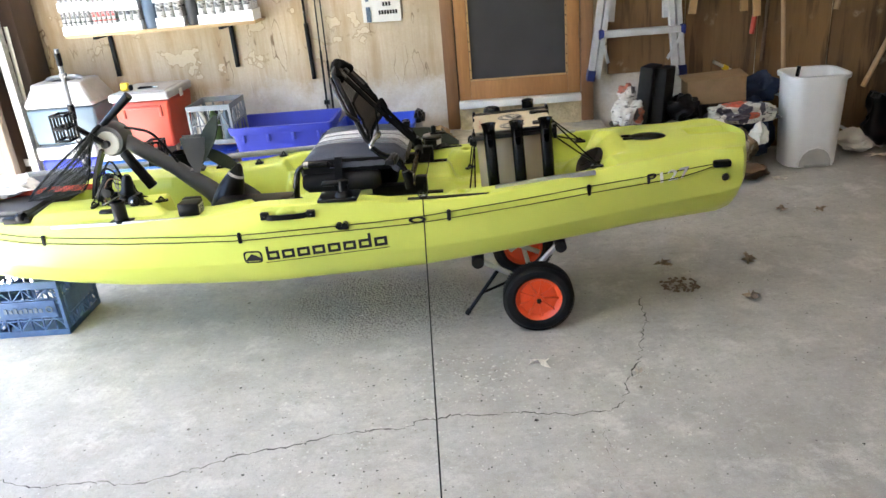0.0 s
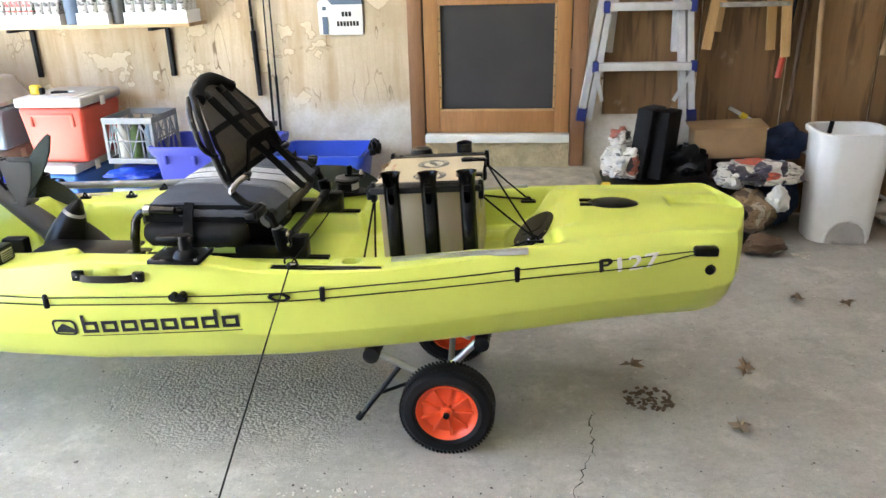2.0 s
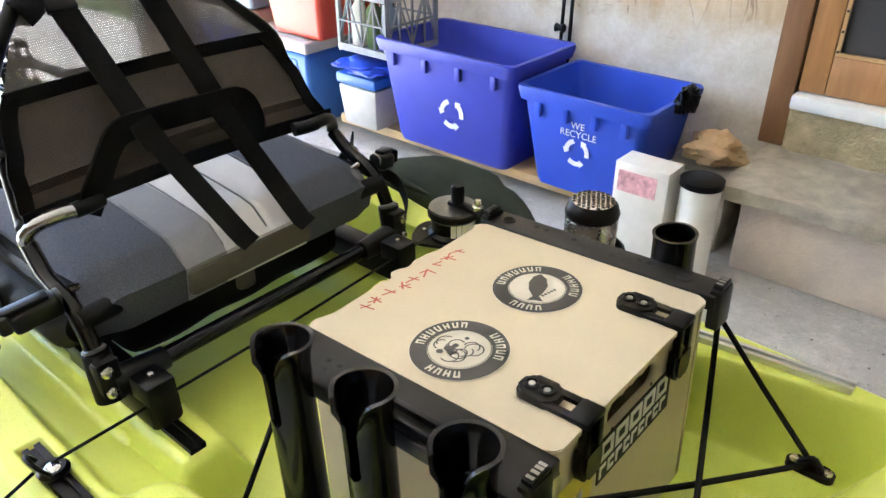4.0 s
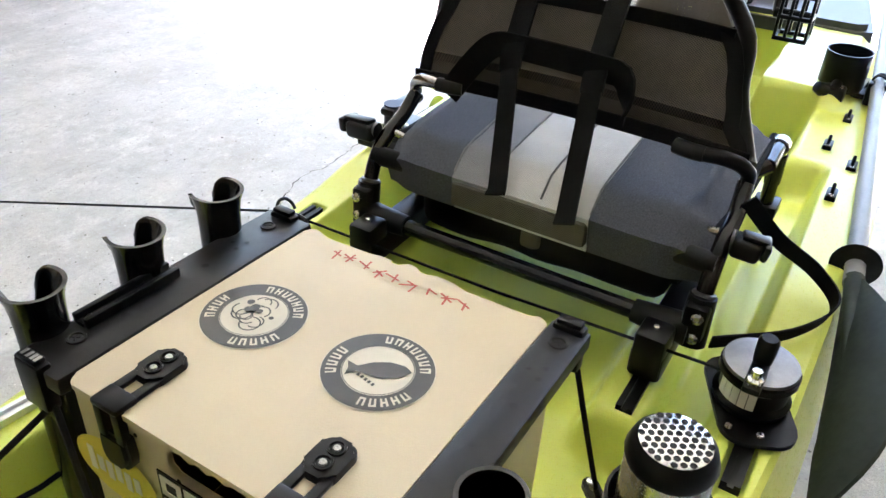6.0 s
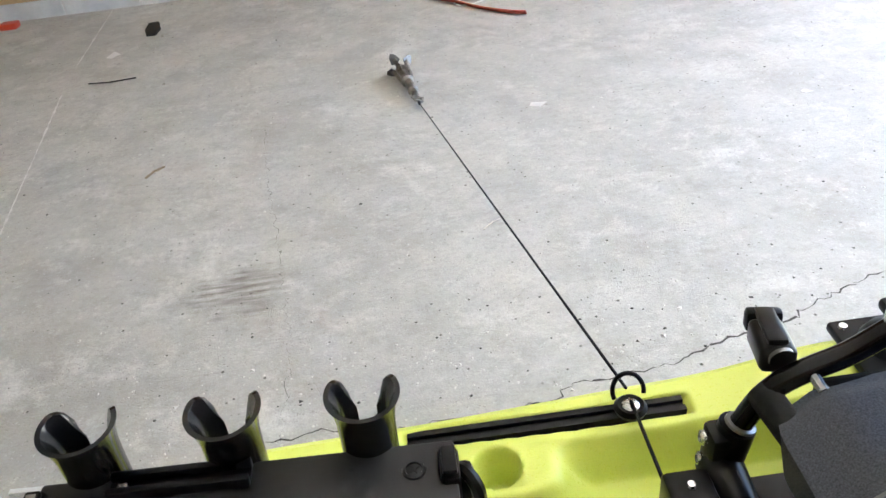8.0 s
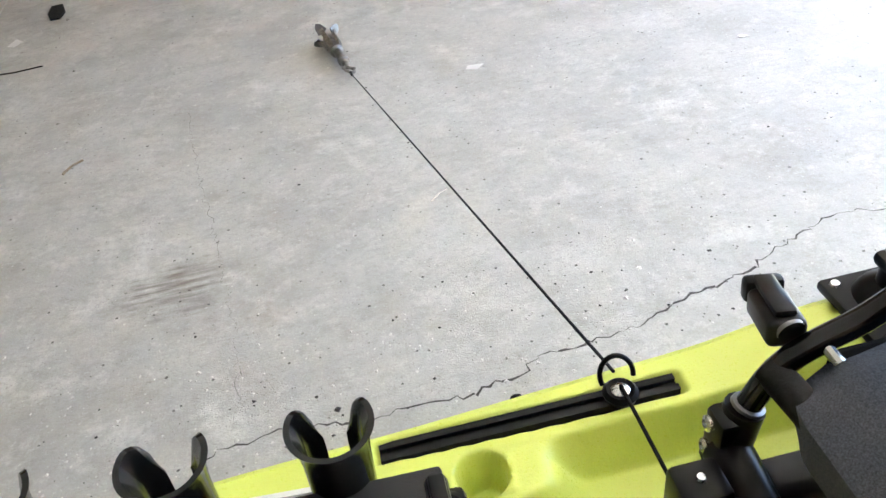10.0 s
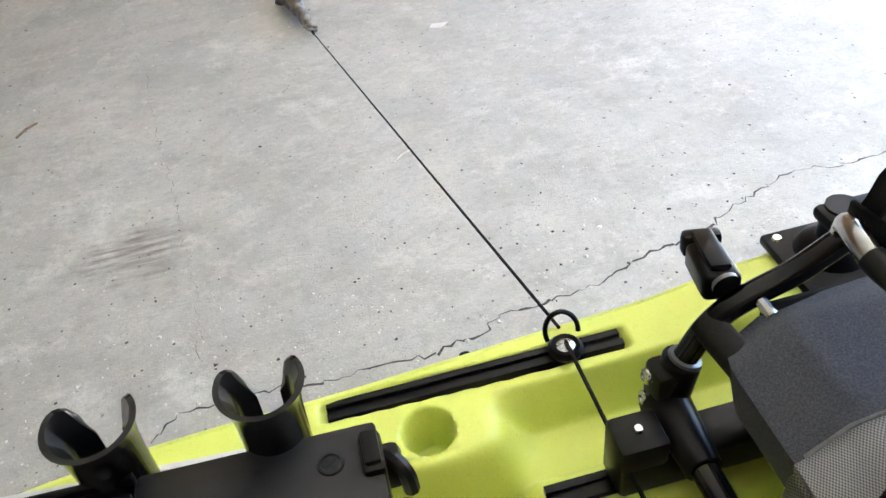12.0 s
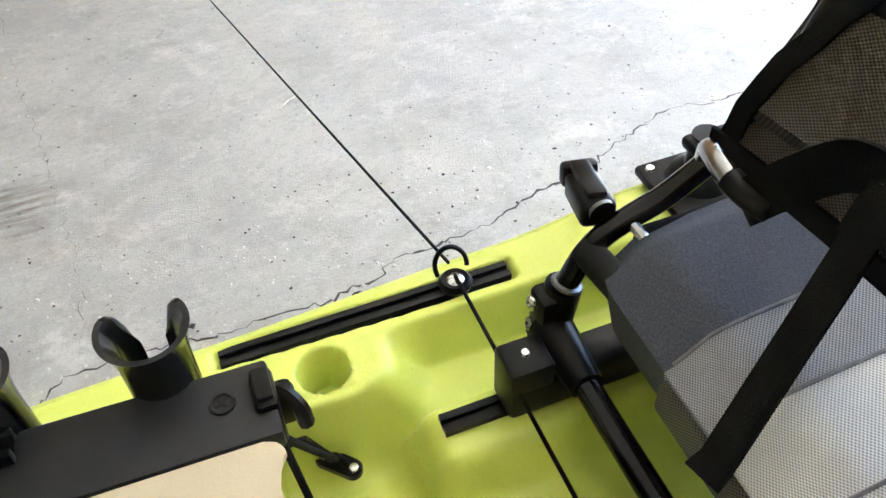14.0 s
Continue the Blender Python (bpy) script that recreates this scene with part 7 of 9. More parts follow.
part("moulded_bars", bm, PALEB, cw[0], "raised pale bars of a moulded mark", flat=True)
part("moulded_ring", lathe(bmesh.new(), (-1.51, 3.019, 0.138), [(0.011, -0.002), (0.017, -0.002), (0.017, 0.002), (0.011, 0.002)], 20, (0, 1, 0), True), PALEB, cw[0])

# ---- tackle and loose gear on the bow ----
hatch = thing("bow_hatch", (-1.6, KC, 0.62), "dark grey hatch cover on the bow deck", "hatch cover")
part("cover", prism(bmesh.new(), [(-0.22, -0.25), (0.21, -0.31), (0.24, -0.27), (0.24, 0.27), (0.21, 0.31), (-0.22, 0.25)], 0.055, Matrix.Translation((-1.62, KC, 0.592)), 0.018), GREYP, hatch)
part("latch_knob", lathe(bmesh.new(), (-1.42, KC - 0.30, 0.615), [(0.024, 0), (0.024, 0.02), (0.015, 0.03), (0, 0.03)], 16), BLACK, hatch)
part("latch_strap", box(bmesh.new(), -1.50, -1.38, KC - 0.315, KC - 0.27, 0.600, 0.628, 0.006), BLACK, hatch)
bag2 = thing("plastic_bag", (-1.7, KC, 0.65), "crumpled white plastic bag on the bow hatch", "bag")
def crumple(at, size, seed, sub=3):
    bm = bmesh.new()
    bmesh.ops.create_icosphere(bm, subdivisions=sub, radius=1.0)
    o = Vector((seed * 3.1, seed * 1.7, seed))
    for v in bm.verts:
        n = noise.noise(v.co * 1.5 + o) * 0.42 + (abs(noise.noise(v.co * 2.8 + o)) - 0.2) * 0.34 + (abs(noise.noise(v.co * 6.5 + o)) - 0.2) * 0.13
        c = v.co * (1 + n)
        v.co = Vector((at[0] + c.x * size[0], at[1] + c.y * size[1], max(at[2] - size[2] * 0.75, at[2] + c.z * size[2])))
    return bm
part("bag_body", crumple((-1.68, KC - 0.05, 0.685), (0.16, 0.14, 0.045), 2, 4), WHITE, bag2)
tagged(part("red_strap", strap(bmesh.new(), curve([(-1.84, KC - 0.05, 0.655), (-1.66, KC - 0.10, 0.660), (-1.45, KC - 0.04, 0.658), (-1.30, KC - 0.08, 0.672), (-1.18, KC - 0.05, 0.664)], 8), 0.024, 0.006, (0, 0.6, 1)), STRAPR), "red webbing strap lying across the bow deck", "strap")
# camera pole and small electronics on the bow deck
rodb = thing("rod_base", (-0.965, 2.835, 0.602), "black round rod holder base on the bow gunwale track", "mount")
part("cup", lathe(bmesh.new(), (-0.965, 2.835, 0.600), [(0, 0), (0.030, 0), (0.031, 0.008), (0.027, 0.012), (0.027, 0.074), (0.030, 0.078), (0.030, 0.086), (0.021, 0.087), (0.020, 0.04), (0, 0.04)], 22), BLACK, rodb)
part("foot", box(bmesh.new(), -1.010, -0.920, 2.812, 2.858, 0.599, 0.607, 0.003), BLACK, rodb)
part("lever", box(bmesh.new(), -1.045, -0.985, 2.820, 2.850, 0.640, 0.654, 0.004), BLACK, rodb)
for x, y in ((-0.845, 2.97), (-0.90, 2.94), (-1.13, 2.96), (-1.10, 2.99)):
    pk = thing("deck_fitting", (x, y, 0.632), "small black cord eyelet screwed to the bow deck", "fitting", "bow deck fittings")
    part("base", prism(bmesh.new(), rounded(-0.026, 0.026, -0.010, 0.010, 0.009), 0.008, Matrix.Translation((x, y, 0.630)) @ pose(0, 0, 0, 0, 0, 400 * x), 0.001), BLACK, pk)
    part("loop", tube(bmesh.new(), curve([(x - 0.013, y, 0.637), (x, y - 0.004, 0.653), (x + 0.013, y, 0.637)], 5), 0.004, 8), BLACK, pk)
finder = thing("fish_finder_mount", (-1.05, 3.0, 0.62), "black ball-joint mount with screen arm on the bow", "mount")
part("base", lathe(bmesh.new(), (-1.05, 2.99, 0.622), [(0.04, 0), (0.038, 0.01), (0.02, 0.014), (0.018, 0.03), (0.024, 0.042), (0.016, 0.055), (0, 0.058)], 20), BLACK, finder)
part("arm", box(bmesh.new(), -0.018, 0.018, -0.018, 0.018, -0.065, 0.065, 0.008, Matrix.Translation((-1.09, 3.0, 0.70)) @ pose(0, 0, 0, 0, 35, 0)), BLACK, finder)
part("knob", lathe(bmesh.new(), (-1.06, 2.965, 0.688), [(0, -0.02), (0.02, -0.018), (0.02, 0.01), (0, 0.01)], 14, (0, 1, 0)), BLACK, finder)
part("ball", lathe(bmesh.new(), (-0.99, 2.95, 0.640), [(0, 0), (0.016, 0.006), (0.022, 0.02), (0.016, 0.034), (0, 0.04)], 16), BLACK, finder)
for k in range(3):
    pts = curve([(-1.16, 3.02 + 0.02 * k, 0.64), (-1.10 + 0.03 * k, 3.0, 0.75 + 0.03 * k), (-1.0, 3.04, 0.72 - 0.03 * k), (-0.98 + 0.02 * k, 3.05, 0.63)], 8)
    part("wire", tube(bmesh.new(), pts, 0.004, 6), CORD, finder)
part("swivel_disc", lathe(bmesh.new(), (-0.945, 2.935, 0.650), [(0, -0.012), (0.020, -0.012), (0.024, -0.008), (0.024, 0.004), (0.016, 0.008), (0.010, 0.008), (0.010, 0.012), (0, 0.012)], 24, (0, -1, 0.2)), BLACK, finder)
part("disc_bolt", lathe(bmesh.new(), (-0.945, 2.922, 0.653), [(0.008, 0), (0.007, 0.004), (0, 0.005)], 12, (0, -1, 0.2)), STEEL, finder)
part("transducer", lathe(bmesh.new(), (-0.985, 2.975, 0.668), [(0, 0), (0.032, 0.0), (0.034, 0.012), (0.026, 0.024), (0.024, 0.050), (0.018, 0.078), (0.010, 0.088), (0, 0.09)], 22, (0.18, 0, 1)), BLACK, finder)
part("transducer_foot", box(bmesh.new(), -1.02, -0.93, 2.955, 3.0, 0.628, 0.672, 0.008), BLACK, finder)
for k in range(4):
    pts = curve([(-1.12 + 0.03 * k, 2.97, 0.634), (-1.09 + 0.02 * k, 2.96 + 0.02 * k, 0.70 + 0.02 * k), (-1.03, 2.98, 0.76 - 0.02 * k), (-0.99 + 0.01 * k, 2.98, 0.70), (-1.03 - 0.02 * k, 2.95, 0.638)], 6)
    part("thin_wire", tube(bmesh.new(), pts, 0.0026, 6), (CORD, FRAMEW, CORD, GALV)[k], finder)
sonar = thing("gauge_box", (-0.68, 2.86, 0.607), "black box with pale flag label beside the foot well", "box")
part("case", box(bmesh.new(), -0.725, -0.640, 2.825, 2.900, 0.605, 0.660, 0.008), BLACK, sonar)
part("label", box(bmesh.new(), -0.6400, -0.6385, 2.837, 2.888, 0.616, 0.648), PAPER, sonar, "pale label with dark stripes", flat=True)
for k in range(4):
    part("stripe", box(bmesh.new(), -0.6383, -0.6377, 2.838, 2.887, 0.619 + 0.0068 * k, 0.6222 + 0.0068 * k), DARKIN, sonar, flat=True)
# landing net
net = thing("landing_net", (-1.45, 3.1, 0.65), "folded landing net with black mesh on the bow", "landing net")
rim_a = curve([Vector((-1.131, 3.10, 0.916)), Vector((-1.22, 3.07, 0.852)), Vector((-1.33, 3.05, 0.770)), Vector((-1.425, 3.05, 0.692)), Vector((-1.466, 3.06, 0.650))], 7)
rim_b = curve([Vector((-1.466, 3.06, 0.650)), Vector((-1.44, 3.14, 0.660)), Vector((-1.34, 3.18, 0.745)), Vector((-1.22, 3.16, 0.838)), Vector((-1.131, 3.10, 0.916))], 7)
part("hoop", tube(bmesh.new(), rim_a + rim_b[1:-1], 0.0055, 8, closed=True), BLACK, net)
keel = curve([Vector((-1.14, 3.10, 0.900)), Vector((-1.175, 3.10, 0.82)), Vector((-1.195, 3.10, 0.735)), Vector((-1.24, 3.10, 0.665)), Vector((-1.34, 3.10, 0.638)), Vector((-1.46, 3.08, 0.642))], 8)
bm = bmesh.new()
for rim, side in ((rim_a, -1), (list(reversed(rim_b)), 1)):
    rows = []
    for i in range(25):
        a = rim[min(len(rim) - 1, int(i * (len(rim) - 1) / 24 + 0.5))]
        b = keel[min(len(keel) - 1, int(i * (len(keel) - 1) / 24 + 0.5))]
        rows.append([a.lerp(b, j / 20) + Vector((0.006 * math.sin(i * 1.3 + j), side * 0.035 * math.sin(math.pi * j / 20) + 0.006 * math.sin(i * 0.9), 0.005 * math.sin(j * 1.1 + i))) for j in range(21)])
    # knotted cords run both ways across the bag
    for i in range(-20, 25):
        d1_ = [rows[i + j][j] for j in range(21) if 0 <= i + j < 25]
        d2_ = [rows[i + 20 - j][j] for j in range(21) if 0 <= i + 20 - j < 25]
        for line_ in (d1_, d2_):
            if len(line_) > 1:
                tube(bm, line_, 0.0011, 4, caps=False)
part("mesh_bag", bm, NET, net, kind="stuff")
part("gathered_cord", tube(bmesh.new(), keel, 0.003, 8), CORD, net)
part("net_handle", tube(bmesh.new(), [(-1.131, 3.10, 0.916), (-1.10, 3.115, 0.94)], 0.010, 10), BLACK, net)
# upright camera pole
mast = thing("camera_pole", (-2.11, 4.68, 0.0), "silver telescopic pole standing against the coolers", "pole")
part("lower_tube", tube(bmesh.new(), [(-2.11, 4.68, 0.0), (-2.075, 4.64, 0.42)], 0.018, 12), GREYS, mast)
part("middle_tube", tube(bmesh.new(), [(-2.075, 4.64, 0.42), (-2.05, 4.605, 0.72)], 0.017, 12), GREYS, mast)
part("grip", tube(bmesh.new(), [(-2.052, 4.608, 0.69), (-2.045, 4.60, 0.78)], 0.021, 12), BLACK, mast)
part("upper_tube", tube(bmesh.new(), [(-2.045, 4.60, 0.78), (-2.03, 4.585, 1.12)], 0.014, 12), GREYS, mast)
part("sleeve", tube(bmesh.new(), [(-2.0345, 4.5895, 1.02), (-2.0315, 4.5865, 1.095)], 0.018, 12), BLACK, mast)
part("clamp", lathe(bmesh.new(), (-2.066, 4.628, 0.53), [(0.013, 0), (0.02, 0.004), (0.02, 0.03), (0.013, 0.034)], 14), BLACK, mast)
part("clamp", lathe(bmesh.new(), (-2.036, 4.592, 0.95), [(0.014, 0), (0.023, 0.004), (0.023, 0.022), (0.014, 0.026)], 14), GREYS, mast)

# ---- coolers on the plank ----
def cooler(name, x0, x1, y0, y1, z0, z1, body, lidmat, label, taper=0.03, lid_h=0.055):
    th = thing(name, ((x0 + x1) / 2, (y0 + y1) / 2, z0), label, "cooler", "coolers stacked by the wall")
    part("body", box(bmesh.new(), x0, x1, y0, y1, z0, z1 - lid_h, 0.022, taper=taper, seg=3), body, th)
    ld = part("lid", box(bmesh.new(), x0 - 0.008, x1 + 0.008, y0 - 0.008, y1 + 0.008, z1 - lid_h + 0.002, z1, 0.014, seg=3), lidmat, th)
    part("lid_panel", box(bmesh.new(), x0 + 0.03, x1 - 0.03, y0 + 0.03, y1 - 0.03, z1 - 0.001, z1 + 0.005, 0.003), lidmat, ld)
    zc = z1 - lid_h - 0.06
    bm = bmesh.new()
    w = (x1 - x0) * 0.32
    cx = (x0 + x1) / 2
    box(bm, cx - w, cx + w, y0 - 0.004, y0 + 0.02, zc + 0.012, zc + 0.03, 0.006)
    for s in (-1, 1):
        box(bm, cx + s * w - 0.012, cx + s * w + 0.012, y0 - 0.002, y0 + 0.02, zc - 0.045, zc + 0.03, 0.006)
    part("handle", bm, body, th)
    part("latch", box(bmesh.new(), x1 + 0.004, x1 + 0.014, (y0 + y1) / 2 - 0.022, (y0 + y1) / 2 + 0.022, z1 - lid_h - 0.015, z1 - 0.02, 0.004), OFFW, th)
    return th
cooler("cooler", -2.465, -2.065, 4.80, 5.20, 0.003, 0.478, COBALT, DIMW, "cobalt blue cooler with white lid on the floor", lid_h=0.09)
cooler("cooler", -2.045, -1.60, 4.77, 5.20, 0.003, 0.412, SKYB, DIMW, "bright blue cooler with white lid on the floor")
cooler("cooler", -1.875, -1.495, 4.77, 5.19, 0.420, 0.790, RED, DIMW, "red cooler with white lid on top of the blue one")
wc = thing("cooler", (-2.24, 4.9, 0.485), "pale blue-grey cooler with white domed lid", "cooler", "coolers stacked by the wall")
part("body", box(bmesh.new(), -2.475, -2.005, 4.80, 5.12, 0.486, 0.725, 0.02, taper=0.012, seg=3), PALEB, wc)
bm = box(bmesh.new(), -2.48, -2.00, 4.795, 5.125, 0.727, 0.885, 0.03, seg=3)
for v in bm.verts:
    if v.co.z > 0.78:
        v.co.x = -2.24 + (v.co.x + 2.24) * 0.74
        v.co.y = 4.96 + (v.co.y - 4.96) * 0.84
domed = part("lid", bm, DIMW, wc)
# A thin dark slab paints the slot's shade on the closed lid.
part("handle_slot", box(bmesh.new(), -2.30, -2.17, 4.90, 4.96, 0.883, 0.8865), DARKIN, domed, flat=True)
part("handle", tube(bmesh.new(), curve([(-2.37, 4.96, 0.865), (-2.33, 4.96, 0.90), (-2.15, 4.96, 0.90), (-2.11, 4.96, 0.865)], 5), 0.014, 10), DIMW, domed)
tape = thing("tape_measure", (-1.79, 4.86, 0.8), "yellow tape measure on the red cooler's lid", "tape measure")
part("case", box(bmesh.new(), -1.825, -1.77, 4.84, 4.88, 0.796, 0.849, 0.012, seg=3), YELLOW, tape)
part("grip", box(bmesh.new(), -1.772, -1.75, 4.842, 4.878, 0.796, 0.834, 0.008), BLACK, tape)
pli = thing("pliers", (-1.65, 4.9, 0.796), "dark pliers lying on the red cooler's lid", "pliers")
part("handle", tube(bmesh.new(), curve([(-1.73, 4.89, 0.802), (-1.68, 4.905, 0.803), (-1.64, 4.91, 0.802)], 4), 0.006, 8), BLACK, pli)
part("handle", tube(bmesh.new(), curve([(-1.73, 4.925, 0.802), (-1.68, 4.918, 0.803), (-1.64, 4.913, 0.802)], 4), 0.006, 8), BLACK, pli)
part("jaw", box(bmesh.new(), -1.64, -1.60, 4.904, 4.920, 0.797, 0.807, 0.003), STEEL, pli)
small = thing("small_cooler", (-1.29, 4.87, 0.09), "small white cooler with pale blue lid on the plank", "cooler")
part("body", box(bmesh.new(), -1.41, -1.18, 4.775, 4.975, 0.091, 0.275, 0.015, taper=0.015), DIMW, small)
part("lid", box(bmesh.new(), -1.415, -1.175, 4.77, 4.98, 0.277, 0.325, 0.012), SKYB, small)
tagged(part("blue_tarp", crumple((-1.30, 4.86, 0.352), (0.15, 0.105, 0.036), 5, 4), BLUE), "crumpled blue bag on the small cooler", "bag")
mcrate, mw = lattice_crate("milk_crate", -1.405, -1.115, 4.79, 5.11, 0.418, 0.675, GREYC, "grey milk crate full of odds beside the coolers", 2, 4)
part("crate_stand", box(bmesh.new(), -1.40, -1.12, 4.985, 5.235, 0.091, 0.416, 0.004), CARD, mcrate, "cardboard box under the crate")
for k, (mt, x, y) in enumerate(((OFFW, -1.34, 4.86), (FOLIAGE, -1.26, 4.87), (PALEB, -1.18, 4.88), (BLACK, -1.29, 4.98))):
    part("bottle", lathe(bmesh.new(), (x, y, 0.431), [(0, 0), (0.032, 0), (0.034, 0.12), (0.03, 0.16), (0.014, 0.18), (0.014, 0.20), (0, 0.20)], 16), mt, mcrate)

# ---- recycling bins ----
def bin_box(x0, x1, y0, y1, z0, z1, material, label):
    th = thing("recycling_bin", ((x0 + x1) / 2, (y0 + y1) / 2, z0), label, "recycling bin", "recycling bins")
    bm = bmesh.new()
    t, tp = 0.006, 0.055
    def loop(z, ins, tpz):
        return [bm.verts.new((a, b, z)) for a, b in rounded(x0 + ins + tpz, x1 - ins - tpz, y0 + ins + tpz, y1 - ins - tpz, 0.035, 4)]
    rows = [loop(z0, 0, tp), loop(z0 + 0.03, 0, tp * 0.85), loop(z1 - 0.05, 0, 0.008), loop(z1 - 0.048, -0.014, 0.008), loop(z1 - 0.012, -0.018, 0.004), loop(z1, -0.012, 0.0), loop(z1, t, 0.0), loop(z0 + 0.01, t, tp)]
    n = len(rows[0])
    for a, b in zip(rows, rows[1:]):
        for k in range(n):
            bm.faces.new((a[k], a[(k + 1) % n], b[(k + 1) % n], b[k]))
    bm.faces.new(rows[0][::-1])
    bm.faces.new(rows[-1])
    tub = part("tub", bm, material, th)
    for k in range(4):
        x = x0 + 0.08 + (x1 - x0 - 0.16) * k / 3
        part("rib", box(bmesh.new(), x - 0.012, x + 0.012, y0 - 0.006, y0 + 0.018, z1 - 0.10, z1 - 0.045, 0.004), material, tub)
    return th, tub
b1, t1 = bin_box(-1.135, -0.475, 4.76, 5.17, 0.092, 0.520, COBALT, "cobalt blue recycling bin standing on the plank")
b2, t2 = bin_box(-0.445, 0.050, 4.77, 5.16, 0.092, 0.465, BLUE, "bright blue recycling bin with white printing")
WHITEP = mat("white_print", (0.72, 0.74, 0.78), 0.1, 30, 0.6, 0.1, 300, 0.05)
def recycle_mark(cx, y, cz, r, parent):
    """Three chasing arrows as bent bars."""
    for k in range(3):
        a0 = radians(90 + 120 * k)
        bm = bmesh.new()
        pts = [Vector((cx + r * math.cos(a0 + radians(t)), y, cz + r * math.sin(a0 + radians(t)))) for t in (18, 40, 60, 80)]
        strap(bm, pts, 0.020 * r / 0.05, 0.001, (0, 0, 1) if k == 1 else (1, 0, 0.4))
        d = (pts[-1] - pts[-2]).normalized()
        n = Vector((-d.z, 0, d.x))
        tip = [pts[-1] + n * r * 0.36, pts[-1] - n * r * 0.36, pts[-1] + d * r * 0.45]
        bm.faces.new([bm.verts.new(p) for p in tip])
        part("arrow", bm, WHITEP, parent, flat=True)
recycle_mark(-0.210, 4.792, 0.262, 0.042, t2)
recycle_mark(-0.77, 4.784, 0.275, 0.05, t1)
lettering("WE", 0.034, pose(-0.206, 4.780, 0.362, 92, 0, 0), WHITEP, t2)
lettering("RECYCLE", 0.034, pose(-0.205, 4.784, 0.330, 92, 0, 0), WHITEP, t2)

# jars, boxes and a glove between the bin and the stoop
PINKIN = mat("pink_print", (0.66, 0.36, 0.40), 0.5, 40, 0.6, 0.1, 300, 0.05)
bx = thing("detergent_box", (0.11, 4.69, 0.0), "pink and white printed detergent carton on the floor", "box")
part("carton", box(bmesh.new(), 0.020, 0.200, 4.64, 4.745, 0.0, 0.350, 0.004), PAPER, bx)
part("printed_panel", box(bmesh.new(), 0.035, 0.165, 4.637, 4.639, 0.255, 0.325), PINKIN, bx, flat=True)
tin = thing("paint_tin", (0.275, 4.71, 0.0), "white paint tin with black lid on the floor", "tin")
part("tin_body", lathe(bmesh.new(), (0.275, 4.71, 0.0), [(0, 0), (0.06, 0), (0.06, 0.315), (0, 0.315)], 24), OFFW, tin)
part("tin_lid", lathe(bmesh.new(), (0.275, 4.71, 0.316), [(0.066, 0), (0.066, 0.02), (0.05, 0.026), (0, 0.024)], 24), BLACK, tin)
tagged(part("work_glove", crumple((0.085, 4.97, 0.47), (0.03, 0.055, 0.05), 8, 4), BLACK), "crumpled black glove hung over the bin", "glove")
tagged(part("paper_sack", crumple((0.20, 4.98, 0.325), (0.09, 0.09, 0.055), 9, 4), CARD), "crumpled tan paper sack by the stoop", "sack")

# ---- shelf with flats of cans ----
sh = thing("wall_shelf", (-1.55, 5.1, 1.13), "pine wall shelf on black brackets with canned drinks", "shelf")
part("board", box(bmesh.new(), -2.175, -0.91, 4.99, 5.24, 1.136, 1.156, 0.002), PINE, sh)
for x in (-1.998, -1.155):
    part("bracket", box(bmesh.new(), x - 0.014, x + 0.014, 5.224, 5.247, 0.84, 1.135, 0.004), BLACK, sh)
    part("bracket_arm", box(bmesh.new(), x - 0.012, x + 0.012, 5.02, 5.224, 1.115, 1.135, 0.003), BLACK, sh)
sh2 = thing("wall_shelf", (-1.5, 5.1, 1.67), "pine wall shelf on black brackets above the canned drinks", "shelf")
part("board", box(bmesh.new(), -2.19, -1.06, 4.99, 5.24, 1.666, 1.686, 0.002), PINE, sh2)
for x in (-1.99, -1.145):
    part("bracket", box(bmesh.new(), x - 0.014, x + 0.014, 5.224, 5.247, 1.36, 1.665, 0.004), BLACK, sh2)
def drink_can(r, h, mt):
    bm = bmesh.new()
    lathe(bm, (0, 0, 0), [(0, 0), (r * 0.82, 0), (r, 0.006), (r, h - 0.012), (r * 0.84, h - 0.002), (r * 0.80, h), (r * 0.76, h - 0.003), (0, h - 0.003)], 16)
    return to_mesh("can", bm, mt)
def flat_of_cans(x0, x1, y, z, mt, nx, tray_h, tall):
    """A shallow tray with rows of cans standing in it."""
    th = thing("can_tray", ((x0 + x1) / 2, y, z), "white cardboard tray of printed drink cans", "can tray", "drink trays on the shelf")
    pitch = (x1 - x0 - 0.006) / nx
    ny = int(0.21 / pitch)
    d = ny * pitch + 0.006
    bm = box(bmesh.new(), x0, x1, y, y + d, z, z + 0.003)
    box(bm, x0, x1, y, y + 0.0025, z + 0.0031, z + tray_h)
    box(bm, x0, x1, y + d - 0.0025, y + d, z + 0.0031, z + tray_h)
    box(bm, x0, x0 + 0.0025, y + 0.0026, y + d - 0.0026, z + 0.0031, z + tray_h)
    box(bm, x1 - 0.0025, x1, y + 0.0026, y + d - 0.0026, z + 0.0031, z + tray_h)
    part("tray", bm, WHITE, th, flat=True)
    me = drink_can(pitch * 0.48, tall, mt)
    for i in range(nx):
        for j in range(ny):
            ob = new("can", me)
            ob.parent = th
            ob.matrix_parent_inverse = WORLD[th.name].inverted()
            ob.location = (x0 + 0.003 + pitch * (i + 0.5), y + 0.003 + pitch * (j + 0.5), z + 0.0035)
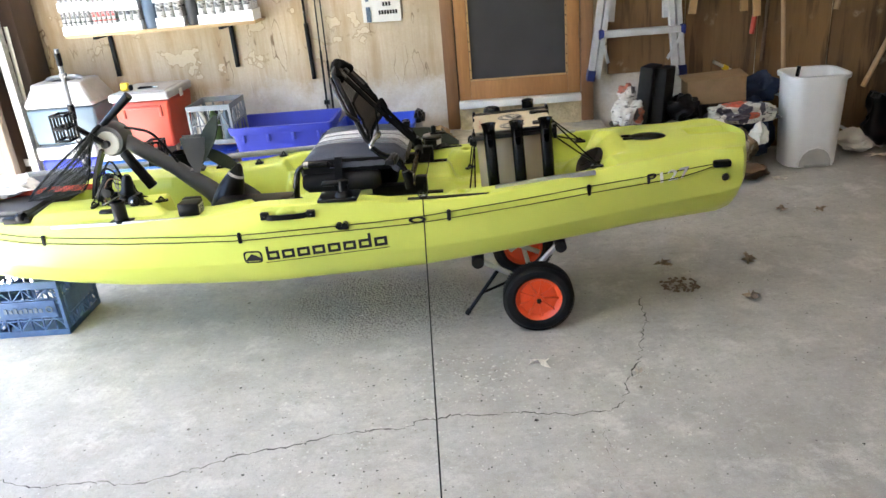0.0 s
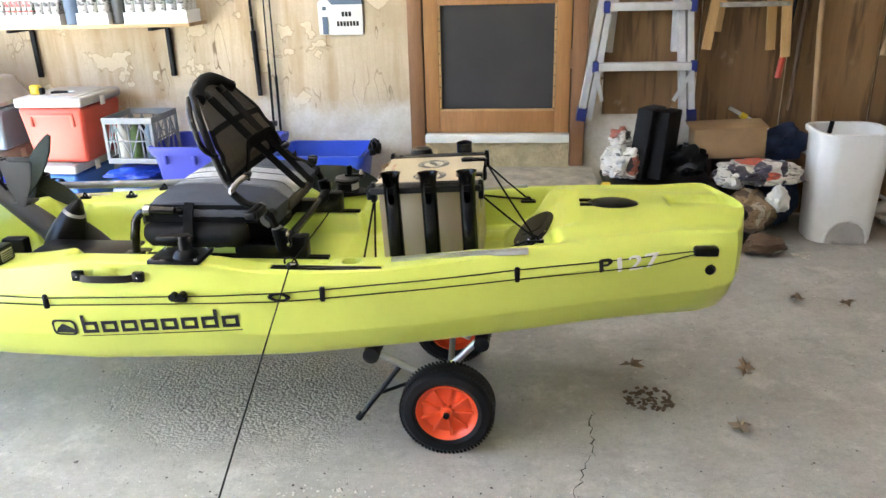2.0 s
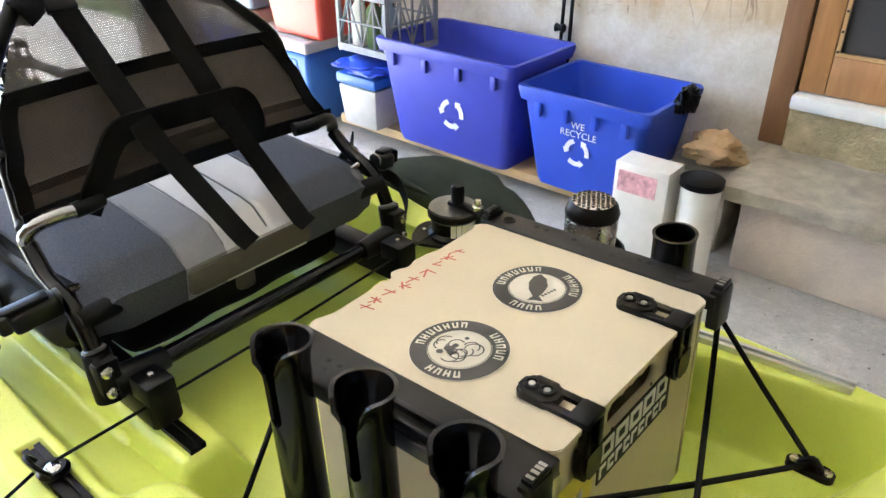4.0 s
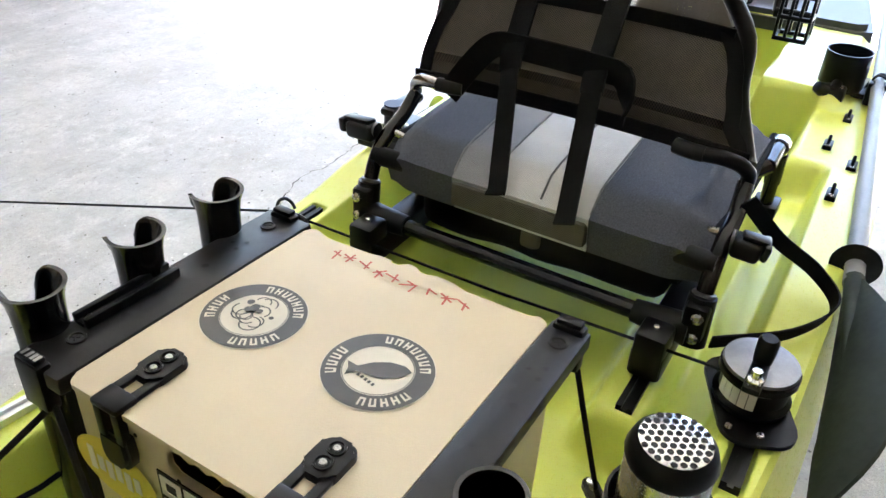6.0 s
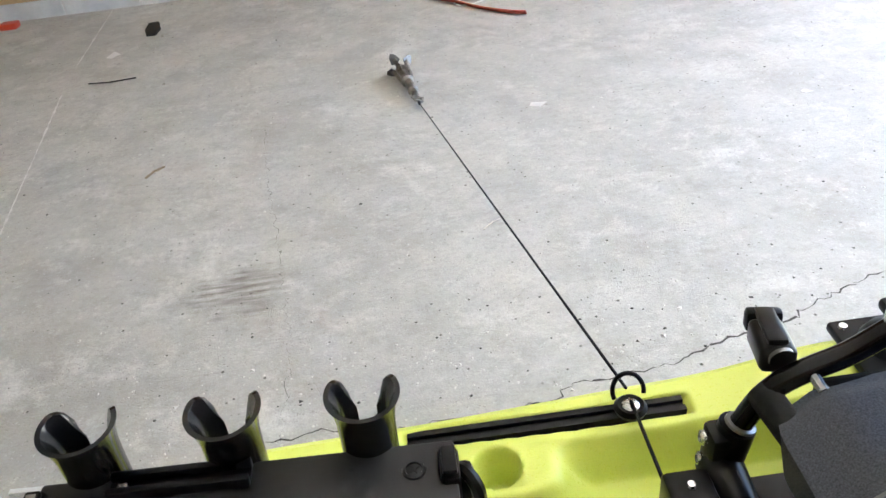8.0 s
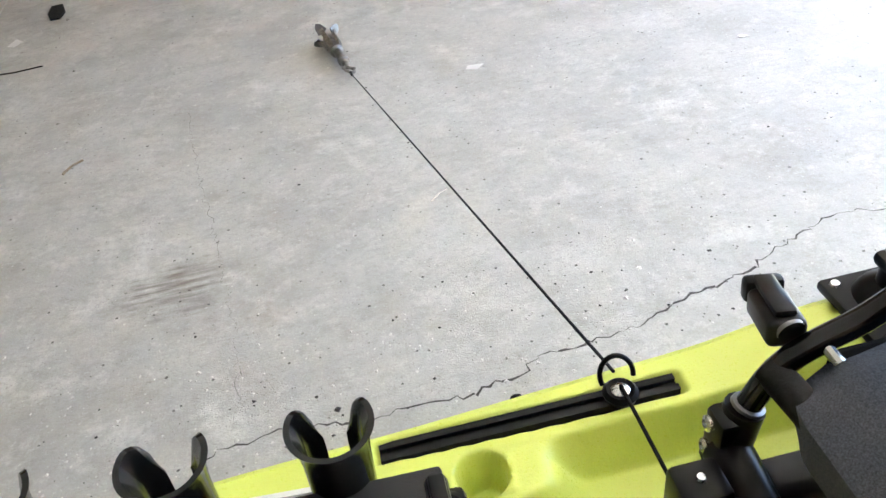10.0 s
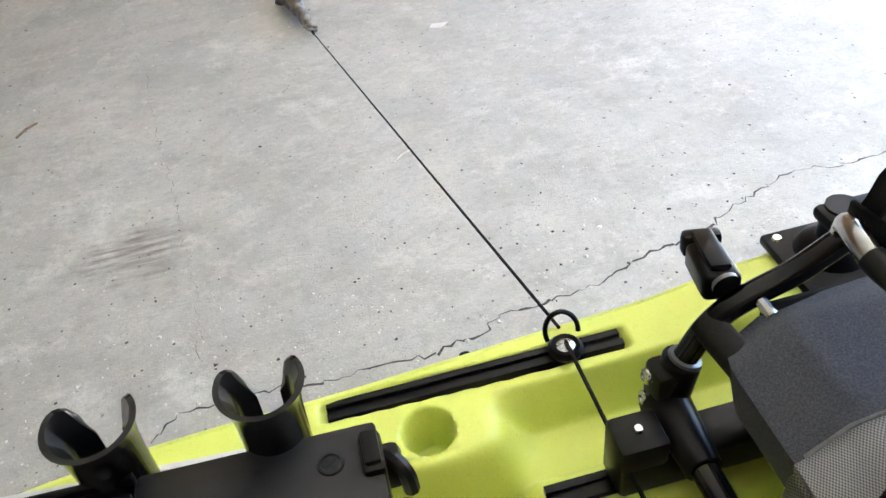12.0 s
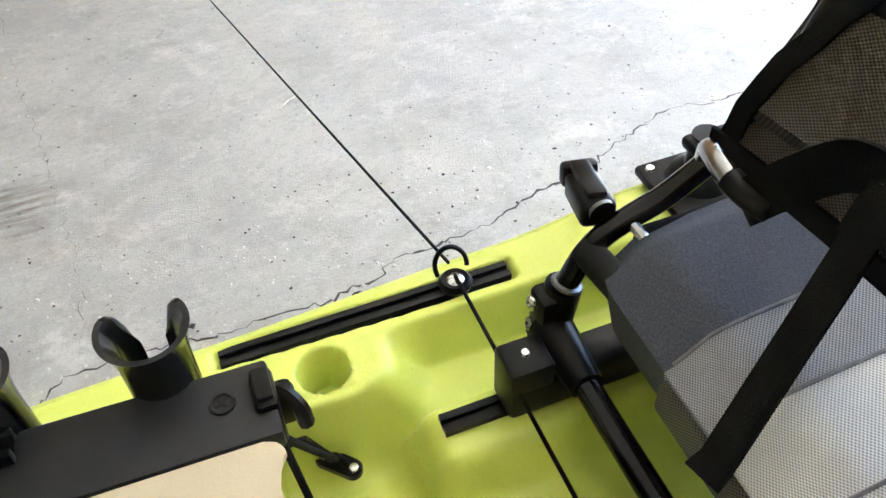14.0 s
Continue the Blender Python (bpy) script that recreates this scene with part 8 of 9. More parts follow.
for x0, x1, mts, nx, tray_h, tall in ((-2.178, -1.976, (CAN_A, CAN_A, CAN_A), 6, 0.056, 0.140), (-1.972, -1.804, (CAN_R, CAN_R, CAN_G), 5, 0.056, 0.128), (-1.800, -1.652, (CAN_A, CAN_A), 3, 0.060, 0.120), (-1.552, -1.370, (CAN_A, CAN_A), 3, 0.062, 0.150), (-1.276, -1.104, (CAN_A,), 3, 0.060, 0.140), (-1.100, -0.916, (CAN_A,), 3, 0.066, 0.140)):
    z = 1.1565
    for k, mt in enumerate(mts):
        flat_of_cans(x0, x1, 4.985 + 0.005 * (k % 2), z, mt, nx, tray_h, tall)
        z += tall + 0.006
bot = thing("dark_bottle", (-1.602, 5.04, 1.157), "dark grey bottle standing between the drink trays", "bottle")
part("body", lathe(bmesh.new(), (-1.602, 5.045, 1.1565), [(0, 0), (0.040, 0), (0.043, 0.01), (0.043, 0.17), (0.034, 0.19), (0, 0.192)], 20), SLATE, bot)
part("cap", lathe(bmesh.new(), (-1.602, 5.045, 1.3485), [(0.024, 0), (0.024, 0.022), (0.020, 0.025), (0, 0.025)], 16), GREYP, bot)
jar_ = thing("dark_bottle", (-1.325, 5.05, 1.157), "squat dark bottle standing between the drink trays", "bottle")
part("body", lathe(bmesh.new(), (-1.325, 5.045, 1.1565), [(0, 0), (0.036, 0), (0.038, 0.01), (0.038, 0.12), (0.030, 0.15), (0.016, 0.165), (0, 0.167)], 20), GREYP, jar_)

# ---- rods, hats and signs on the wall ----
def rod(name, a, b, label, r0=0.010, r1=0.003, grip=0.25, mt=BLACK):
    a, b = Vector(a), Vector(b)
    th = thing(name, a, label, "fishing rod", "rods on the wall")
    part("blank", tube(bmesh.new(), [a.lerp(b, 0.04), b], [r0 * 0.8, r1], 8), mt, th)
    part("grip", tube(bmesh.new(), [a, a.lerp(b, grip)], [r0, r0 * 1.15], 10), RUBBER, th)
    for k in range(5):
        p = a.lerp(b, 0.3 + 0.13 * k)
        d = (b - a).normalized()
        tube_pts = [p + Vector((0.012 * math.cos(t), -0.012 + 0.012 * math.sin(t), 0)) for t in (2 * math.pi * i / 12 for i in range(12))]
        part("guide", tube(bmesh.new(), tube_pts, 0.0015, 5, closed=True), GALV, th)
    return th
rod("fishing_rod", (-0.637, 5.228, 0.722), (-0.652, 5.235, 2.2), "black fishing rod hung upside down on the wall", 0.014)
rod("fishing_rod", (-0.575, 5.225, 0.44), (-0.545, 5.232, 2.3), "slim dark fishing rod standing against the wall", 0.007)
rod("fishing_rod", (-0.535, 5.222, 0.35), (-0.515, 5.232, 2.3), "second slim fishing rod against the wall", 0.007)
for x, z, lab in ((-0.565, 0.56, "black"),):
    part("reel", lathe(bmesh.new(), (x, 5.20, z), [(0, -0.02), (0.018, -0.018), (0.012, 0), (0.018, 0.018), (0, 0.02)], 14, (1, 0, 0)), BLACK, bpy.data.objects["fishing_rod.001"])
hat = thing("cap", (-0.42, 5.2, 1.53), "grey cloth cap hung on the wall", "cap")
part("crown", lathe(bmesh.new(), (-0.42, 5.245, 1.56), [(0.085, 0), (0.09, 0.02), (0.075, 0.07), (0.04, 0.095), (0, 0.10)], 20, (0, -1, -0.2)), GREYP, hat)
part("brim", box(bmesh.new(), -0.49, -0.35, 5.16, 5.235, 1.478, 1.486, 0.003), GREYP, hat)
hat2 = thing("straw_hat", (-0.08, 5.2, 1.56), "pale woven straw hat hung on the wall", "hat")
part("brim", lathe(bmesh.new(), (-0.08, 5.24, 1.60), [(0, 0), (0.14, 0.0), (0.15, 0.012), (0.14, 0.016), (0.09, 0.014), (0.085, 0.07), (0.06, 0.085), (0, 0.086)], 28, (0, -1, -0.15)), OFFW, hat2)
hat3 = thing("straw_hat", (-0.27, 5.22, 1.585), "tan woven hat hung on the wall", "hat")
part("brim", lathe(bmesh.new(), (-0.27, 5.245, 1.60), [(0, 0), (0.09, 0.0), (0.10, 0.01), (0.06, 0.014), (0.05, 0.05), (0, 0.055)], 24, (0, -1, -0.15)), CARD, hat3)
wel = thing("welcome_sign", (-0.115, 5.24, 1.37), "slate-blue wooden sign that says welcome", "sign")
part("board", prism(bmesh.new(), rounded(-0.212, 0.212, -0.047, 0.047, 0.018), 0.016, pose(-0.113, 5.249, 1.407, 90, 0, 0), 0.004), SLATE, wel)
DARKB = mat("sign_letters", (0.02, 0.028, 0.045), 0.2, 30, 0.6, 0.1, 200, 0.1)
lettering("WELCOME", 0.062, pose(-0.10, 5.2325, 1.406, 90, 0, 0), DARKB, wel, 1.15)
hs = thing("house_plaque", (-0.12, 5.24, 1.06), "white wooden house-shaped plaque with blue roof", "plaque")
part("house_front", prism(bmesh.new(), [(-0.252, 1.062), (0.004, 1.058), (0.004, 1.235), (-0.18, 1.235), (-0.218, 1.275), (-0.252, 1.235)], 0.014, pose(0, 5.249, 0, 90, 0, 0), 0.002), OFFW, hs)
part("roof", prism(bmesh.new(), [(-0.218, 1.28), (-0.17, 1.225), (0.012, 1.225), (-0.022, 1.30), (-0.195, 1.30)], 0.018, pose(0, 5.2485, 0, 90, 0, 0), 0.002), SLATE, hs)
for x in (-0.195, -0.06):
    part("chimney", box(bmesh.new(), x, x + 0.03, 5.233, 5.248, 1.295, 1.33, 0.002), SLATE, hs)
part("little_door", box(bmesh.new(), -0.228, -0.198, 5.230, 5.2345, 1.064, 1.16, 0.001), SLATE, hs)
part("heart", box(bmesh.new(), -0.226, -0.204, 5.230, 5.2345, 1.195, 1.215, 0.004), SLATE, hs)
bm = bmesh.new()
for x0, x1, z in ((-0.115, -0.055, 1.160), (-0.145, -0.015, 1.108)):
    n = 3 if x1 - x0 < 0.1 else 7
    for k in range(n):
        xa = x0 + (x1 - x0) * k / n
        box(bm, xa, xa + (x1 - x0) / n * 0.72, 5.2325, 5.2345, z, z + 0.026)
part("dark_bars", bm, DARKIN, hs, flat=True)

# ---- ladders ----
lad = thing("aluminium_ladder", (1.58, 5.1, 0.6), "folded aluminium ladder with blue joints hung on the wall", "ladder")
for (xa, za), (xb, zb), y in (((1.232, 0.594), (1.429, 1.95), 5.15), ((1.836, 0.587), (1.703, 1.95), 5.15)):
    for dx in (0.0, 0.045):
        bm = bmesh.new()
        a, b = Vector((xa + dx * (1 if xa < 1.5 else -1), y, za)), Vector((xb + dx * (1 if xa < 1.5 else -1), y, zb))
        strap(bm, [a, b], 0.034, 0.06, (1, 0, 0))
        part("rail", bm, LADDER, lad)
    bm = bmesh.new()
    strap(bm, [Vector((xa, y - 0.002, za - 0.01)), Vector((xa, y - 0.002, za - 0.01)).lerp(Vector((xb, y - 0.002, zb)), 0.05)], 0.05, 0.075, (1, 0, 0))
    part("foot", bm, NAVYP, lad, "blue rubber foot")
for z, xl, xr in ((0.880, 1.300, 1.818), (1.19, 1.345, 1.79), (1.51, 1.39, 1.76)):
    part("rung", box(bmesh.new(), xl, xr, 5.085, 5.155, z - 0.02, z + 0.02, 0.004), LADDER, lad)
    for x in (xl, xr):
        part("rung_cap", box(bmesh.new(), x - 0.016, x + 0.016, 5.08, 5.16, z - 0.03, z + 0.03, 0.006), NAVYP, lad, "blue plastic rung cap")
for sx, xa, xb in ((1, 1.30, 1.34), (-1, 1.81, 1.72)):
    part("brace", strap(bmesh.new(), [(xa, 5.08, 0.86), (xb, 5.08, 0.70)], 0.02, 0.004, (1, 0, 0)), LADDER, lad)
inner = [((1.375, 0.95), (1.45, 1.95)), ((1.725, 0.95), (1.70, 1.95))]
for (xa, za), (xb, zb) in inner:
    part("inner_rail", strap(bmesh.new(), [(xa, 5.19, za), (xb, 5.19, zb)], 0.035, 0.045, (1, 0, 0)), LADDER, lad)
wlad = thing("wooden_ladder", (2.07, 5.15, 0.9), "old wooden stepladder hung on the wall", "ladder")
for (xa, za), (xb, zb), y in (((1.875, 0.965), (1.985, 2.0), 5.12), ((1.935, 1.05), (2.03, 2.0), 5.19), ((2.285, 0.92), (2.19, 2.0), 5.12), ((2.225, 0.95), (2.15, 2.0), 5.19)):
    part("rail", strap(bmesh.new(), [(xa, y, za), (xb, y, zb)], 0.045, 0.024, (1, 0, 0)), PINEZ, wlad)
for z in (1.19, 1.5):
    part("rung", box(bmesh.new(), 1.93, 2.27, 5.085, 5.15, z - 0.011, z + 0.011, 0.003), GALV if z < 1.3 else PINE, wlad)

# ---- long-handled tools on the panels ----
def tool(name, pts, r, mt, label, head=None, headmat=GALV, category="garden tool"):
    th = thing(name, pts[0], label, category, "tools on the wall")
    part("handle", tube(bmesh.new(), pts, r, 10), mt, th)
    if head:
        part("head", head, headmat, th)
    return th
tool("shovel", [(2.80, 5.18, 0.915), (2.93, 5.2, 1.6), (2.96, 5.21, 1.8)], 0.017, HANDLEW, "pale wooden tool handle hung on the wall")
tool("rake", [(2.37, 5.21, 0.62), (2.42, 5.222, 2.2)], 0.012, DARKW, "dark-handled rake against the wall")
tool("hoe", [(2.50, 5.16, 0.52), (2.47, 5.205, 1.05), (2.44, 5.222, 2.1)], 0.014, HANDLEW, "wooden-handled hoe against the wall")
tool("shears", [(2.29, 5.2, 0.83), (2.36, 5.22, 1.45)], 0.010, BLACK, "red-gripped shears hung on the wall", tube(bmesh.new(), [(2.285, 5.198, 0.80), (2.31, 5.205, 1.0)], 0.016, 10), RED)
dh = thing("spade", (3.09, 5.2, 1.2), "spade with wooden D-shaped grip hung on the wall", "garden tool", "tools on the wall")
part("grip", tube(bmesh.new(), curve([(3.06, 5.20, 1.28), (3.035, 5.20, 1.20), (3.06, 5.20, 1.165), (3.15, 5.20, 1.165), (3.175, 5.20, 1.21), (3.13, 5.20, 1.28)], 5), 0.011, 10), HANDLEW, dh)
part("shaft", tube(bmesh.new(), [(3.095, 5.2, 1.28), (3.11, 5.21, 1.9)], 0.015, 10), HANDLEW, dh)
tool("pry_bar", [(2.97, 5.21, 1.10), (3.02, 5.22, 1.6)], 0.02, BLACK, "black tool with curved head on the wall", crumple((2.95, 5.19, 1.09), (0.07, 0.02, 0.06), 4, 2), BLACK)
tool("wooden_pole", [(2.955, 5.02, 0.44), (3.36, 5.12, 1.30)], 0.017, HANDLEW, "long wooden pole leaning behind the bin", category="pole")
lp = thing("lamp_pole", (3.36, 5.0, 0.0), "thin grey pole with yellow collar leaning across the clutter", "pole")
part("shaft", tube(bmesh.new(), [(3.155, 5.06, 0.014), (2.93, 5.185, 0.135), (2.055, 5.212, 0.637)], 0.011, 10), ALU, lp)
part("collar", tube(bmesh.new(), [(2.15, 5.209, 0.582), (2.118, 5.210, 0.600)], 0.017, 12), YELLOW, lp)

# ---- white waste bin ----
wb = thing("waste_bin", (2.585, 4.85, 0.0), "tall white plastic waste bin with arched foot recess", "waste bin")
bm = bmesh.new()
rows = []
for z, ex, ey in ((0.0, 0.156, 0.125), (0.01, 0.160, 0.13), (0.53, 0.172, 0.155), (0.555, 0.174, 0.157), (0.558, 0.186, 0.170), (0.582, 0.188, 0.172), (0.588, 0.181, 0.164), (0.582, 0.168, 0.152), (0.05, 0.145, 0.122)):
    rows.append([bm.verts.new((2.585 + x, 4.90 + y, z)) for x, y in rounded(-ex, ex, -ey, ey, 0.085, 6)])
n = len(rows[0])
for a, b in zip(rows, rows[1:]):
    for k in range(n):
        bm.faces.new((a[k], a[(k + 1) % n], b[(k + 1) % n], b[k]))
bm.faces.new(rows[0][::-1])
bm.faces.new(rows[-1])
shell = part("shell", bm, WHITE, wb)
arch = [(-0.106, 0.006), (-0.102, 0.045), (-0.084, 0.087), (-0.050, 0.118), (0, 0.130), (0.050, 0.118), (0.084, 0.087), (0.102, 0.045), (0.106, 0.006)]
part("arch_rim", tube(bmesh.new(), [(2.593 + x, 4.7690 - 0.0463 * z, z) for x, z in arch], 0.0065, 6), WHITE, shell)
# Flat raised plate; the recess's shade comes from its darker white.
part("arch_recess_shade", prism(bmesh.new(), arch, 0.003, pose(2.593, 4.7700, 0, 92.65, 0, 0)), DIMW, shell, flat=True)
part("pedal", box(bmesh.new(), 2.525, 2.66, 4.746, 4.766, 0.006, 0.016, 0.004), DIMW, shell)
part("bin_stick", tube(bmesh.new(), [(2.445, 4.83, 0.48), (2.46, 4.82, 0.64)], 0.012, 8), BLACK, wb)

# ---- clutter right of the stoop ----
tote = thing("storage_tote", (1.62, 4.7, 0.0), "grey translucent storage tote with black lid", "storage tote")
GREYT = mat("grey_translucent", (0.36, 0.38, 0.40), 0.08, 5, 0.4, 0.1, 200, 0.1)
part("tub", box(bmesh.new(), 1.36, 1.90, 4.66, 5.06, 0.0, 0.288, 0.02, taper=0.035, seg=3), GREYT, tote)
part("lid", box(bmesh.new(), 1.345, 1.915, 4.645, 5.075, 0.290, 0.318, 0.010), BLACK, tote)
part("clip", box(bmesh.new(), 1.325, 1.375, 4.70, 4.78, 0.268, 0.330, 0.008), YELLOW, tote, "yellow lid clip")
sack = thing("printed_sack", (1.47, 4.9, 0.4), "red and white printed charcoal sack on the tote", "sack")
part("sack_body", crumple((1.437, 4.885, 0.415), (0.092, 0.078, 0.112), 12, 5), SACKP, sack)
part("sack_top", crumple((1.428, 4.90, 0.520), (0.058, 0.050, 0.062), 14, 4), SACKP, sack)
for k, (x, w) in enumerate(((1.505, 0.085), (1.612, 0.075))):
    ch = thing("folded_panel", (x, 4.9, 0.4), "flat black padded panel leaning on the wall", "panel", "black panels on the tote")
    m = Matrix.Translation((x + w / 2, 4.93, 0.3185)) @ pose(0, 0, 0, -4, 5 - 2 * k, -28)
    part("pad", box(bmesh.new(), -w / 2, w / 2, -0.10, 0.12, 0.0, 0.375 - 0.02 * k, 0.008, m), RUBBER, ch)
tagged(part("black_bag", crumple((1.79, 4.93, 0.405), (0.10, 0.09, 0.095), 17, 4), BLACK), "crumpled black bag on the tote", "bag")
cb = thing("cardboard_box", (2.05, 5.0, 0.3), "flat brown cardboard box on the clutter", "box")
part("carton", box(bmesh.new(), 1.84, 2.20, 4.89, 5.10, 0.43, 0.585, 0.003, Matrix.Translation((2.08, 5.05, 0)) @ pose(0, 0, 0, 0, -2, -3) @ Matrix.Translation((-2.08, -5.05, 0))), BROWNC, cb)
part("flap", box(bmesh.new(), 1.80, 2.19, 4.885, 5.10, 0.590, 0.595, 0.001, Matrix.Translation((2.08, 5.05, 0.6)) @ pose(0, 0, 0, 2, -3, -3) @ Matrix.Translation((-2.08, -5.05, -0.6))), BROWNC, cb)
stack = thing("wooden_crate", (2.1, 5.05, 0.0), "dark wooden box under the cardboard box", "box")
part("case", box(bmesh.new(), 1.93, 2.12, 4.98, 5.22, 0.0, 0.428, 0.006), POSTW, stack)
fb = thing("feed_bag", (2.15, 4.85, 0.35), "printed white feed bag with red and dark bands", "bag")
part("bag_body", crumple((2.16, 4.85, 0.360), (0.215, 0.10, 0.065), 21, 5), FEEDP, fb)
part("bag_end", crumple((2.00, 4.84, 0.330), (0.07, 0.08, 0.05), 24, 4), FEEDP, fb)
for k, (mt, at, sz, nm, lab) in enumerate(((NAVY, (2.27, 5.03, 0.20), (0.14, 0.14, 0.20), "navy_bag", "dark navy cloth bag behind the waste bin"), (NAVY, (2.33, 5.12, 0.45), (0.12, 0.07, 0.10), "navy_cloth", "bundle of dark navy cloth against the wall"), (BROWNP, (2.10, 4.78, 0.16), (0.13, 0.10, 0.11), "brown_boot_bag", "brown and white printed paper sack"), (OFFW, (2.22, 4.74, 0.24), (0.05, 0.05, 0.07), "white_wrapper", "torn white paper wrapper"), (RUBBER, (2.02, 4.62, 0.055), (0.12, 0.055, 0.045), "work_shoe", "dark muddy work shoe on the floor"), (DARKW, (2.13, 4.58, 0.06), (0.11, 0.05, 0.05), "work_shoe", "brown leather work shoe on the floor"), (PAPER, (2.98, 5.08, 0.07), (0.13, 0.11, 0.07), "paper_bag", "flattened pale paper bag behind the waste bin"), (BLACK, (3.16, 5.05, 0.20), (0.14, 0.12, 0.20), "black_sack", "black sack on the floor by the wall"), (BLACK, (3.34, 4.86, 0.66), (0.17, 0.15, 0.19), "black_jacket", "black bag hung above the orange box"), (BLACK, (3.32, 4.86, 0.33), (0.17, 0.14, 0.17), "black_case", "black tool bag on the orange box"))):
    tagged(part(nm, crumple(at, sz, 30 + k, 4), mt), lab, "bag" if "shoe" not in nm else "shoe")
ob_ = thing("orange_tool_box", (3.3, 4.8, 0.0), "orange and black tool box on the floor", "tool box")
part("case", box(bmesh.new(), 3.16, 3.55, 4.72, 4.96, 0.03, 0.17, 0.015), ORANGE, ob_)
part("base", box(bmesh.new(), 3.15, 3.56, 4.715, 4.965, 0.0, 0.03, 0.01), BLACK, ob_)
jug = thing("pale_jug", (3.20, 4.62, 0.0), "small pale blue plastic jug on the floor", "jug")
part("jug_body", lathe(bmesh.new(), (3.20, 4.63, 0), [(0, 0), (0.05, 0), (0.052, 0.08), (0.02, 0.11), (0.02, 0.13), (0, 0.13)], 18), PALEB, jug)

# ---- things along the block wall and on the floor there ----
part_box = thing("shipping_box", (0.68, -1.27, 0.0), "tan cardboard box with white label by the block wall", "box")
part("carton", box(bmesh.new(), 0.480, 0.795, -1.44, -1.16, 0.0, 0.26, 0.003), CARD, part_box)
part("label", box(bmesh.new(), 0.54, 0.715, -1.159, -1.1575, 0.045, 0.20), PAPER, part_box, "white paper label", flat=True)
part("label_bars", box(bmesh.new(), 0.565, 0.665, -1.1572, -1.1565, 0.10, 0.105), DARKIN, part_box, flat=True)
rs = thing("ratchet_strap", (0.2, -0.8, 0.0), "faded red ratchet strap lying on the floor", "strap")
part("webbing", strap(bmesh.new(), curve([(0.44, -1.22, 0.012), (0.36, -1.05, 0.02), (0.30, -0.86, 0.012), (0.16, -0.68, 0.016), (0.02, -0.52, 0.01), (-0.10, -0.40, 0.014), (-0.18, -0.36, 0.012)], 8), 0.035, 0.004, (0.5, 0.5, 0.7)), STRAPR, rs)
part("webbing", strap(bmesh.new(), curve([(0.36, -1.05, 0.02), (0.25, -1.0, 0.018), (0.20, -0.88, 0.014), (0.28, -0.82, 0.012)], 8), 0.035, 0.004, (0.3, 0.5, 0.8)), STRAPR, rs)
part("ratchet", box(bmesh.new(), 0.32, 0.40, -1.08, -1.02, 0.0, 0.045, 0.006), GALV, rs)
coil = thing("extension_cord", (0.05, -0.9, 0.0), "coiled yellow extension cord on the floor", "cord")
rng = random.Random(11)
for k in range(9):
    cx, cy = 0.02 + rng.uniform(-0.07, 0.07), -0.90 + rng.uniform(-0.06, 0.06)
    rx, ry = rng.uniform(0.20, 0.33), rng.uniform(0.10, 0.17)
    a0 = rng.uniform(0, 6)
    pts = [(cx + rx * math.cos(a0 + t), cy + ry * math.sin(a0 + t), 0.008 + 0.005 * k + 0.004 * math.sin(3 * t + k)) for t in (2 * math.pi * i / 30 for i in range(30))]
    part("cord_loop", tube(bmesh.new(), pts, 0.0045, 6, closed=True), ROPEY, coil)
hs_ = thing("orange_hanger", (0.05, -1.05, 0.0), "orange plastic cord winder on the floor", "cord winder")
part("bar", box(bmesh.new(), -0.22, 0.30, -1.06, -1.02, 0.05, 0.065, 0.005), ORANGE, hs_)
part("bar", box(bmesh.new(), 0.10, 0.14, -1.16, -0.92, 0.058, 0.072, 0.005), ORANGE, hs_)
part("leg", box(bmesh.new(), -0.2, -0.17, -1.06, -1.02, 0.0, 0.05, 0.004), ORANGE, hs_)
part("leg", box(bmesh.new(), 0.26, 0.29, -1.06, -1.02, 0.0, 0.05, 0.004), ORANGE, hs_)
bc = thing("black_cable", (-0.3, -0.75, 0.0), "looped black cable with plug on the floor", "cable")
for k in range(4):
    cx, cy = -0.30 + 0.03 * k, -0.80 + 0.02 * (k % 2)
    pts = [(cx + (0.17 + 0.02 * k) * math.cos(t), cy + (0.085 + 0.015 * k) * math.sin(t), 0.006 + 0.004 * k) for t in (2 * math.pi * i / 28 for i in range(28))]
    part("cable_loop", tube(bmesh.new(), pts, 0.004, 6, closed=True), CORD, bc)
part("tail", tube(bmesh.new(), curve([(-0.05, -0.70, 0.006), (0.08, -0.62, 0.006), (0.16, -0.66, 0.006), (0.10, -0.74, 0.006)], 8), 0.003, 6), OFFW, bc)
part("plug", box(bmesh.new(), -0.68, -0.56, -0.70, -0.65, 0.0, 0.035, 0.010), BLACK, bc)
part("plug", box(bmesh.new(), -0.60, -0.50, -0.80, -0.75, 0.0, 0.03, 0.010), GALV, bc)
part("jumper", tube(bmesh.new(), curve([(-0.48, -0.80, 0.01), (-0.40, -0.98, 0.03), (-0.2, -1.05, 0.02), (0.0, -1.1, 0.02)], 8), 0.007, 6), CORD, bc)
sb = thing("red_brush", (2.78, -1.30, 0.0), "red-handled tool lying by the block wall", "brush")
part("handle", tube(bmesh.new(), [(3.3, -1.28, 0.012), (2.84, -1.32, 0.012)], 0.010, 10), RED, sb)
part("head", box(bmesh.new(), 2.76, 2.86, -1.36, -1.28, 0.0, 0.035, 0.006), RED, sb)
fe = thing("dark_glove", (1.855, -0.925, 0.0), "grey-black worn glove flat on the floor", "glove")
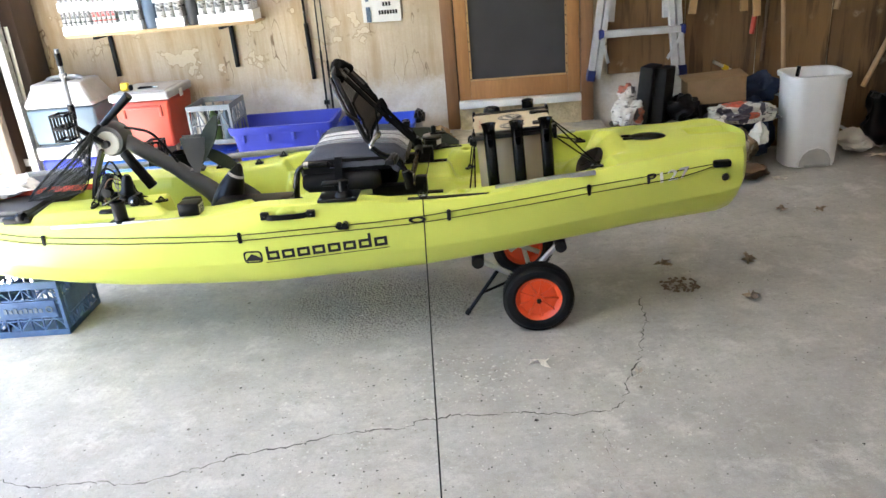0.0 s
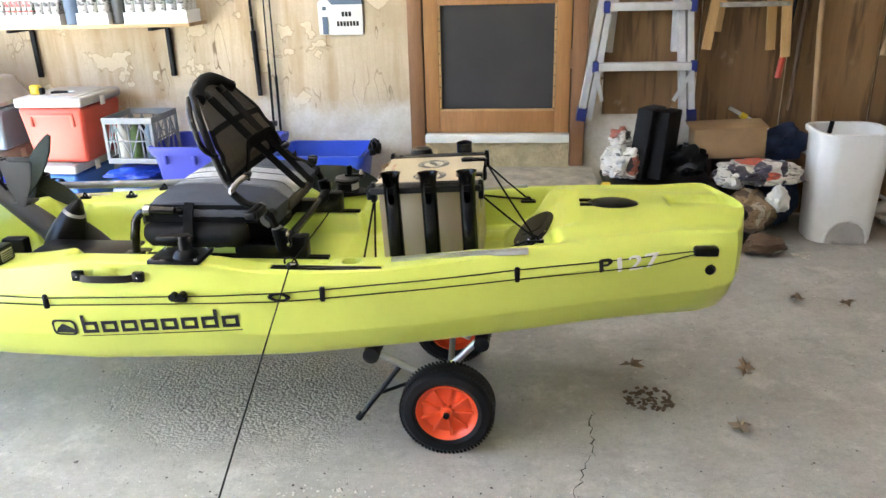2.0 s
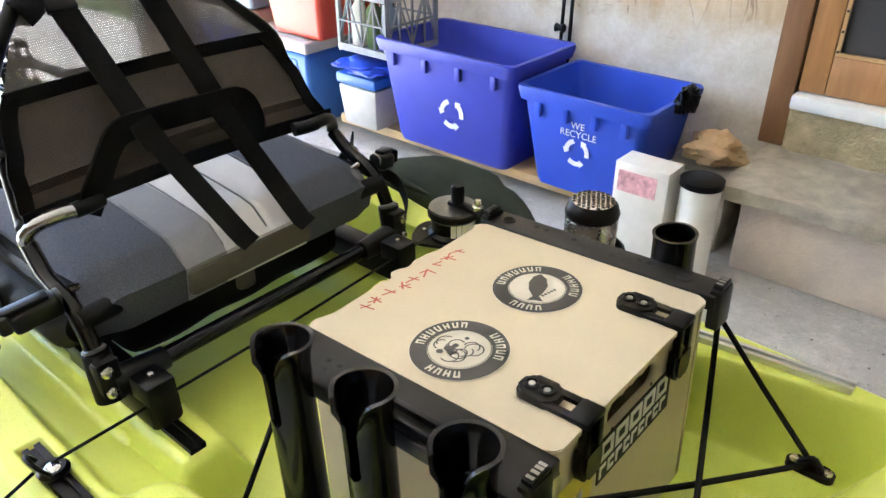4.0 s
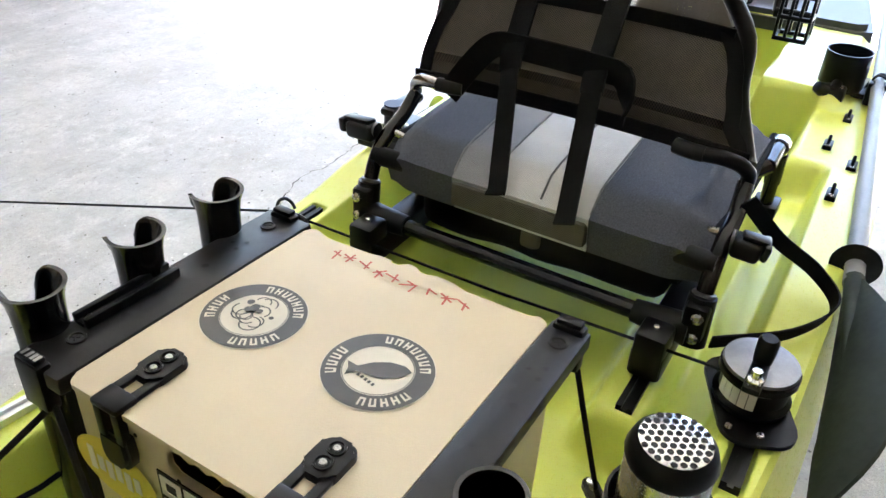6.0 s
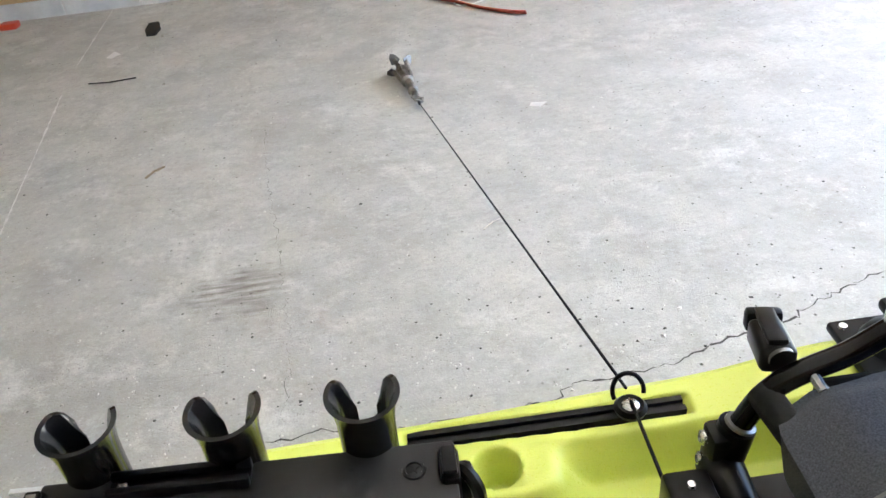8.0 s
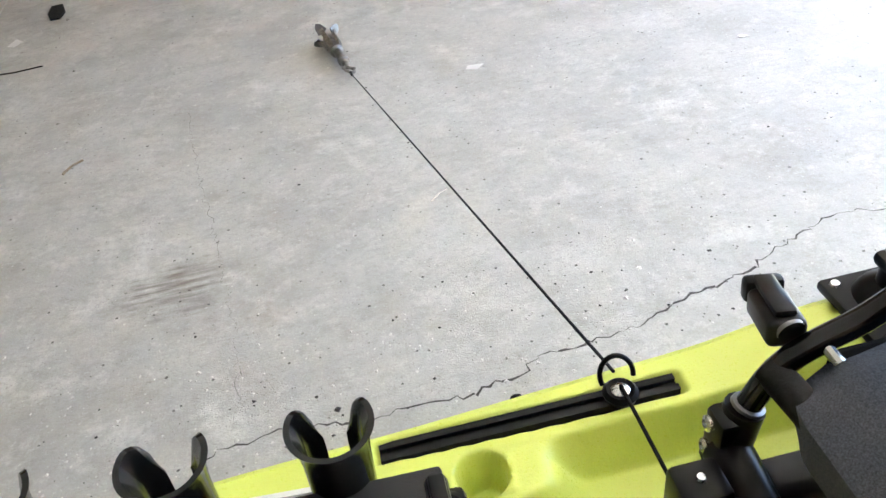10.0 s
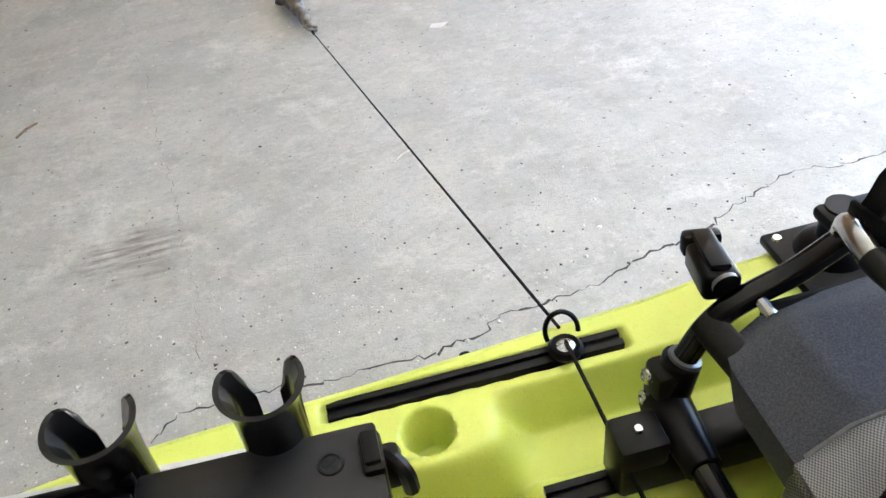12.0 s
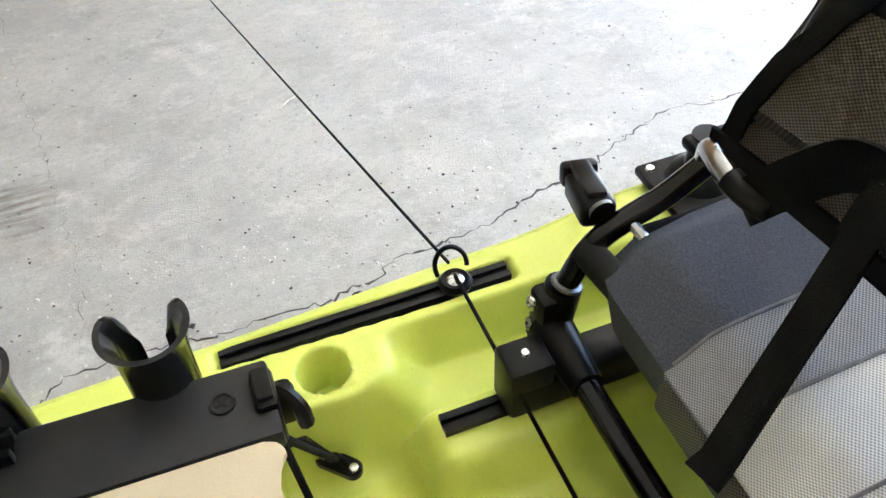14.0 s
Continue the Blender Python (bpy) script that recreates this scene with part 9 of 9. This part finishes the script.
part("cloth", prism(bmesh.new(), [(-0.03, -0.12), (0.03, -0.12), (0.045, 0.0), (0.03, 0.11), (-0.02, 0.12), (-0.045, 0.02)], 0.008, Matrix.Translation((1.855, -0.925, 0)) @ pose(0, 0, 0, 0, 0, 10), 0.003), RUBBER, fe)
tagged(part("wire", tube(bmesh.new(), [(1.77, -0.18, 0.004), (1.89, -0.165, 0.004), (2.0, -0.18, 0.004)], 0.003, 6), CORD), "short black wire lying on the floor", "wire")
tagged(part("mop_pad", box(bmesh.new(), -2.50, -2.20, 4.62, 4.73, 0.0, 0.03, 0.010, Matrix.Translation((-2.35, 4.76, 0)) @ pose(0, 0, 0, 0, 0, -20) @ Matrix.Translation((2.35, -4.76, 0))), PALEB), "pale blue mop pad on the floor by the door post", "mop")
bro = thing("broom", (-2.49, 4.84, 0.0), "white-handled broom leaning by the garage door", "broom")
part("handle", tube(bmesh.new(), [(-2.493, 4.84, 0.03), (-2.497, 4.90, 1.25)], 0.012, 10), OFFW, bro)
part("brush", box(bmesh.new(), -2.56, -2.482, 4.80, 4.88, 0.0, 0.06, 0.008), GREYP, bro)

# ---- leaves, paper and grit on the floor ----
def leaf(x, y, s, mt, seed, label):
    rng = random.Random(seed)
    poly = []
    n = 14
    for k in range(n):
        a = 2 * math.pi * k / n
        r = s * (1.0 if k % 2 == 0 else 0.45) * rng.uniform(0.7, 1.15) * 1.35
        poly.append((r * math.cos(a) * 1.3, r * math.sin(a) * 0.8))
    bm = bmesh.new()
    c = bm.verts.new((0, 0, 0.012))
    vs = [bm.verts.new((px, py, 0.002 + rng.uniform(0, 0.030))) for px, py in poly]
    for k in range(n):
        bm.faces.new((c, vs[k], vs[(k + 1) % n]))
    tube(bm, [(0, 0, 0.010), (-s * 1.5, s * 0.4, 0.004)], 0.0012, 5)
    bmesh.ops.transform(bm, matrix=Matrix.Translation((x, y, 0.001)) @ pose(0, 0, 0, 0, 0, rng.uniform(0, 360)), verts=bm.verts)
    ob = part("leaf", bm, mt)
    tagged(ob, label, "leaf", "leaves on the floor")
for i, (x, y, s, mt) in enumerate(((0.674, 2.563, 0.032, PALEAF), (1.738, 3.404, 0.035, LEAF), (1.625, 3.019, 0.035, LEAF), (1.326, 3.401, 0.03, LEAF), (2.123, 4.038, 0.03, LEAF), (2.314, 3.994, 0.028, LEAF), (1.031, 2.462, 0.018, PALEAF), (-0.111, 4.07, 0.022, PALEAF), (0.066, 4.128, 0.018, LEAF), (3.05, 4.90, 0.05, PALEAF), (2.30, 4.55, 0.03, PALEAF), (2.6, 3.4, 0.022, LEAF), (2.9, 4.2, 0.022, LEAF))):
    leaf(x, y, s, mt, i + 1, "curled pale dry leaf on the concrete" if mt is PALEAF else "curled brown dry leaf on the concrete")
cone = thing("seed_husks", (1.359, 3.184, 0.0), "brown patch of crushed leaf on the concrete", "leaf litter", kind="stuff")
bm = bmesh.new()
rng = random.Random(21)
for k in range(70):
    a, r = rng.uniform(0, 6.3), 0.075 * rng.random() ** 0.5
    c = Vector((1.359 + r * math.cos(a) * 1.2, 3.184 + r * math.sin(a), 0.002))
    box(bm, -0.008, 0.008, -0.005, 0.005, 0, 0.003, 0, Matrix.Translation(c) @ pose(0, 0, 0, rng.uniform(-20, 20), rng.uniform(-20, 20), rng.uniform(0, 180)))
part("husk_bits", bm, HUSK, cone, kind="stuff", flat=True)
pp = thing("newspaper", (3.07, 4.53, 0.0), "folded pale newspaper lying on the floor", "newspaper")
for k in range(3):
    m = Matrix.Translation((3.08, 4.53, 0.003 + 0.006 * k)) @ pose(0, 0, 0, 2, -2 * k, 10 + 9 * k)
    part("sheet", box(bmesh.new(), -0.13, 0.13, -0.06, 0.06, 0, 0.005, 0.001, m), PAPER, pp)

tagged(part("twig", tube(bmesh.new(), [(0.295, 1.52, 0.004), (0.264, 1.489, 0.006), (0.239, 1.473, 0.003)], 0.0022, 6), PALEAF), "thin pale twig on the concrete", "twig")
tagged(part("twig", tube(bmesh.new(), [(1.474, 0.888, 0.004), (1.45, 0.845, 0.006), (1.419, 0.812, 0.003)], 0.004, 6), LEAF), "short brown twig on the concrete", "twig")
for x, y, w in ((-0.032, 0.703, 0.035), (1.977, -0.564, 0.045), (-1.012, 0.896, 0.02)):
    tagged(part("paper_scrap", prism(bmesh.new(), [(-w, -0.6 * w), (0.8 * w, -0.7 * w), (w, 0.3 * w), (-0.2 * w, 0.7 * w)], 0.002, Matrix.Translation((x, y, 0.001)) @ pose(0, 0, 0, 2, 3, 400 * x)), PAPER), "small pale paper scrap on the concrete", "paper", "paper scraps")


def grit(name, count, seed, mt, label, size, zone):
    rng = random.Random(seed)
    bm = bmesh.new()
    for k in range(count):
        x0, x1, y0, y1 = zone
        x, y = rng.uniform(x0, x1), rng.uniform(y0, y1)
        s = size * rng.uniform(0.4, 1.0) * (2.0 if rng.random() < 0.06 else 1.0)
        h = s * rng.uniform(0.3, 0.8)
        a = rng.uniform(0, 6.28)
        n = rng.choice((3, 4, 5))
        top = bm.verts.new((x, y, h))
        vs = [bm.verts.new((x + s * rng.uniform(0.6, 1.2) * math.cos(a + 2 * math.pi * i / n), y + s * rng.uniform(0.6, 1.2) * math.sin(a + 2 * math.pi * i / n), 0.0004)) for i in range(n)]
        for i in range(n):
            bm.faces.new((top, vs[i], vs[(i + 1) % n]))
    return solo(name, bm, mt, label, "grit", kind="stuff", flat=True)
FLOORZONE = (-2.4, 3.2, -1.3, 4.6)
grit("dark_grit", 1700, 1, DCHIP, "scattered dark grit on the concrete floor", 0.0034, FLOORZONE)
grit("pale_grit", 1900, 2, STONEW, "scattered pale stone chips on the concrete floor", 0.0046, FLOORZONE)
grit("brown_grit", 380, 3, CHIP, "scattered brown dirt crumbs on the concrete floor", 0.006, FLOORZONE)
grit("pale_grit", 420, 4, STONEW, "pale chips along the floor crack", 0.0055, (-0.3, 1.3, 1.95, 2.7))
grit("pale_grit", 90, 6, STONEW, "cluster of pale chips broken out of the concrete", 0.008, (0.22, 0.62, 2.34, 2.64))
grit("dark_grit", 160, 5, DCHIP, "dark chips along the floor crack", 0.005, (-0.6, 1.2, 1.8, 2.7))

# ---- shrubs outside the garage ----
def shrub(x, y, w, h, seed):
    th = thing("shrub", (x, y, -0.03), "sunlit green shrub outside on the lawn", "shrub")
    rng = random.Random(seed)
    part("stem", tube(bmesh.new(), [(x, y, -0.05), (x + 0.1, y, h * 0.5)], [0.06, 0.02], 8), POSTW, th)
    bm = bmesh.new()
    for k in range(1500):
        a, e, r = rng.uniform(0, 6.28), rng.uniform(-0.4, 1.5), rng.random() ** 0.4
        c = Vector((x + w * r * math.cos(a) * math.cos(e), y + w * r * math.sin(a) * math.cos(e), h * 0.45 + h * 0.55 * r * math.sin(e)))
        u = Vector((rng.uniform(-1, 1), rng.uniform(-1, 1), rng.uniform(-1, 1))).normalized()
        v = u.orthogonal().normalized()
        s = rng.uniform(0.05, 0.11)
        bm.faces.new([bm.verts.new(c + p) for p in (-u * s, v * s * 0.5, u * s, -v * s * 0.5)])
    part("leaves", bm, FOLIAGE, th, kind="stuff", flat=True)
for i, (x, y, w, h) in enumerate(((-11, 9.5, 1.3, 1.8), (-14, 7.5, 1.6, 2.4), (-9, 12.5, 1.5, 2.2), (-16, 12, 2.2, 3.5), (-18, 4, 2.0, 3.0), (-19, -2, 2.4, 3.4))):
    shrub(x, y, w, h, 50 + i)

# painted blocks of the front wall's foot
BLK = to_mesh("block", box(bmesh.new(), -0.226, 0.226, -1.59, -1.458, -0.01, 0.1045, 0.004), BLOCK, True)
for k in range(15):
    ob = new("block", BLK)
    ob.parent, ob.matrix_parent_inverse = wall_s, WORLD[wall_s.name].inverted()
    ob.location = (1.349 + 0.466 * (k - 8), 0, 0)
